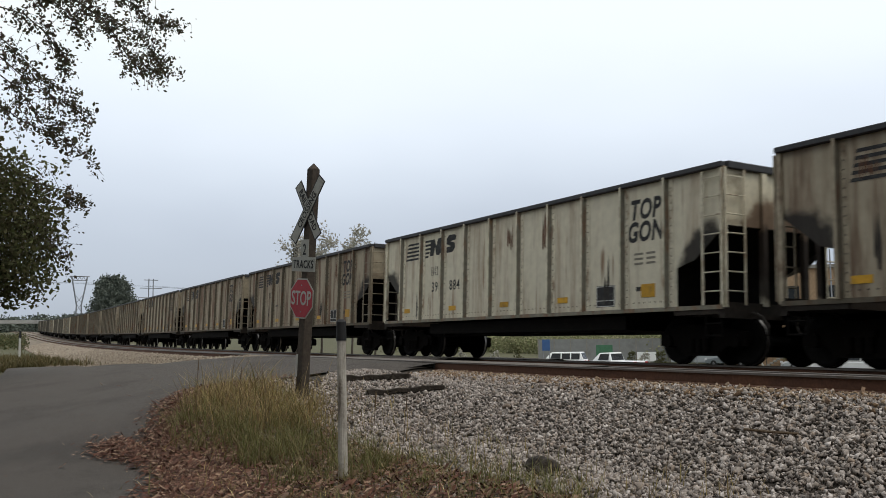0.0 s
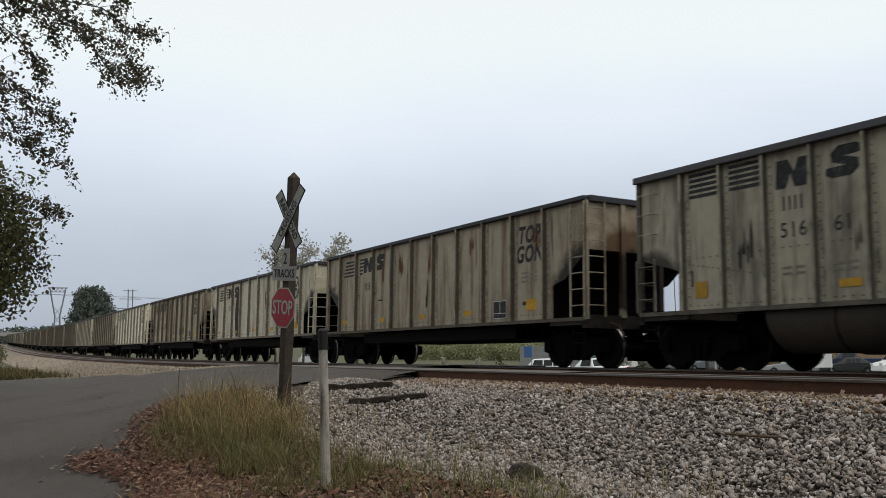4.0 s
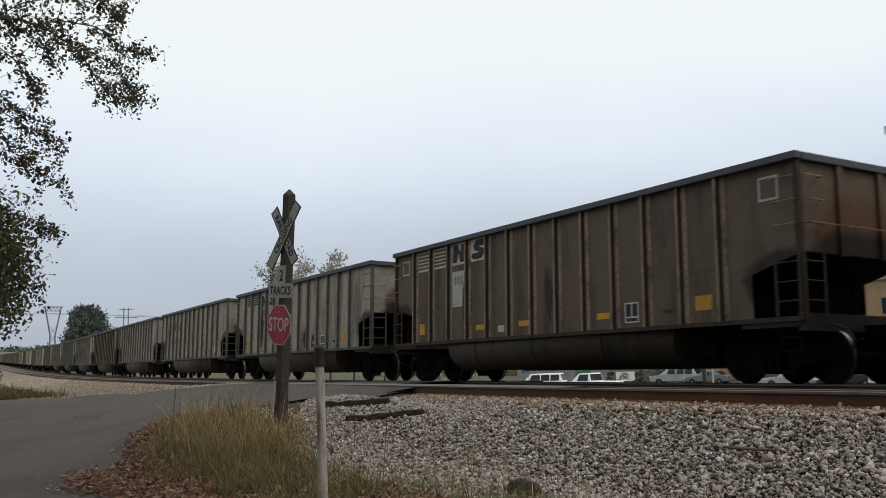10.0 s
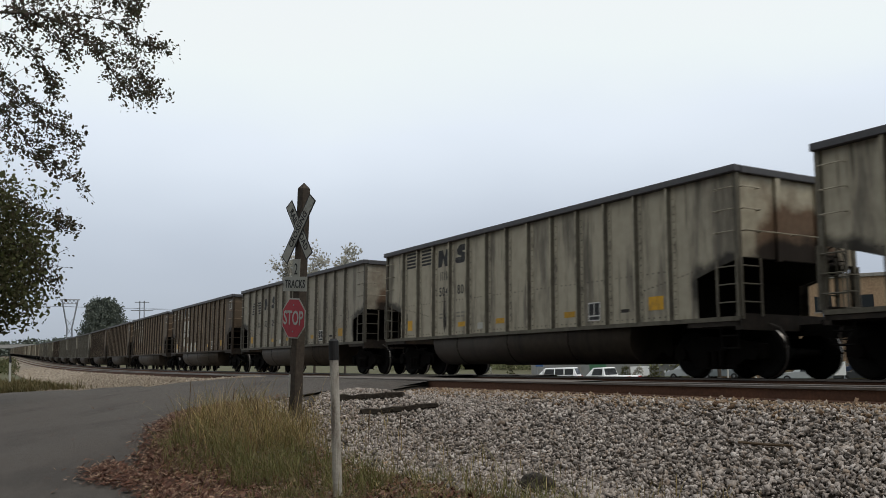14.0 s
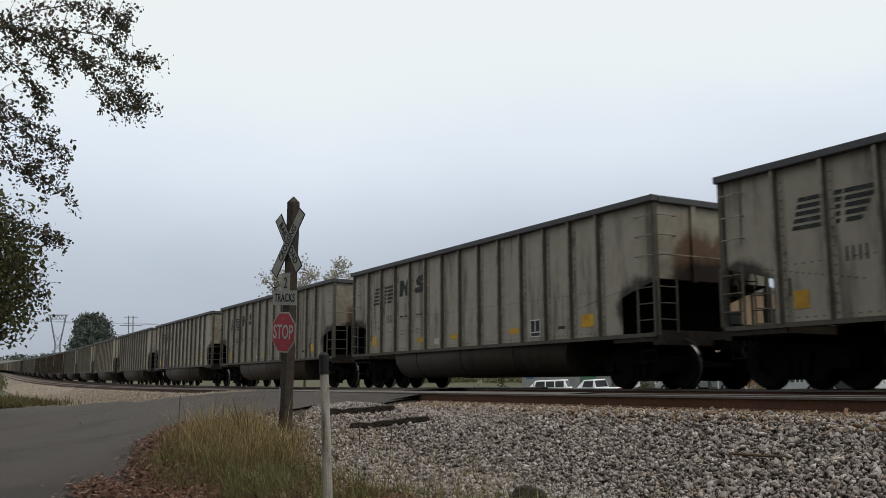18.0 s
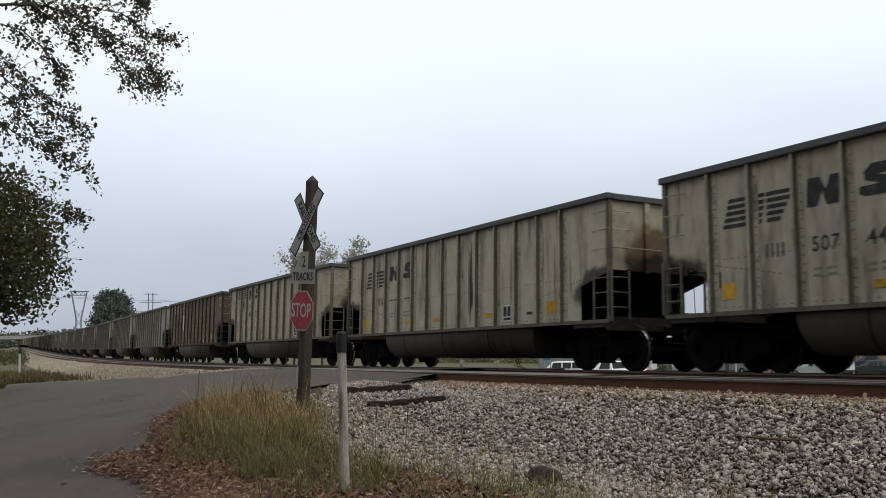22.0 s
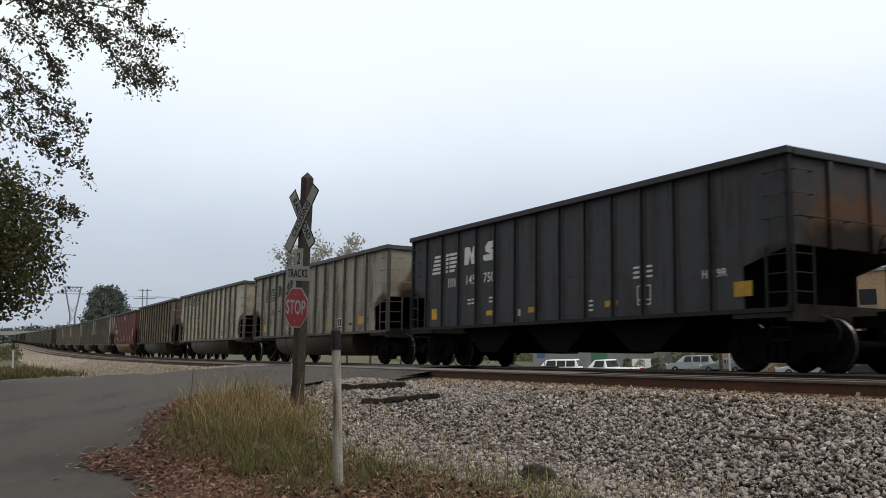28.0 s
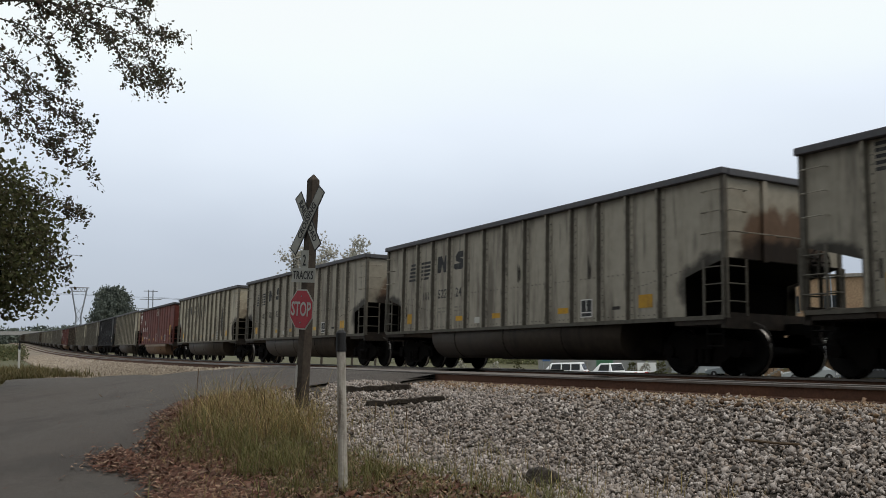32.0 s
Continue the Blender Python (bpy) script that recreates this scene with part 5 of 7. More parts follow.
def shrub(x, y, w, h, k, size, material, label, shape=OVAL, faces=OVAL_FACES, seed=1, name="shrub", stems=5):
    """A bush or far tree: stems with a crown of many clumps of leaves."""
    rng = np.random.default_rng(seed)
    ob = tagged(new(name), label, "tree" if "tree" in name else "shrub")
    ob.matrix_basis = pose(x, y, ground_z(max(-900, x), y))
    lumps = []
    for _ in range(k):
        a, r, f = rng.uniform(0, 2 * np.pi), rng.random() ** 0.5, rng.random()
        rad = w * r * (0.45 + 0.75 * math.sin(math.pi * min(1, 0.12 + 0.86 * f))) * (0.8 + 0.4 * noise.noise(Vector((math.cos(a) * 1.4, math.sin(a) * 1.4, f * 2 + seed))))
        lumps.append((rad * math.cos(a), rad * math.sin(a), h * (0.12 + 0.88 * f)))
    pts = np.concatenate([rng.normal(c, w * 0.1, (12, 3)) for c in lumps])
    part("crown", leaf_mesh("crown", pts, size, material, rng, shape, faces), None, ob)
    for i in range(stems):
        bm = bmesh.new()
        tip = lumps[int(rng.integers(0, k))]
        limb(bm, bent((rng.normal() * 0.05 * w, rng.normal() * 0.05 * w, -0.2), tip, rng, 0, 0.03 * w, 5), max(0.02, 0.03 * h / 3), 0.008)
        part("stem", bm, M["bark"], ob)
    return ob


def thin_tree(x, y, h, spread, k, material, label, seed, low=0.55):
    """A light tree whose boughs show through its leaves."""
    rng = np.random.default_rng(seed)
    ob = tagged(new("young_tree"), label, "tree")
    ob.matrix_basis = pose(x, y, ground_z(x, y))
    bm = bmesh.new()
    limb(bm, bent((0, 0, -0.2), (0, 0, h * 0.95), rng, 0, 0.1, 8), 0.09, 0.015)
    part("trunk", bm, M["bark"], ob)
    pts = []
    for i in range(k):
        z0 = h * rng.uniform(low * 0.8, 0.9)
        a = rng.uniform(0, 2 * np.pi)
        tip = Vector((spread * rng.uniform(0.4, 1) * math.cos(a), spread * rng.uniform(0.4, 1) * math.sin(a), min(h * 1.02, z0 + rng.uniform(0.3, 1.3))))
        path = bent((0, 0, z0), tip, rng, 0.1, 0.06, 5)
        b = bmesh.new()
        limb(b, path, 0.025, 0.006)
        part("branch", b, M["bark"], ob)
        for p in path[2:]:
            pts.append(rng.normal(p, 0.22, (20, 3)))
    part("crown", leaf_mesh("crown", np.concatenate(pts), 0.085, material, rng, OVAL, OVAL_FACES), None, ob)


def far_trees():
    thin_tree(-56.2, 20.3, 7.8, 1.0, 24, M["pale_leaves"], "slender tree with pale autumn leaves behind the sign", 12)
    thin_tree(-55.6, 22.0, 8.3, 1.3, 32, M["pale_leaves"], "slender tree with thin pale leaves behind the tracks", 13)
    thin_tree(-54.8, 23.9, 9.4, 1.1, 26, M["pale_leaves"], "slender tree with pale autumn leaves behind the tracks", 4)
    thin_tree(-54.2, 25.2, 9.0, 0.9, 12, M["pale_leaves"], "slender half-bare tree behind the tracks", 6)
    thin_tree(-53.5, 27.2, 8.6, 0.7, 8, M["leaves"], "small dark treetop behind the tracks", 8)
    shrub(-262.0, 42.0, 6.4, 17.2, 1500, 0.3, M["far_leaves"], "full round green tree far behind the tracks", seed=3, name="far_tree", stems=3)
    shrub(-330.0, 43.0, 7.0, 6.5, 700, 0.4, M["far_leaves"], "low dark tree far down the line", seed=5, name="far_tree", stems=3)
    rng = np.random.default_rng(8)
    pts = []
    for i in range(420):
        x = -510 - rng.uniform(0, 140)
        y = rng.uniform(-140, 75)
        top = ground_z(-450, 20) + 8.5 + 3 * noise.noise(Vector((y * 0.05, 0, 3))) + rng.uniform(-1, 1)
        for _ in range(12):
            pts.append(rng.normal((x, y, top - rng.exponential(3.5)), (2.0, 2.0, 0.9), (9, 3)))
    tagged(new("far_woods", leaf_mesh("far_woods", np.concatenate(pts), 0.75, M["far_leaves"], rng, OVAL, OVAL_FACES)), "hazy green woods on the horizon", "woods", kind="stuff")
    # low brush beside the line beyond the road
    pts = []
    for i in range(900):
        x = -105 - 110 * rng.random()
        y = -x * rng.uniform(0.0, 0.078)
        g = ground_z(x, y)
        pts.append(rng.normal((x, y, g + (0.2 + 0.7 * rng.random()) * (0.4 - x / 200)), (0.5, 0.4, 0.25), (12, 3)))
    tagged(new("lineside_brush", leaf_mesh("lineside_brush", np.concatenate(pts), 0.11, M["brush_leaves"], rng, OVAL, OVAL_FACES)), "low dark green brush beside the line", "brush", kind="stuff")
    # unseen trees, added behind the camera to dim the train's near side
    pts = []
    for i in range(1700):
        x, y = rng.uniform(-16, 60), -9.0 - 6 * rng.random()
        top = 14 + 7 * smooth(-20, 6, x) + 3 * noise.noise(Vector((x * 0.2, 2, 1)))
        pts.append(rng.normal((x, y, top - (top + 1) * rng.random()), (0.9, 0.9, 0.7), (9, 3)))
    tagged(new("roadside_woods", leaf_mesh("roadside_woods", np.concatenate(pts), 0.55, M["leaves"], rng, OVAL, OVAL_FACES)), "unseen trees added behind the camera to shade the train", "woods", kind="stuff")
    pts = []
    for i in range(700):
        f = rng.random()
        x, y = -150 + 88 * f + rng.normal(0, 4), 78 + 8 * math.sin(f * 5) + rng.normal(0, 3) + 8 * f
        top = ground_z(x, y) + 2.4 + 1.0 * noise.noise(Vector((x * 0.12, 1, 1)))
        for _ in range(6):
            pts.append(rng.normal((x, y, top - rng.exponential(1.8)), (0.8, 0.8, 0.5), (14, 3)))
    tagged(new("hedgerow", leaf_mesh("hedgerow", np.concatenate(pts), 0.17, M["hedge_leaves"], rng, OVAL, OVAL_FACES)), "green hedgerow behind the car park", "hedge", kind="stuff")


M["galvanised"] = mat("galvanised_steel", (0.26, 0.27, 0.29), 0.6, 0.4, grain=0.15, grain_scale=2)
M["wire"] = mat("cable", (0.12, 0.125, 0.135), 0.7, 0.2)


def lattice(bm, p, q, r):
    tube(bm, p, q, r, 4)


def vee_tower(x, y, base, top, half):
    """A transmission tower whose two legs spread upwards to a bridge."""
    t = tagged(new("transmission_tower"), "grey steel lattice transmission tower far down the line", "power pylon", "transmission towers")
    t.matrix_basis = pose(x, y, base)
    h = top - base
    yw = half

    def leg_y(f):
        return 2.2 - f / 0.6 if f < 0.6 else 1.2 + (yw - 1.2) * (f - 0.6) / 0.4
    for sgn in (-1, 1):
        bm = bmesh.new()
        for o in (-0.9, 0.9):
            lattice(bm, (o, sgn * 2.2, 0), (o, sgn * 1.2, h * 0.6), 0.28)
            lattice(bm, (o, sgn * 1.2, h * 0.6), (o, sgn * yw, h), 0.28)
        for i in range(9):
            f, g = i / 9, (i + 1) / 9
            lattice(bm, (-0.9, sgn * leg_y(f), h * f), (0.9, sgn * leg_y(g), h * g), 0.14)
        part("leg", bm, M["galvanised"], t)
    bm = bmesh.new()
    lattice(bm, (0, -yw * 1.25, h), (0, yw * 1.25, h), 0.3)
    lattice(bm, (0, -yw, h - 2.2), (0, yw, h - 2.2), 0.2)
    for i in range(8):
        a, b = -yw + 2 * yw * i / 8, -yw + 2 * yw * (i + 1) / 8
        lattice(bm, (0, a, h - (2.2 if i % 2 else 0)), (0, b, h - (0 if i % 2 else 2.2)), 0.14)
    part("bridge", bm, M["galvanised"], t)
    bm = bmesh.new()
    for i in range(8):
        f, g = i / 8, (i + 1) / 8
        if f < 0.72:
            lattice(bm, (0, -leg_y(f), h * f), (0, leg_y(g), h * g), 0.13)
            lattice(bm, (0, leg_y(f), h * f), (0, -leg_y(g), h * g), 0.13)
    part("brace", bm, M["galvanised"], t)


def cross_tower(x, y, base, top, half):
    t = tagged(new("transmission_tower"), "grey steel pole tower with crossarms far away", "power pylon", "transmission towers")
    t.matrix_basis = pose(x, y, base)
    h = top - base
    for o in (-1.3, 1.3):
        bm = bmesh.new()
        lattice(bm, (0, o, 0), (0, o, h), 0.32)
        part("mast", bm, M["galvanised"], t)
    for k, f in enumerate((0.72, 0.86, 0.98)):
        bm = bmesh.new()
        w = half * (1.0, 0.85, 0.55)[k]
        lattice(bm, (0, -w, h * f), (0, w, h * f), 0.24)
        part("crossarm", bm, M["galvanised"], t)


def distance():
    vee_tower(-520.0, 66.5, -2.0, 36.6, 4.0)
    cross_tower(-560.0, 112.0, -2.0, 39.0, 7.5)
    for i, (dy, z) in enumerate(((-6, 33.2), (0, 33.0), (6, 33.2))):
        w = tagged(new("power_line"), "thin power cable strung between the towers", "power cable", "power cables")
        bm = bmesh.new()
        pts = [Vector((-520 - 40 * f, 66.5 + dy + 41 * f, z + 1.5 * f - 3 * f * (1 - f))) for f in (0, 0.33, 0.66, 1)]
        pts = [Vector((-490, -60 + dy, 36)), Vector((-505, 8 + dy, 31))] + pts + [Vector((-640, 260 + dy, 33)), Vector((-700, 420 + dy, 36))]
        limb(bm, pts, 0.05, 0.05)
        part("cable", bm, M["wire"], w)
    b = tagged(new("overpass"), "pale concrete road bridge far down the line", "bridge")
    g = ground_z(-450, 20)
    b.matrix_basis = pose(-470, 20, g)
    bm = bmesh.new()
    box(bm, -4, 4, -70, 40, 4.6, 5.5)
    part("deck", bevelled(bm, 0.05), M["concrete"], b)
    bm = bmesh.new()
    box(bm, 3.7, 4.0, -70, 40, 5.5, 6.3)
    part("parapet", bm, M["concrete"], b)
    for y in (-50, -25, 0, 30):
        bm = bmesh.new()
        box(bm, -1, 1, y - 0.8, y + 0.8, -3, 4.6)
        part("pier", bm, M["concrete"], b)
    p = tagged(new("whistle_post"), "thin white post with a small dark plate beside the track", "marker post")
    x, y = -59.8, 4.4
    p.matrix_basis = pose(x, y, 0)
    bm = bmesh.new()
    box(bm, -0.06, 0.06, -0.06, 0.06, ground_z(x, y) - 0.3, 1.0)
    part("shaft", bm, M["white_paint"], p)
    bm = bmesh.new()
    box(bm, 0.065, 0.085, -0.08, 0.08, 0.98, 1.1)
    box(bm, -0.05, 0.065, -0.05, 0.05, 0.9, 1.35)
    part("plate", bm, M["black_paint"], p)


M["concrete"] = mat("concrete", (0.30, 0.295, 0.28), 0.9, grain=0.15, grain_scale=3, stain=(0.18, 0.17, 0.16), stain_scale=0.5)
build_gravel()
build_grass()
build_litter()
build_bits()
big_tree()
far_trees()
distance()


# ---- behind the train: road, car park, building ----
M["glass_dark"] = mat("tinted_glass", (0.02, 0.023, 0.026), 0.12, 0.0, spec=0.6)
M["tyre"] = mat("tyre_rubber", (0.02, 0.02, 0.02), 0.9)
M["hub"] = mat("wheel_hub", (0.35, 0.35, 0.36), 0.4, 0.7)
M["tail_red"] = mat("tail_lamp", (0.35, 0.01, 0.012), 0.3)
M["lamp_clear"] = mat("head_lamp", (0.6, 0.6, 0.6), 0.15)
M["brick"] = mat("tan_brick", (0.30, 0.205, 0.125), 0.9, grain=0.25, grain_scale=6, stain=(0.22, 0.13, 0.08), stain_scale=0.8, bump=0.4, bump_scale=12)
M["fence_grey"] = mat("grey_panel_fence", (0.21, 0.215, 0.21), 0.8, grain=0.12, grain_scale=2, stain=(0.15, 0.15, 0.14), stain_scale=0.6)
M["stair_grey"] = mat("stair_concrete", (0.23, 0.215, 0.19), 0.9, grain=0.2, grain_scale=5)
M["blue_sign"] = mat("blue_sign", (0.06, 0.13, 0.30), 0.5, grain=0.1, grain_scale=5)
M["green_box"] = mat("green_panel", (0.06, 0.16, 0.09), 0.6, grain=0.15, grain_scale=3)
for key, c in (("white", (0.84, 0.84, 0.83)), ("silver", (0.34, 0.36, 0.37)), ("grey", (0.16, 0.18, 0.19)), ("navy", (0.03, 0.045, 0.08)), ("dark", (0.035, 0.037, 0.04))):
    M["car_" + key] = mat(key + "_car_paint_gloss", c, 0.3, 0.15, grain=0.04, grain_scale=3, spec=0.5)

# side outlines (along, up), from the front
VEHICLES = {
    "sedan": (4.7, 1.8, [(0, 0.35), (0.05, 0.65), (0.35, 0.78), (1.35, 0.9), (4.1, 0.95), (4.6, 0.88), (4.7, 0.6), (4.65, 0.35)], [(1.35, 0.88), (2.1, 1.4), (3.2, 1.43), (4.05, 0.93)]),
    "minivan": (4.9, 1.9, [(0, 0.35), (0.05, 0.75), (0.4, 0.9), (1.1, 1.02), (4.85, 1.02), (4.9, 0.6), (4.85, 0.35)], [(1.0, 1.0), (1.9, 1.68), (4.4, 1.74), (4.82, 1.0)]),
    "suv": (4.9, 1.9, [(0, 0.4), (0.05, 0.85), (0.3, 1.02), (1.3, 1.1), (4.85, 1.1), (4.9, 0.7), (4.85, 0.4)], [(1.3, 1.08), (1.95, 1.75), (4.5, 1.78), (4.8, 1.08)]),
    "pickup": (5.5, 1.95, [(0, 0.42), (0.05, 0.9), (0.4, 1.08), (1.45, 1.14), (5.45, 1.14), (5.5, 0.7), (5.45, 0.42)], [(1.4, 1.12), (2.1, 1.78), (3.1, 1.82), (3.35, 1.12)]),
    "van": (5.7, 2.0, [(0, 0.4), (0.05, 0.85), (0.3, 1.05), (0.95, 1.2), (5.65, 1.2), (5.7, 0.7), (5.65, 0.4)], [(0.9, 1.18), (1.55, 2.05), (5.4, 2.1), (5.68, 1.18)]),
}


def vehicle(kind, paint, x, y, heading, label, z=None, panes=3):
    ln, wd, lower, upper = VEHICLES[kind]
    name = {"sedan": "sedan", "minivan": "minivan", "suv": "sport_utility_car", "pickup": "pickup_truck", "van": "passenger_van"}[kind]
    car = tagged(new(name), label, "van" if kind in ("van", "minivan") else "car")
    car.matrix_basis = pose(x, y, ground_z(x, y) if z is None else z, 0, 0, heading)
    bm = bmesh.new()
    prism(bm, [(px - ln / 2, pz) for px, pz in lower], -wd / 2, wd / 2)
    part("body", bevelled(bm, 0.05), M[paint], car)
    bm = bmesh.new()
    vs = prism(bm, [(px - ln / 2, pz) for px, pz in upper], -wd / 2 + 0.02, wd / 2 - 0.02)
    for v in vs:
        if v.co.z > 1.25:
            v.co.y *= 0.86
    part("cabin", bevelled(bm, 0.04), M[paint], car)
    base, top = upper[0][1] + 0.08, max(p[1] for p in upper) - 0.12
    x0, x1 = upper[1][0] - ln / 2 + 0.05, upper[2][0] - ln / 2
    n = panes if kind != "pickup" else 1
    for side in (-1, 1):
        for i in range(n):
            a, b = x0 + (x1 - x0) * i / n + 0.05, x0 + (x1 - x0) * (i + 1) / n - 0.05
            bm = bmesh.new()
            yb, yt = side * (wd / 2 - 0.015), side * (wd / 2 - 0.02) * 0.875
            q = [bm.verts.new((a - (0.18 if i == 0 else 0), yb + side * 0.012, base)), bm.verts.new((b, yb + side * 0.012, base)), bm.verts.new((b, yt + side * 0.012, top)), bm.verts.new((a, yt + side * 0.012, top))]
            f = bm.faces.new(q)
            bmesh.ops.solidify(bm, geom=[f], thickness=0.01)
            part("side_window", bm, M["glass_dark"], car)
        for xe, mt, nm in ((-ln / 2 + 0.03, "lamp_clear", "headlight"), (ln / 2 - 0.03, "tail_red", "tail_light")):
            bm = bmesh.new()
            box(bm, xe - 0.05, xe + 0.05, side * (wd / 2 - 0.22) - 0.16, side * (wd / 2 - 0.22) + 0.16, lower[1][1], lower[1][1] + 0.2)
            part(nm, bm, M[mt], car)
        for xw in (-ln / 2 + 0.95, ln / 2 - 1.0):
            bm = bmesh.new()
            lathe(bm, [(0.2, -0.1), (0.31, -0.11), (0.34, -0.07), (0.34, 0.07), (0.31, 0.11), (0.2, 0.1)], 18)
            w = part("wheel", bm, M["tyre"], car)
            w.location = (xw, side * (wd / 2 - 0.1), 0.34)
            bm = bmesh.new()
            lathe(bm, [(0.2, -0.09), (0.05, -0.105), (0.05, 0.105), (0.2, 0.09)], 14)
            part("rim", bm, M["hub"], w)
    for end in (0, 1):
        bm = bmesh.new()
        if end == 0:
            (xa, za), (xb, zb) = upper[0], upper[1]
        else:
            (xa, za), (xb, zb) = upper[-1], upper[-2]
        sg = -1 if end == 0 else 1
        q = [bm.verts.new((xa - ln / 2 + sg * 0.012 + (xb - xa) * f, yy * (1 - 0.12 * f), za + (zb - za) * f)) for f, yy in ((0.12, -wd / 2 + 0.12), (0.12, wd / 2 - 0.12), (0.86, wd / 2 - 0.12), (0.86, -wd / 2 + 0.12))]
        f = bm.faces.new(q)
        bmesh.ops.solidify(bm, geom=[f], thickness=0.012)
        part("windscreen" if end == 0 else "rear_window", bm, M["glass_dark"], car)
    return car


def pole(x, y, top, r, material, label, name="utility_pole", lean=0.0):
    p = tagged(new(name), label, "pole")
    p.matrix_basis = pose(x, y, ground_z(x, y), 0, lean, 0)
    bm = bmesh.new()
    tube(bm, (0, 0, -0.4), (0, 0, top - ground_z(x, y)), r, 10, r * 0.85)
    part("shaft", bm, material, p)
    bm = bmesh.new()
    tube(bm, (0, 0, -0.05), (0, 0, 0.12), r * 1.3, 10, r * 1.1)
    part("collar", bm, material, p)


def building():
    b = tagged(new("brick_building"), "tan brick building with an outside stair behind the car park", "building")
    ox, oy = -65.4, 69.0
    ang = math.degrees(math.atan2(9.5, 12.0))
    b.matrix_basis = pose(ox, oy, ground_z(ox, oy) - 0.1, 0, 0, ang)
    H, LEN, DEEP = 9.6, 46.0, 18.0
    bm = bmesh.new()
    box(bm, 0, LEN, 0, DEEP, 0, H)
    part("wall", bm, M["brick"], b)
    bm = bmesh.new()
    box(bm, -0.25, LEN + 0.25, -0.25, DEEP + 0.25, H, H + 0.35)
    part("roof", bevelled(bm, 0.03), M["stair_grey"], b)
    for fl in (3.2, 6.4):
        for i in range(12):
            x = 2.0 + i * 3.7
            if fl < 4 and 5.4 < x < 10.0:
                continue
            w = bmesh.new()
            box(w, x, x + 1.5, -0.05, 0.1, fl, fl + 1.5)
            wn = part("window", w, M["glass_dark"], b)
            w = bmesh.new()
            box(w, x - 0.1, x + 1.6, -0.1, -0.02, fl - 0.12, fl - 0.02)
            part("sill", w, M["stair_grey"], wn)
    bm = bmesh.new()
    box(bm, 8.6, 9.7, -0.06, 0.1, 2.75, 4.85)
    part("door", bm, M["white_paint"], b)
    # stair: a landing with a flight down on either side
    s = tagged(new("outside_stair"), "concrete outside stair with two flights and dark railings", "stair")
    s.matrix_basis = b.matrix_basis.copy()
    bm = bmesh.new()
    box(bm, 7.6, 10.2, -2.2, -0.05, 2.5, 2.72)
    part("landing", bm, M["stair_grey"], s)
    for sg, x0 in ((-1, 7.6), (1, 10.2)):
        for i in range(14):
            bm = bmesh.new()
            xa = x0 + sg * 0.3 * i
            box(bm, min(xa, xa + sg * 0.31), max(xa, xa + sg * 0.31), -2.2, -0.6, 2.5 - 0.18 * (i + 1) - 0.14, 2.5 - 0.18 * (i + 1) + 0.03)
            part("step", bm, M["stair_grey"], s)
        for i in range(0, 15, 2):
            bm = bmesh.new()
            xa = x0 + sg * 0.3 * i
            tube(bm, (xa, -2.15, 2.5 - 0.18 * i), (xa, -2.15, 3.5 - 0.18 * i), 0.03, 5)
            part("baluster", bm, M["black_paint"], s)
        bm = bmesh.new()
        tube(bm, (x0, -2.15, 3.5), (x0 + sg * 4.2, -2.15, 3.5 - 0.18 * 14), 0.035, 6)
        part("handrail", bm, M["black_paint"], s)
    bm = bmesh.new()
    tube(bm, (7.6, -2.15, 3.5), (10.2, -2.15, 3.5), 0.035, 6)
    part("handrail", bm, M["black_paint"], s)


def panel_fence():
    f = tagged(new("panel_fence"), "long grey panel fence round the yard", "fence")
    a, b = Vector((-86.0, 60.8)), Vector((-75.0, 75.7))
    n = 10
    ang = math.degrees(math.atan2(b.y - a.y, b.x - a.x))
    step = (b - a).length / n
    f.matrix_basis = pose(a.x, a.y, ground_z(a.x, a.y), 0, 0, ang)
    for i in range(n):
        bm = bmesh.new()
        box(bm, i * step + 0.06, (i + 1) * step - 0.06, -0.03, 0.03, 0.0, 2.7)
        part("panel", bm, M["fence_grey"], f)
        bm = bmesh.new()
        box(bm, i * step - 0.06, i * step + 0.06, -0.07, 0.07, -0.3, 2.8)
        part("post", bm, M["stair_grey"], f)


def sign_board(x, y, w, z0, z1, heading, material, label, name):
    s = tagged(new(name), label, "sign")
    g = ground_z(x, y)
    s.matrix_basis = pose(x, y, 0, 0, 0, heading)
    bm = bmesh.new()
    box(bm, -w / 2, w / 2, -0.03, 0.03, z0, z1)
    part("board", bevelled(bm, 0.008), material, s)
    for o in (-w * 0.4, w * 0.4):
        bm = bmesh.new()
        tube(bm, (o, 0.05, g - 0.3), (o, 0.05, z1 - 0.1), 0.035, 8)
        part("leg", bm, M["galvanised"], s)


VAN = []


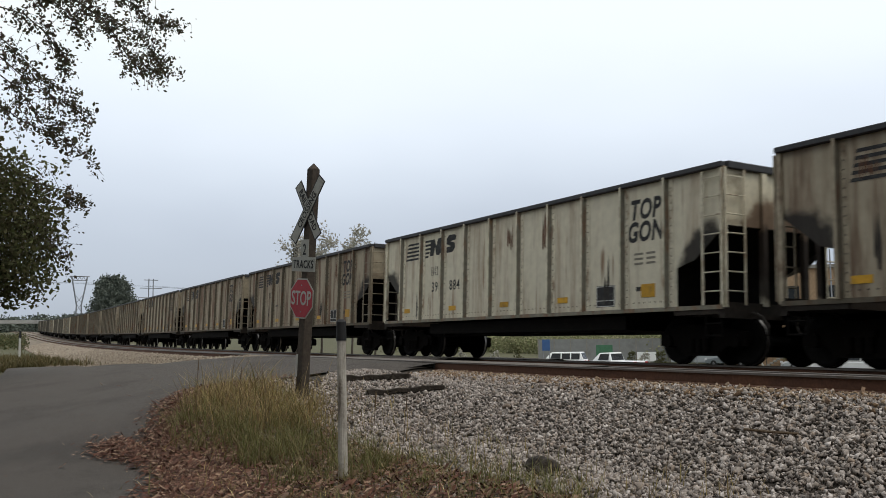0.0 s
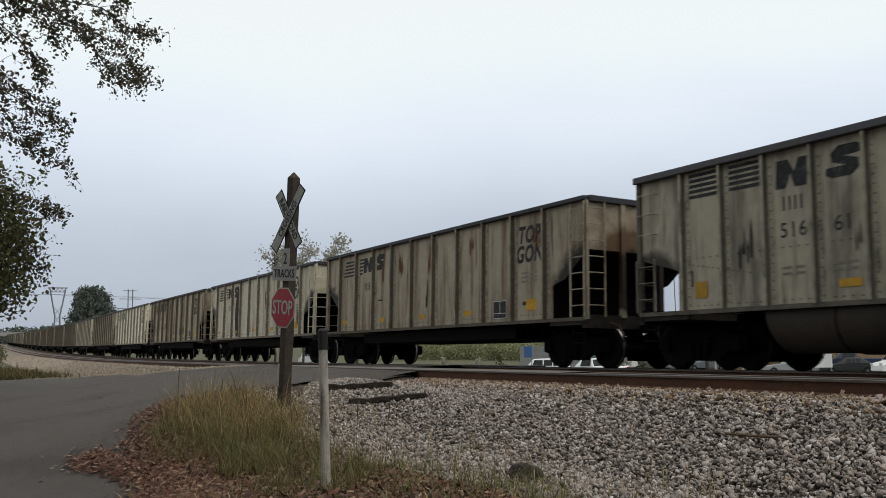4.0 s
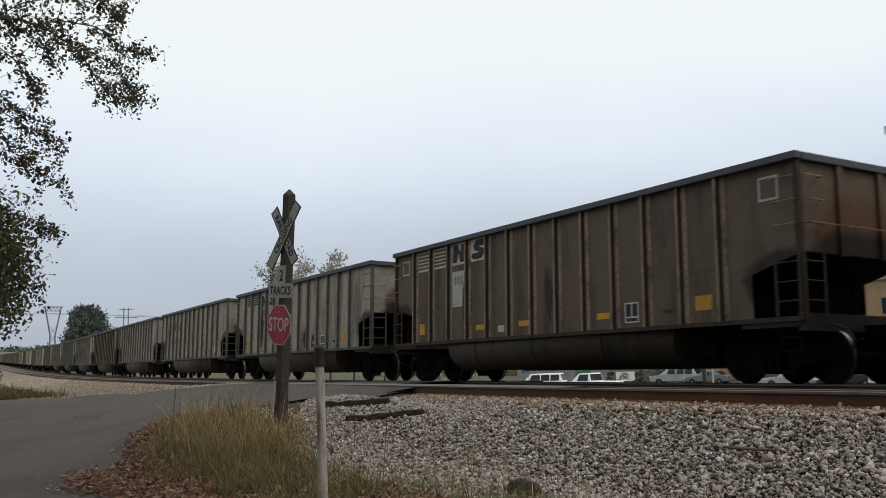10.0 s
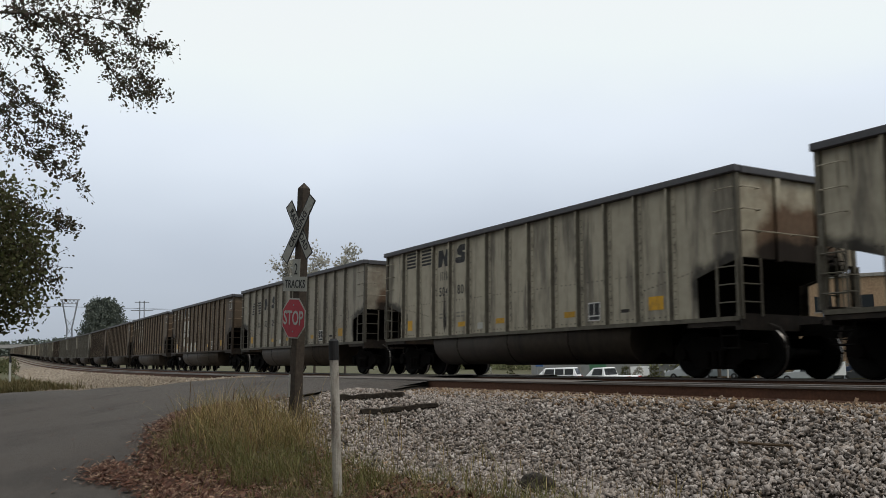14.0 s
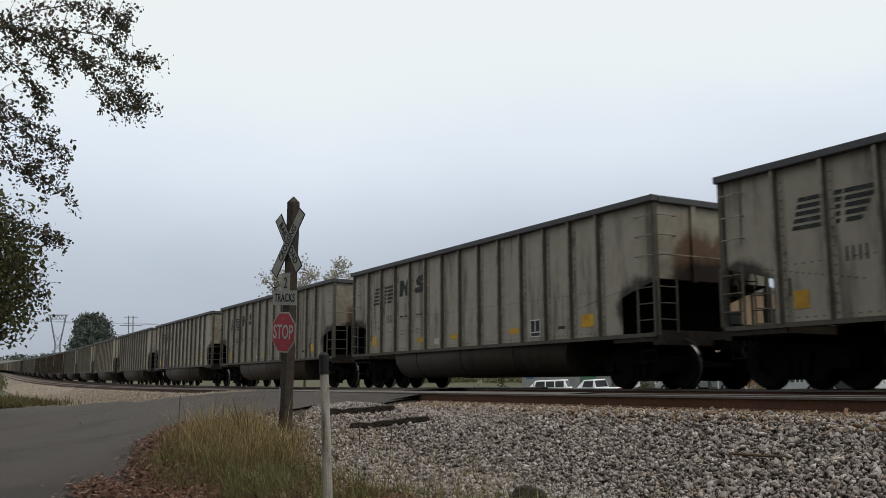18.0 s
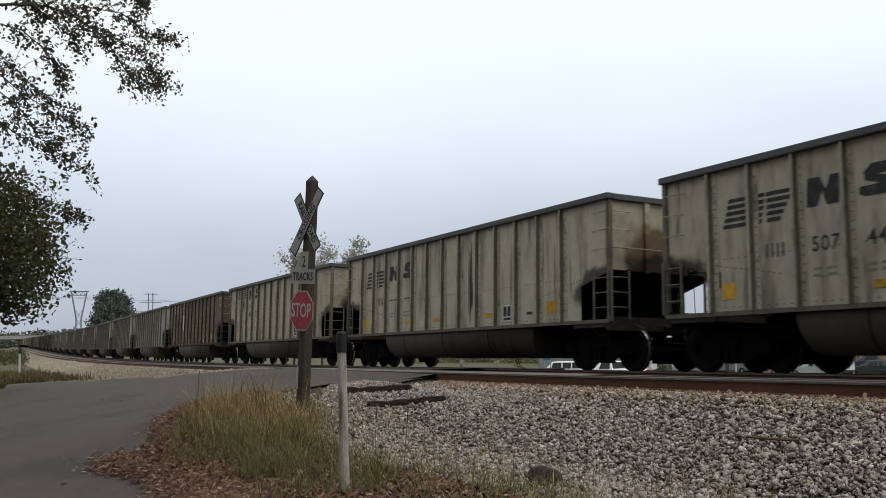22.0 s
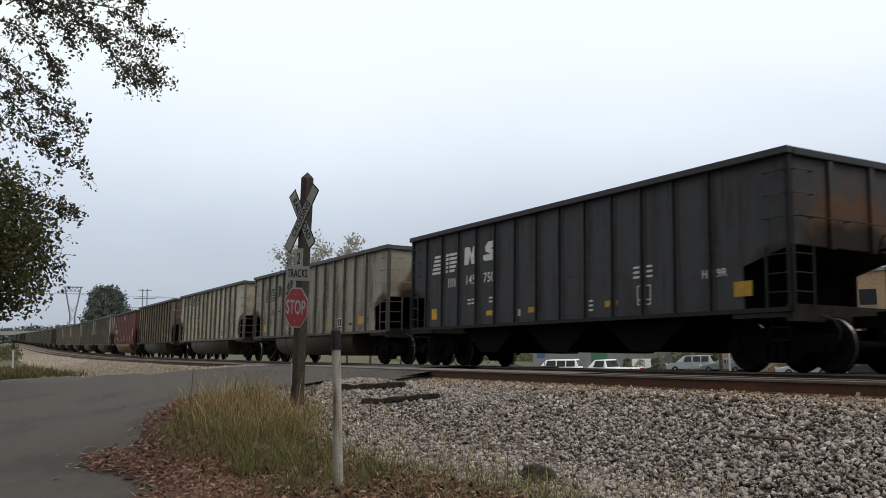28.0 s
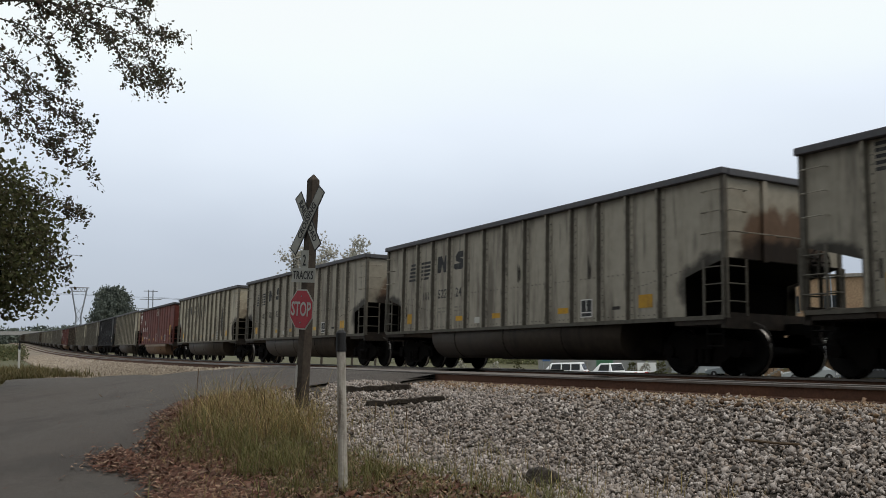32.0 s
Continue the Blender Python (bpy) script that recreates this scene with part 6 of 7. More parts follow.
def build_yard():
    rng = np.random.default_rng(2)
    vehicle("suv", "car_white", -64.2, 47.6, 40, "white sport utility car parked behind the tracks")
    vehicle("pickup", "car_white", -57.8, 48.2, 15, "white pickup truck parked behind the tracks")
    vehicle("minivan", "car_silver", -68.0, 67.8, 30, "silver-grey minivan parked by the fence")
    vehicle("sedan", "car_grey", -64.0, 68.3, 20, "dark grey sedan parked near the pole")
    vehicle("sedan", "car_silver", -53.0, 66.1, 45, "silver sedan parked before the stair")
    vehicle("pickup", "car_navy", -52.4, 73.7, 35, "dark blue pickup truck parked by the building")
    vehicle("van", "car_white", -43.6, 68.9, 60, "white van parked near the building")
    vehicle("sedan", "car_white", -46.3, 71.8, 70, "white sedan parked near the building")
    vehicle("sedan", "car_dark", -48.8, 68.3, 40, "dark sedan parked behind the white board")
    VAN.append(vehicle("van", "car_white", -35.0, 35.7, 8, "white passenger van with dark windows driving along the back road", panes=2))
    pole(-54.95, 58.1, 9.0, 0.16, M["post_wood"], "grey wooden utility pole in the car park")
    pole(-49.0, 52.7, 6.5, 0.07, M["white_paint"], "thin white lamp pole in the car park", "lamp_pole")
    pole(-57.6, 57.4, 7.5, 0.05, M["galvanised"], "thin steel pole by the fence", "lamp_pole")
    pole(-44.2, 57.9, 7.0, 0.06, M["galvanised"], "thin steel pole before the building", "lamp_pole")
    g = tagged(new("guy_guard"), "slanting white guy wire guard of the utility pole", "guy guard")
    bm = bmesh.new()
    tube(bm, (-51.2, 58.8, ground_z(-51.2, 58.8) - 0.2), (-52.6, 57.6, 1.6), 0.07, 8)
    part("tube", bm, M["white_paint"], g)
    sign_board(-42.0, 56.0, 1.15, -1.45, -0.5, 38, M["car_white"], "plain white board sign on legs in the car park", "board_sign")
    sign_board(-56.8, 40.9, 0.62, -0.35, 0.5, 35, M["blue_sign"], "small blue sign on a post behind the tracks", "board_sign")
    sign_board(-63.4, 56.9, 1.7, -1.6, -0.75, 40, M["car_white"], "white box sign beside the fence", "board_sign")
    sign_board(-69.5, 57.0, 1.6, -2.2, -0.1, 45, M["green_box"], "green panel standing at the yard fence", "yard_panel")
    building()
    panel_fence()
    rng = np.random.default_rng(14)
    for i, (x, y) in enumerate(((-61.5, 53.5), (-60.6, 54.2), (-59.8, 55.3), (-72.0, 46.0), (-70.5, 47.5), (-75.0, 44.0))):
        shrub(x, y, 0.55, 1.5 + 0.3 * rng.random(), 40, 0.07, M["pale_leaves"] if i % 2 else M["leaves"], "low leafy shrub at the edge of the car park", seed=30 + i, stems=3)
    bm = bmesh.new()
    quad = [(-120, 34), (40, 26), (40, 33.5), (-120, 41.5)]
    bm.faces.new([bm.verts.new((x, y, 0)) for x, y in quad])
    for v in range(-118, 40, 4):
        bmesh.ops.bisect_plane(bm, geom=bm.verts[:] + bm.edges[:] + bm.faces[:], plane_co=(v, 0, 0), plane_no=(1, 0, 0))
    for v in (28, 30, 32, 34, 36, 38, 40):
        bmesh.ops.bisect_plane(bm, geom=bm.verts[:] + bm.edges[:] + bm.faces[:], plane_co=(0, v, 0), plane_no=(0, 1, 0))
    for v in bm.verts:
        v.co.z = ground_z(v.co.x, v.co.y) + 0.03
    tagged(part("back_road", bm, M["asphalt"]), "grey asphalt road behind the tracks", "road", kind="structure")


build_yard()


# ---- falling leaves ----
M["leaf_yellow"] = mat("yellow_leaf", (0.20, 0.17, 0.03), 0.6, grain=0.3, grain_scale=60, stain=(0.09, 0.07, 0.02), stain_scale=20)
LEAVES = []


def falling_leaf(size):
    leaf = tagged(new("falling_leaf"), "yellow-green leaf dropping from the tree", "leaf", "falling leaves")
    bm = bmesh.new()
    vs = [bm.verts.new((size * x, size * y, size * z)) for x, y, z in OVAL]
    for f in OVAL_FACES:
        bm.faces.new([vs[i] for i in f])
    bmesh.ops.solidify(bm, geom=bm.faces[:], thickness=0.0006)
    part("blade", bm, M["leaf_yellow"], leaf)
    bm = bmesh.new()
    tube(bm, (0, -size, 0), (0.1 * size, -1.25 * size, 0.1 * size), 0.0008, 4)
    part("stem", bm, M["stalk"], leaf)
    LEAVES.append(leaf)


falling_leaf(0.037)
falling_leaf(0.018)


def loose_motions():
    # the van drives left along the back road, 14 m in 0.8 s of the first seconds
    v = VAN[0]
    rows = []
    for t in (0.0, 0.6, 1.4, 2.4, 5.0, 10.0, 32.0):
        x = -37.4 - 18.0 * (t - 0.6) if t < 10 else -206.6 - 12.0 * (t - 10)
        y = 37.2 - 0.05 * (x + 34.98)
        rows.append((t, pose(x, y, ground_z(x, y) + 0.03, 0, 0, -3)))
    walk(v, rows)
    a, b = LEAVES
    walk(a, [(0.0, pose(-0.7, 0.55, 7.0, 90, 150, 60)), (4.0, pose(-0.9, 0.70, 3.0, 90, 200, 60)), (4.3, pose(-0.97, 0.70, 1.75, 90, 190, 60)), (4.5, pose(-0.99, 0.65, 0.96, 90, 180, 60)),
             (4.6, pose(-1.17, 0.57, 0.55, 80, 105, 68)), (4.7, pose(-1.3, 0.45, 0.15, 60, 60, 80)), (5.0, pose(-1.5, 0.3, -0.9, 5, 20, 110)), (32.0, pose(-1.5, 0.3, -0.9, 5, 20, 110))])
    walk(b, [(0.0, pose(-1.1, 0.2, 9.0, 20, 0, 0)), (22.0, pose(-1.2, 0.25, 3.2, 20, 40, 0)), (22.6, pose(-1.34, 0.3, 1.3, 10, 20, 20)), (22.8, pose(-1.38, 0.395, 1.005, 15, 10, 40)),
             (22.9, pose(-1.385, 0.50, 0.85, 5, 15, 60)), (23.0, pose(-1.375, 0.59, 0.695, 60, 30, 90)), (23.2, pose(-1.37, 0.8, 0.2, 80, 60, 120)), (23.7, pose(-1.4, 0.9, -0.88, 5, 0, 150)),
             (32.0, pose(-1.4, 0.9, -0.88, 5, 0, 150))])


# ---- lettering and patches on the cars ----
M["amber"] = mat("yellow_reflector", (0.50, 0.27, 0.015), 0.5, grain=0.15, grain_scale=10, stain=(0.26, 0.15, 0.03), stain_scale=6, stain_amount=0.7, spread=0.2)
M["patch_white"] = mat("white_paint_patch", (0.44, 0.43, 0.39), 0.75, grain=0.1, grain_scale=6, stain=(0.3, 0.28, 0.24), stain_scale=4, spread=0.1)
M["soot"] = mat("black_drip", (0.036, 0.031, 0.027), 0.8, grain=0.3, grain_scale=8, stain=(0.03, 0.027, 0.024), stain_scale=3)
M["rust_blob"] = mat("bare_rust", (0.125, 0.055, 0.03), 0.9, grain=0.25, grain_scale=12, stain=(0.10, 0.035, 0.02), stain_scale=8)
SIDE = -1.5455


def slab(polys, material, name, depth=0.003):
    """Flat shapes in (along, up), laid on the near side."""
    bm = bmesh.new()
    for p in polys:
        prism(bm, p, 0, -depth)
    return mesh_of(bm, name, material)


def lay(car, name, me, x=0.0, z=0.0, out=0.0, label=""):
    ob = part(name, me, None, car, label)
    ob.location = (x, SIDE - out, z)
    return ob


def rect(x0, x1, z0, z1, skew=0.0):
    return [(x0, z0), (x1, z0), (x1 + skew, z1), (x0 + skew, z1)]


BLOCK_A = [(-0.33, -0.24), (-0.12, -0.24), (-0.02, 0.0), (0.06, -0.24), (0.29, -0.24), (0.36, 0.24), (0.14, 0.24), (0.06, 0.02), (-0.06, 0.24), (-0.30, 0.24)]
BLOCK_B = [(-0.32, -0.2), (-0.2, -0.25), (0.14, -0.25), (0.28, -0.14), (0.28, 0.0), (0.02, 0.07), (0.33, 0.09), (0.36, 0.2), (0.24, 0.25), (-0.08, 0.25), (-0.22, 0.13), (-0.20, 0.0), (0.05, -0.08), (-0.3, -0.09)]


def logo(car, style, ink):
    if style == "horse":
        bars = [rect(-5.74 + 0.035 * k, -5.15, 2.60 + 0.115 * k, 2.67 + 0.115 * k, 0.015) for k in range(5)]
        bars += [rect(-4.94, -4.85 + 0.02 * k, 2.60 + 0.115 * k, 2.67 + 0.115 * k, 0.02) for k in range(5)]
        bars += [rect(-4.74, -4.45 + 0.075 * k, 2.60 + 0.115 * k, 2.67 + 0.115 * k, 0.02) for k in range(5)]
        at = ((-3.57, 2.97), (-2.6, 3.0))
    elif style == "stripes":
        bars = [rect(a, a + 0.72, 3.18 + 0.1 * k, 3.24 + 0.1 * k) for a in (-5.9, -4.94) for k in range(5)]
        at = ((-3.57, 3.28), (-2.6, 3.31))
    else:
        bars = [rect(-5.9 + 0.03 * k, -4.42 + 0.06 * k, 2.92 + 0.115 * k, 2.98 + 0.115 * k, 0.02) for k in range(5)]
        at = ((-3.98, 3.2), (-3.1, 3.22))
        lay(car, "logo_block", shared(("stake block", ink), lambda: slab([rect(-0.028, 0.028, -0.22, 0.22)], M[ink], "logo_block")), -3.48, 3.2, 0.108)
    lay(car, "logo_stripes", shared(("bars", style, ink), lambda: slab(bars, M[ink], "logo_stripes")))
    for i, (x, z) in enumerate(at):
        lay(car, "logo_block", shared(("block", i, ink), lambda: slab([BLOCK_B if i else BLOCK_A], M[ink], "logo_block")), x, z)


def number(car, text, cut, x1, x2, z, ink, size=0.36):
    """The car's number, broken by a stake as it is painted."""
    for words, x in ((text[:cut], x1), (text[cut:], x2)):
        if words:
            me = shared(("digits", words, ink, size), lambda: WRITING[words, ink, size])
            ob = part("lettering", me, None, car)
            ob.matrix_basis = face(pose(x, SIDE - 0.001, z))


def mark_bars(car, x, z, ink, h=0.24):
    """The owner's mark as two plain bars."""
    lay(car, "owner_mark", shared(("mark", ink, h), lambda: slab([rect(a, a + 0.035, -h / 2, h / 2) for a in (-0.19, -0.075, 0.04, 0.155)], M[ink], "owner_mark")), x, z)


def small_print(car, x, z, ink, rows=2, w=0.34):
    lay(car, "small_print", shared(("print", ink, rows, w), lambda: slab([rect(-w / 2 + o, -w / 2 + o + w * 0.38, -0.1 * k, 0.045 - 0.1 * k) for k in range(rows) for o in (0, w * 0.52)], M[ink], "small_print")), x, z)


def reflectors(car, xs, big, out=0.004):
    for i, x in enumerate(xs):
        if i in big:
            w, h = (0.42, 0.27) if i else (0.3, 0.3)
        else:
            w, h = 0.40, 0.13
        lay(car, "reflector", shared(("amber", w, h), lambda: slab([rect(-w / 2, w / 2, -h / 2, h / 2)], M["amber"], "reflector")), x, 1.38 if i not in big else 1.46, out)


M["faded_ink"] = mat("faded_lettering", (0.20, 0.185, 0.15), 0.8, grain=0.2, grain_scale=10)


def data_box(car, x, z=1.45):
    """A stencilled frame with two dark fields."""
    lay(car, "stencil_field", shared("field", lambda: slab([rect(-0.2, 0.2, -0.2, 0.2)], M["ink"], "stencil_field", 0.002)), x, z)
    lines = [rect(-0.2, 0.2, -0.2, -0.178), rect(-0.2, 0.2, 0.178, 0.2), rect(-0.2, -0.178, -0.178, 0.178), rect(0.178, 0.2, -0.178, 0.178), rect(-0.012, 0.012, -0.08, 0.178), rect(-0.178, 0.178, -0.105, -0.08)]
    lay(car, "stencil_frame", shared("frame", lambda: slab(lines, M["chalk"], "stencil_frame", 0.002)), x, z, 0.003)


def tag(car, x, z=1.3, w=0.26, h=0.16, material="patch_white", name="label_plate"):
    lay(car, name, shared((name, w, h, material), lambda: slab([rect(-w / 2, w / 2, -h / 2, h / 2)], M[material], name)), x, z)


def drip(car, x, top, w, h, seed, material="soot"):
    """Runs of dirt: thin slivers, pointed above and ragged below."""
    r = random.Random(seed)
    n = max(2, int(w / 0.055))
    slivers = []
    for i in range(n):
        c = -w / 2 + w * (i + 0.5) / n + r.uniform(-0.02, 0.02)
        bw = r.uniform(0.012, 0.04)
        t = -h * r.uniform(0.0, 0.55)
        m = t - (h + t) * r.uniform(0.3, 0.6)
        b = -h * r.uniform(0.7, 1.0)
        if b < t - 0.1:
            slivers.append([(c, t), (c - bw * 0.6, (t + m) / 2), (c - bw, m), (c - bw * 0.8, b), (c + bw * 0.5, b - 0.05), (c + bw, m), (c + bw * 0.5, (t + m) / 2)])
    if slivers:
        lay(car, "dirt_run", slab(slivers, M[material], "dirt_run", 0.002), x, top, 0.006)["kind"] = "stuff"


def blob(car, x, z, w, h, seed, material="rust_blob"):
    r = random.Random(seed)
    n = 36
    ring = []
    o = r.uniform(0, 50)
    for i in range(n):
        a = 2 * math.pi * i / n
        k = 0.92 + 0.3 * noise.noise(Vector((1.3 * math.cos(a) + o, 1.3 * math.sin(a), 0))) + 0.16 * noise.noise(Vector((5 * math.cos(a) + o, 5 * math.sin(a), 4)))
        ring.append((w / 2 * k * math.cos(a), h / 2 * k * math.sin(a)))
    lay(car, "rust_patch", slab([ring], M[material], "rust_patch", 0.002), x, z, 0.0045)


# runs of black dirt that single cars show: along, top, foot, width
RUNS = {-5: ((-1.1, 3.3, 2.4, 0.14), (-0.65, 3.3, 2.0, 0.14), (0.6, 3.4, 1.85, 0.12), (1.1, 3.2, 1.6, 0.12)), -6: ((3.61, 3.4, 1.45, 0.24), (4.7, 3.55, 1.25, 0.28), (5.12, 3.4, 2.4, 0.18), (5.5, 3.3, 2.25, 0.2)), -7: ((1.47, 2.6, 1.3, 0.16),), -8: ((0.52, 3.6, 1.1, 0.16),),
        -10: ((-3.8, 3.5, 1.15, 0.4), (1.35, 2.1, 1.12, 0.45), (2.11, 1.8, 1.15, 0.25)), -11: ((-3.17, 3.0, 1.5, 0.4), (0.38, 2.66, 1.34, 0.25), (1.75, 2.5, 1.6, 0.2)), -15: ((0.4, 3.62, 1.4, 0.17), (1.2, 2.25, 1.2, 0.24), (1.6, 2.2, 1.2, 0.2)), -23: ((-5.22, 3.3, 1.35, 0.2), (-4.61, 3.3, 1.25, 0.26), (-3.26, 2.8, 1.25, 0.3), (-2.51, 2.7, 1.4, 0.26)),
        -24: ((-3.93, 3.4, 1.2, 0.5), (-0.8, 2.1, 1.2, 0.26)), -26: ((1.31, 3.5, 1.15, 0.2),), -27: ((1.89, 2.6, 1.2, 0.3),), -28: ((0.19, 3.54, 1.15, 0.28), (1.08, 2.7, 1.12, 0.62)),
        -29: ((1.13, 2.2, 1.15, 0.28), (1.57, 1.9, 1.12, 0.2)), -37: ((-1.95, 3.5, 2.4, 0.3), (-0.95, 3.45, 2.3, 0.2), (-0.15, 3.4, 2.4, 0.18), (0.8, 3.0, 1.1, 0.15), (4.05, 3.3, 1.3, 0.5)), -39: ((0.42, 2.6, 2.1, 0.1), (3.23, 2.6, 2.0, 0.1))}
WORDS = {"top": "pale coal car with rust streaks and two-line lettering", "stripes": "grey coal car with black stripes across two panels", "horse": "grey coal car with a black striped emblem",
         "patched": "brown coal car with white lettering patches", "red": "oxide-red coal car with a white emblem and number", "hopper": "black hopper car with a white striped emblem"}


def dress(n):
    car = CARS[n]
    style, text = MARKS[n]
    car["label"] = WORDS[style]
    if style == "top":
        logo(car, "top", "ink")
        mark_bars(car, -4.0, 2.5, "ink", 0.26)
        if text:
            number(car, text, 2, -3.98, -2.8, 2.02, "ink", 0.40)
        else:
            small_print(car, -3.2, 1.98, "ink", 1, 0.9)
        for words, z in (("TOP", 3.12), ("GON", 2.66)):
            me = shared(("words", words), lambda: WRITING[words])
            part("lettering", me, None, car).matrix_basis = face(pose(5.1, SIDE - 0.001, z))
        reflectors(car, [-5.75, -2.9, -0.2, 2.3, 5.2], (4,))
        lay(car, "stencil_field", shared("wide", lambda: slab([rect(-0.31, 0.31, -0.23, 0.23)], M["ink"], "stencil_field", 0.002)), 3.85, 1.4)
        lay(car, "stencil_frame", shared("wide_frame", lambda: slab([rect(-0.3, 0.3, -0.22, -0.205), rect(-0.3, 0.3, 0.205, 0.22), rect(-0.3, 0.3, -0.1, -0.085), rect(-0.3, -0.285, -0.205, 0.205), rect(0.285, 0.3, -0.205, 0.205), rect(-0.008, 0.008, -0.085, 0.205)], M["chalk"], "stencil_frame", 0.002)), 3.85, 1.4, 0.003)
        small_print(car, 5.14, 2.2, "faded_ink", 3, 0.7)
        tag(car, 4.95, 1.5, 0.22, 0.09, "ink", "bracket")
        for i, x in enumerate((-5.3, -4.0, -2.6, -1.3, 0.1, 1.4, 2.7, 4.1, 5.4)):
            r = random.Random(n * 31 + i)
            if r.random() < 0.35:
                drip(car, x + r.uniform(-0.35, 0.35), r.uniform(3.4, 3.7), r.uniform(0.12, 0.4), r.uniform(0.5, 1.3), n * 7 + i, "rust_blob")
            if r.random() < 0.22:
                drip(car, x + r.uniform(-0.3, 0.3), r.uniform(2.0, 2.6), r.uniform(0.1, 0.3), r.uniform(0.6, 1.2), n * 9 + i)
        if n == -2:
            for x, z, w, h in ((-2.72, 2.35, 0.62, 2.5), (-2.66, 1.5, 0.8, 0.9), (-0.7, 2.5, 0.08, 0.8)):
                blob(car, x, z, w, h, int(x * 30), "soot")
            drip(car, -2.7, 3.6, 0.8, 2.4, 77)
        if n == -1:
            for x, z, w, h in ((1.45, 1.55, 0.6, 0.8), (1.55, 2.0, 0.34, 0.6), (2.22, 1.55, 0.16, 0.7)):
                blob(car, x, z, w, h, int(x * 30), "soot")
        if n == 0:
            for x, z, w, h in ((-5.4, 1.9, 0.5, 0.36), (-2.55, 1.98, 0.6, 0.42), (-1.5, 2.05, 0.18, 0.3), (2.75, 2.35, 0.85, 0.6)):
                blob(car, x, z, w, h, int(x * 10))
        return
    if style == "hopper":
        logo(car, "horse", "chalk")
        mark_bars(car, -4.58, 2.3, "chalk")
        number(car, text, 3, -3.57, -2.63, 2.3, "chalk")
        part("lettering", WRITING["HP29R"], None, car).matrix_basis = face(pose(5.2, SIDE - 0.001, 1.78))
        small_print(car, -3.5, 1.75, "chalk", 2, 0.4)
        small_print(car, -2.4, 1.75, "chalk", 2, 0.4)
        small_print(car, 3.3, 2.05, "chalk", 3, 0.62)
        small_print(car, 1.5, 1.45, "chalk", 3, 0.4)
        reflectors(car, [-5.57, -2.53, -0.61, 2.28, 5.88], (0, 4))
        data_box(car, 3.3, 1.5)
        tag(car, -1.28, 1.33)
        return
    if style == "red":
        ring = [(0.36 * math.cos(a), 0.36 * math.sin(a)) for a in [math.pi * (0.02 + k / 12) for k in range(13)]] + [(0.23 * math.cos(a), 0.23 * math.sin(a)) for a in [math.pi * (1.02 - k / 12) for k in range(13)]]
        ring2 = [(0.6 * x, 0.6 * z) for x, z in ring]
        lay(car, "emblem_arc", shared("arc", lambda: slab([ring], M["chalk"], "emblem_arc")), -6.74, 3.0)
        lay(car, "emblem_arc", shared("arc2", lambda: slab([ring2], M["chalk"], "emblem_arc")), -6.69, 2.9)
        lay(car, "emblem_bars", shared("ebars", lambda: slab([rect(-0.5, 0.1, -0.09, 0.0), rect(-0.5, 0.0, -0.24, -0.15)], M["chalk"], "emblem_bars")), -6.69, 2.83)
        lay(car, "owner_mark", shared("cmark", lambda: slab([rect(-0.42 + 0.12 * k, -0.34 + 0.12 * k, -0.06, 0.06) for k in range(7)], M["patch_white"], "owner_mark")), -6.7, 3.5)
        mark_bars(car, -4.76, 2.68, "chalk", 0.36)
        for k in range(3):
            number(car, text[2 * k:2 * k + 2], 2, (-5.64, -4.72, -3.8)[k], 0, 2.14, "chalk", 0.46)
        small_print(car, -4.64, 1.55, "chalk", 2, 0.36)
        small_print(car, -3.6, 1.55, "chalk", 2, 0.44)
        reflectors(car, [-5.6, -2.55, -0.55, 2.7, 5.6], (0, 3))
        blob(car, 1.7, 1.75, 0.42, 1.1, 5, "soot")
        tag(car, -2.62, 1.62, 0.5, 0.3, "soot", "dirt_mark")
        tag(car, 0.58, 3.32, 0.78, 0.5, "patch_white", "paint_patch")
        lay(car, "small_print", shared("patch_print", lambda: slab([rect(-0.32, 0.32, 0.02, 0.14), rect(-0.32, 0.32, -0.1, -0.05), rect(-0.32, 0.2, -0.2, -0.15)], M["rust_blob"], "small_print")), 0.58, 3.34, 0.004)
        tag(car, 0.6, 1.5, 0.5, 0.55, "patch_white", "paint_patch")
        data_box(car, 4.0)
        tag(car, 5.72, 1.95, 0.42, 0.62, "amber", "safety_panel")
        small_print(car, 5.72, 2.1, "ink", 4, 0.3)
        small_print(car, 4.95, 1.95, "faded_ink", 1, 0.5)
        tube_edge = shared("ledge", lambda: mesh_of(ledge_bm(), "tub_ledge", M["patch_ledge"]))
        part("tub_ledge", tube_edge, None, car)
        return
    if style == "patched":
        ink = "ink"
        for a in (-5.94, -4.98):
            tag(car, a + 0.38, 3.38, 0.76, 0.56, "patch_white", "paint_patch")
        tag(car, -3.61, 3.40, 0.76, 0.6, "patch_white", "paint_patch")
        tag(car, -2.64, 3.40, 0.76, 0.6, "patch_white", "paint_patch")
        for i, (x, z) in enumerate(((-3.61, 2.45), (-2.64, 2.45))):
            if n not in (-31, -11) or i == 0:
                tag(car, x, z, 0.76, 0.95, "patch_white", "paint_patch")
        bars = [rect(a + 0.02, a + 0.74, 3.16 + 0.1 * k, 3.22 + 0.1 * k) for a in (-5.94, -4.98) for k in range(5)]
        lay(car, "logo_stripes", shared("pbars", lambda: slab(bars, M["brown"], "logo_stripes")), 0, 0, 0.004)
        for i, (x, z) in enumerate(((-3.59, 3.40), (-2.63, 3.40))):
            lay(car, "logo_block", shared(("block", i, "ink"), lambda: slab([BLOCK_B if i else BLOCK_A], M["ink"], "logo_block")), x, z, 0.004)
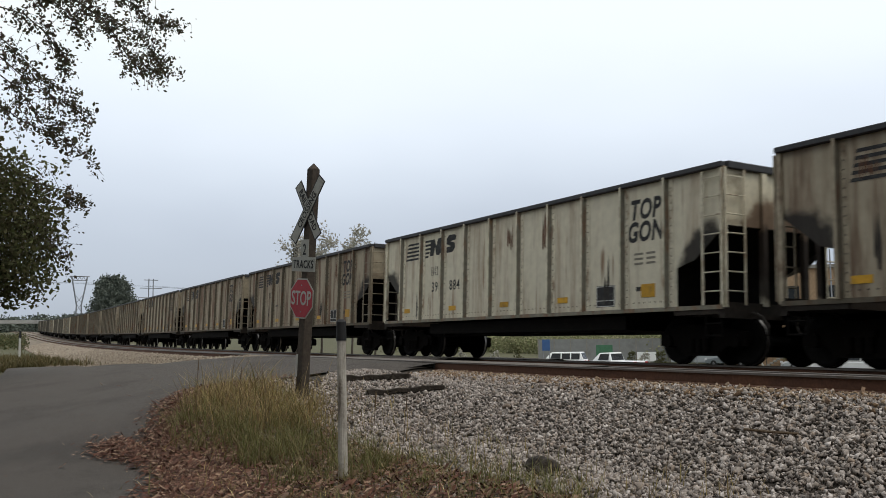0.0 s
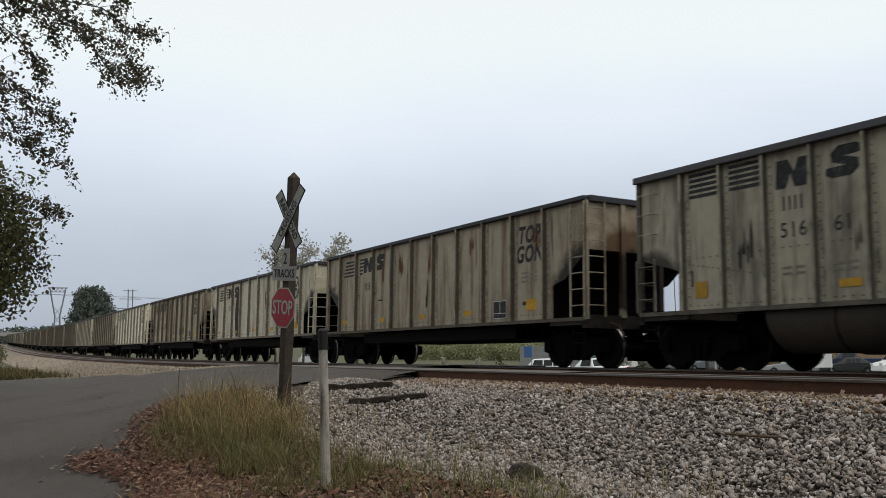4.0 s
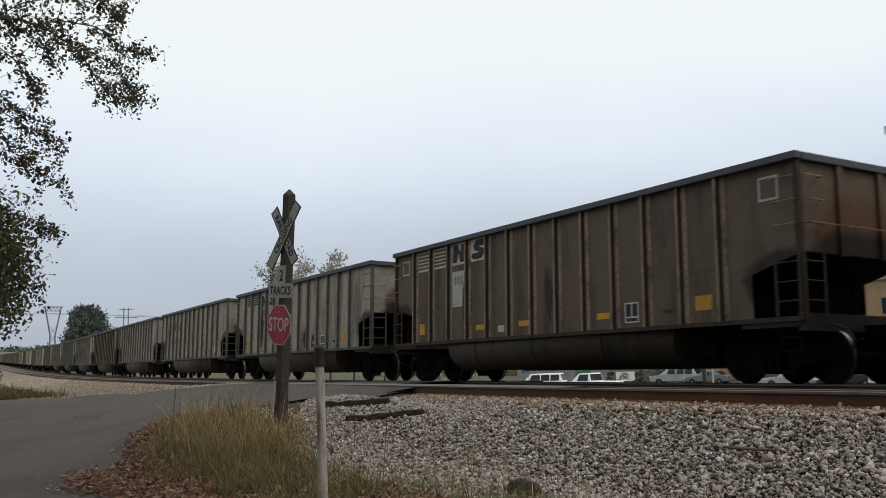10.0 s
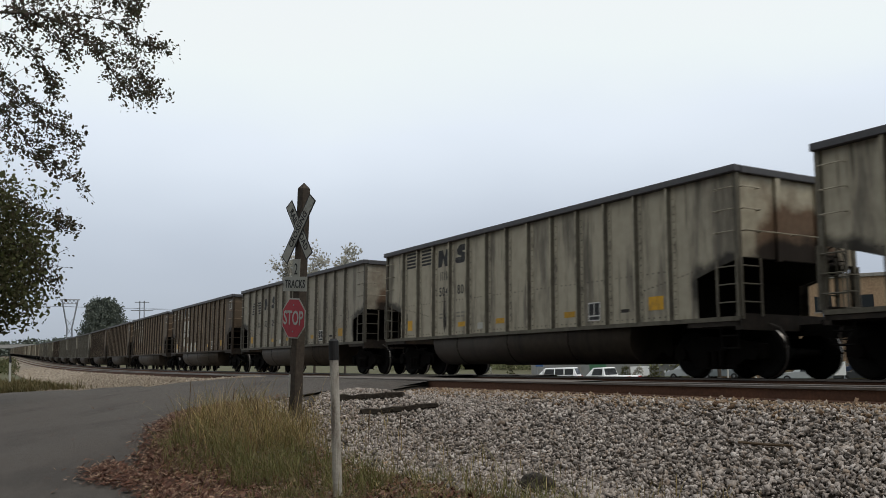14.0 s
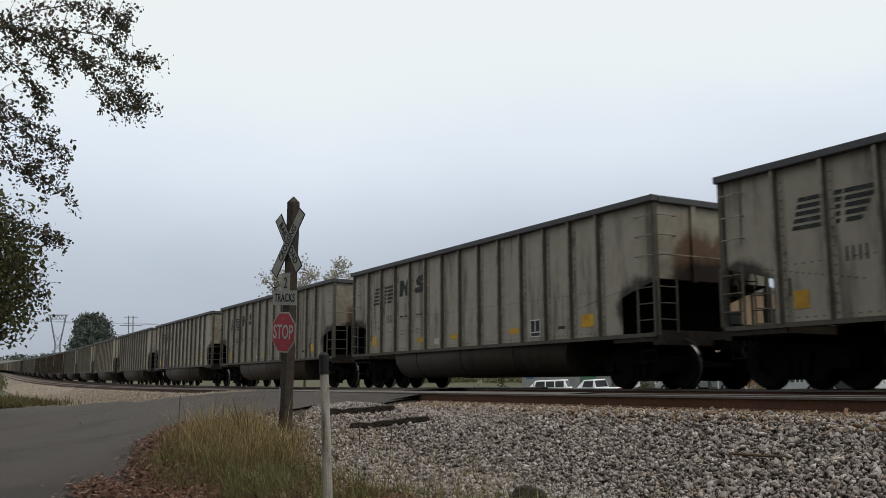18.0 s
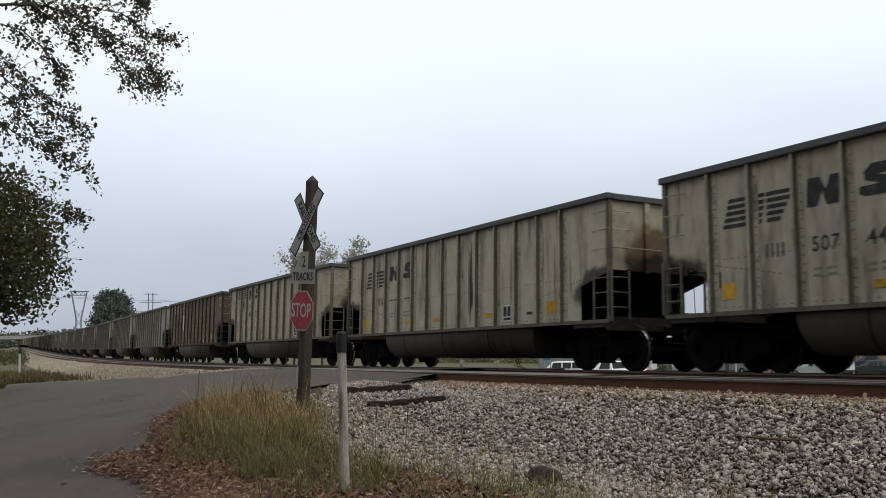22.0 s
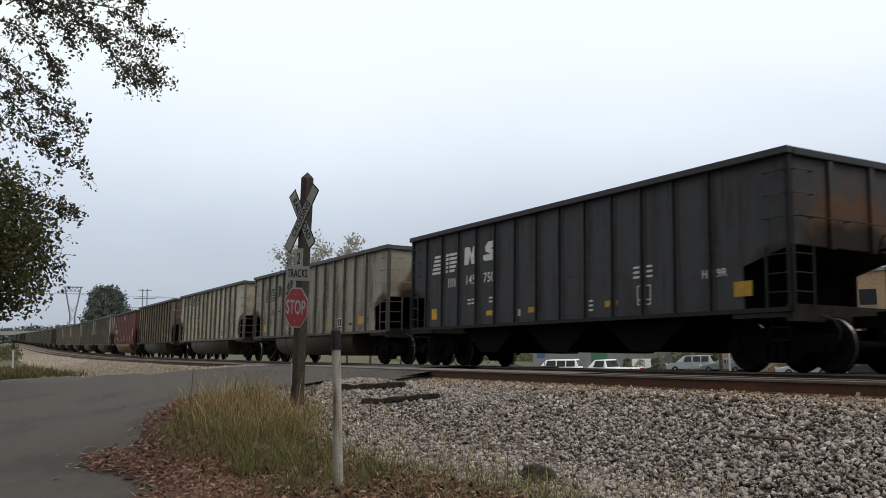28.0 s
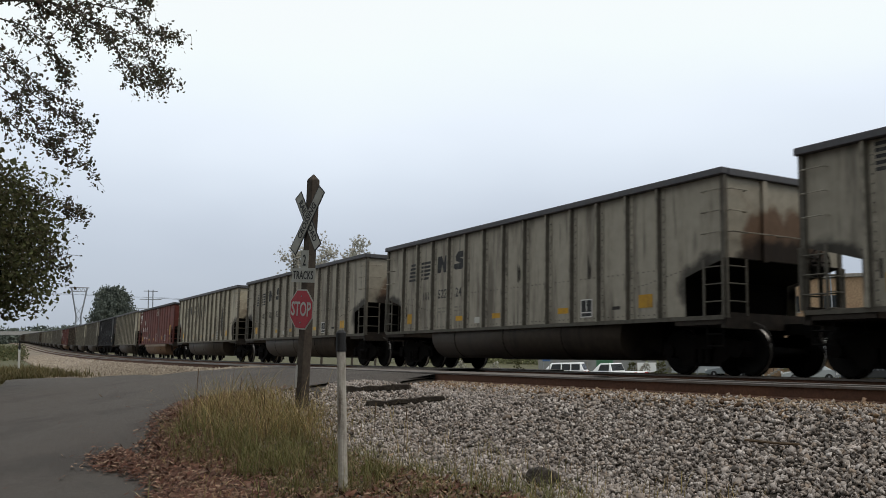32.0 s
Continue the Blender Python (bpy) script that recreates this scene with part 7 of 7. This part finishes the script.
        ob = lay(car, "owner_mark", shared(("mark", "ink", 0.24), lambda: slab([rect(-0.19, -0.03, -0.12, 0.12), rect(0.04, 0.20, -0.12, 0.12)], M["ink"], "owner_mark")), -3.61, 2.68, 0.004)
        if text:
            for words, x in ((text[:3], -3.59), (text[3:], -2.65)):
                me = shared(("digits", words, "ink", 0.36), lambda: WRITING[words, "ink", 0.36])
                part("lettering", me, None, car).matrix_basis = face(pose(x, SIDE - 0.006, 2.28))
        for x in (-6.62, 6.62):
            tag(car, x, 3.3, 0.42, 0.42, "patch_white", "square_border")
            lay(car, "dark_square", shared("dsq", lambda: slab([rect(-0.17, 0.17, -0.17, 0.17)], M["brown"], "dark_square")), x, 3.3, 0.004)
        if n == -14:
            for x in (-5.57, -2.61, -1.65, -0.69):
                tag(car, x, 1.36, 0.62, 0.5, "patch_white", "paint_patch")
            tag(car, -3.59, 1.66, 0.76, 0.42, "patch_white", "paint_patch")
        if n == -12:
            tag(car, -0.9, 1.62, 0.6, 0.55, "patch_white", "paint_patch")
    else:
        logo(car, style, "ink")
        if style == "horse":
            mark_bars(car, -4.58, 2.1, "ink")
            zn = 2.1
        else:
            mark_bars(car, -3.57, 2.78, "ink")
            zn = 2.32
        if text:
            number(car, text, 3, -3.57, -2.63, zn, "ink")
        else:
            small_print(car, -3.57, zn, "ink", 1, 0.6)
            small_print(car, -2.6, zn, "ink", 1, 0.4)
        small_print(car, -2.6, 1.68, "faded_ink", 2, 0.5)
        small_print(car, -3.57, 1.68, "faded_ink", 2, 0.5)
        tag(car, -5.85, 1.68, 0.05, 0.3, "soot", "dirt_mark")
        r = random.Random(n * 13)
        for i in range(12):
            x = -5.7 + 1.04 * i
            if n not in RUNS and r.random() < 0.16:
                drip(car, x + r.uniform(-0.2, 0.2), r.uniform(2.1, 3.4), r.uniform(0.08, 0.3), r.uniform(0.5, 1.6), n * 17 + i)
    for x, top, foot, w in RUNS.get(n, ()):
        drip(car, x, top + 0.15, w * 1.15, top - foot + 0.15, int(x * 50) + n)
        if w > 0.2:
            blob(car, x, foot + 0.42 * (top - foot), 0.55 * w, 0.8 * (top - foot), int(x * 70) + n, "soot")
    reflectors(car, [-5.63, -2.55, -0.63, 2.26, 5.07], (0, 4))
    data_box(car, 3.13, 1.4)
    tag(car, -1.6)
    tag(car, 4.14, 1.36, 0.26, 0.07, "soot", "bracket")


M["patch_ledge"] = mat("dusty_ledge", (0.24, 0.19, 0.14), 0.85, grain=0.25, grain_scale=5, stain=(0.1, 0.06, 0.04), stain_scale=3)


def ledge_bm():
    bm = bmesh.new()
    box(bm, -4.3, 4.3, -1.56, -1.44, 0.86, 1.03)
    return bevelled(bm, 0.01)


for car_no in sorted(MARKS, reverse=True):
    dress(car_no)


def motions():
    steps = [0.5 * k for k in range(65)]
    for n, car in CARS.items():
        walk(car, [(t, car_pose(car_s(n, t))) for t in steps])
    # the wheels roll at the train's speed; every wheelset of a kind turns alike
    lead = {}
    turn = math.degrees(SPEED / 0.472 / FPS)
    for car in CARS.values():
        for w in car.children_recursive:
            if w.name.split(".")[0] != "wheelset":
                continue
            side = 1 if w.location.x > 0 else -1
            if side not in lead:
                walk(w, [(k / FPS, pose(side * 0.89, 0, 0.472, 0, -(k * turn) % 360, 0)) for k in range(int(32 * FPS) + 1)])
                lead[side] = w
            else:
                w.rotation_mode = "QUATERNION"
                keys = w.animation_data_create()
                keys.action = lead[side].animation_data.action
                keys.action_slot = lead[side].animation_data.action_slot
    loose_motions()


motions()
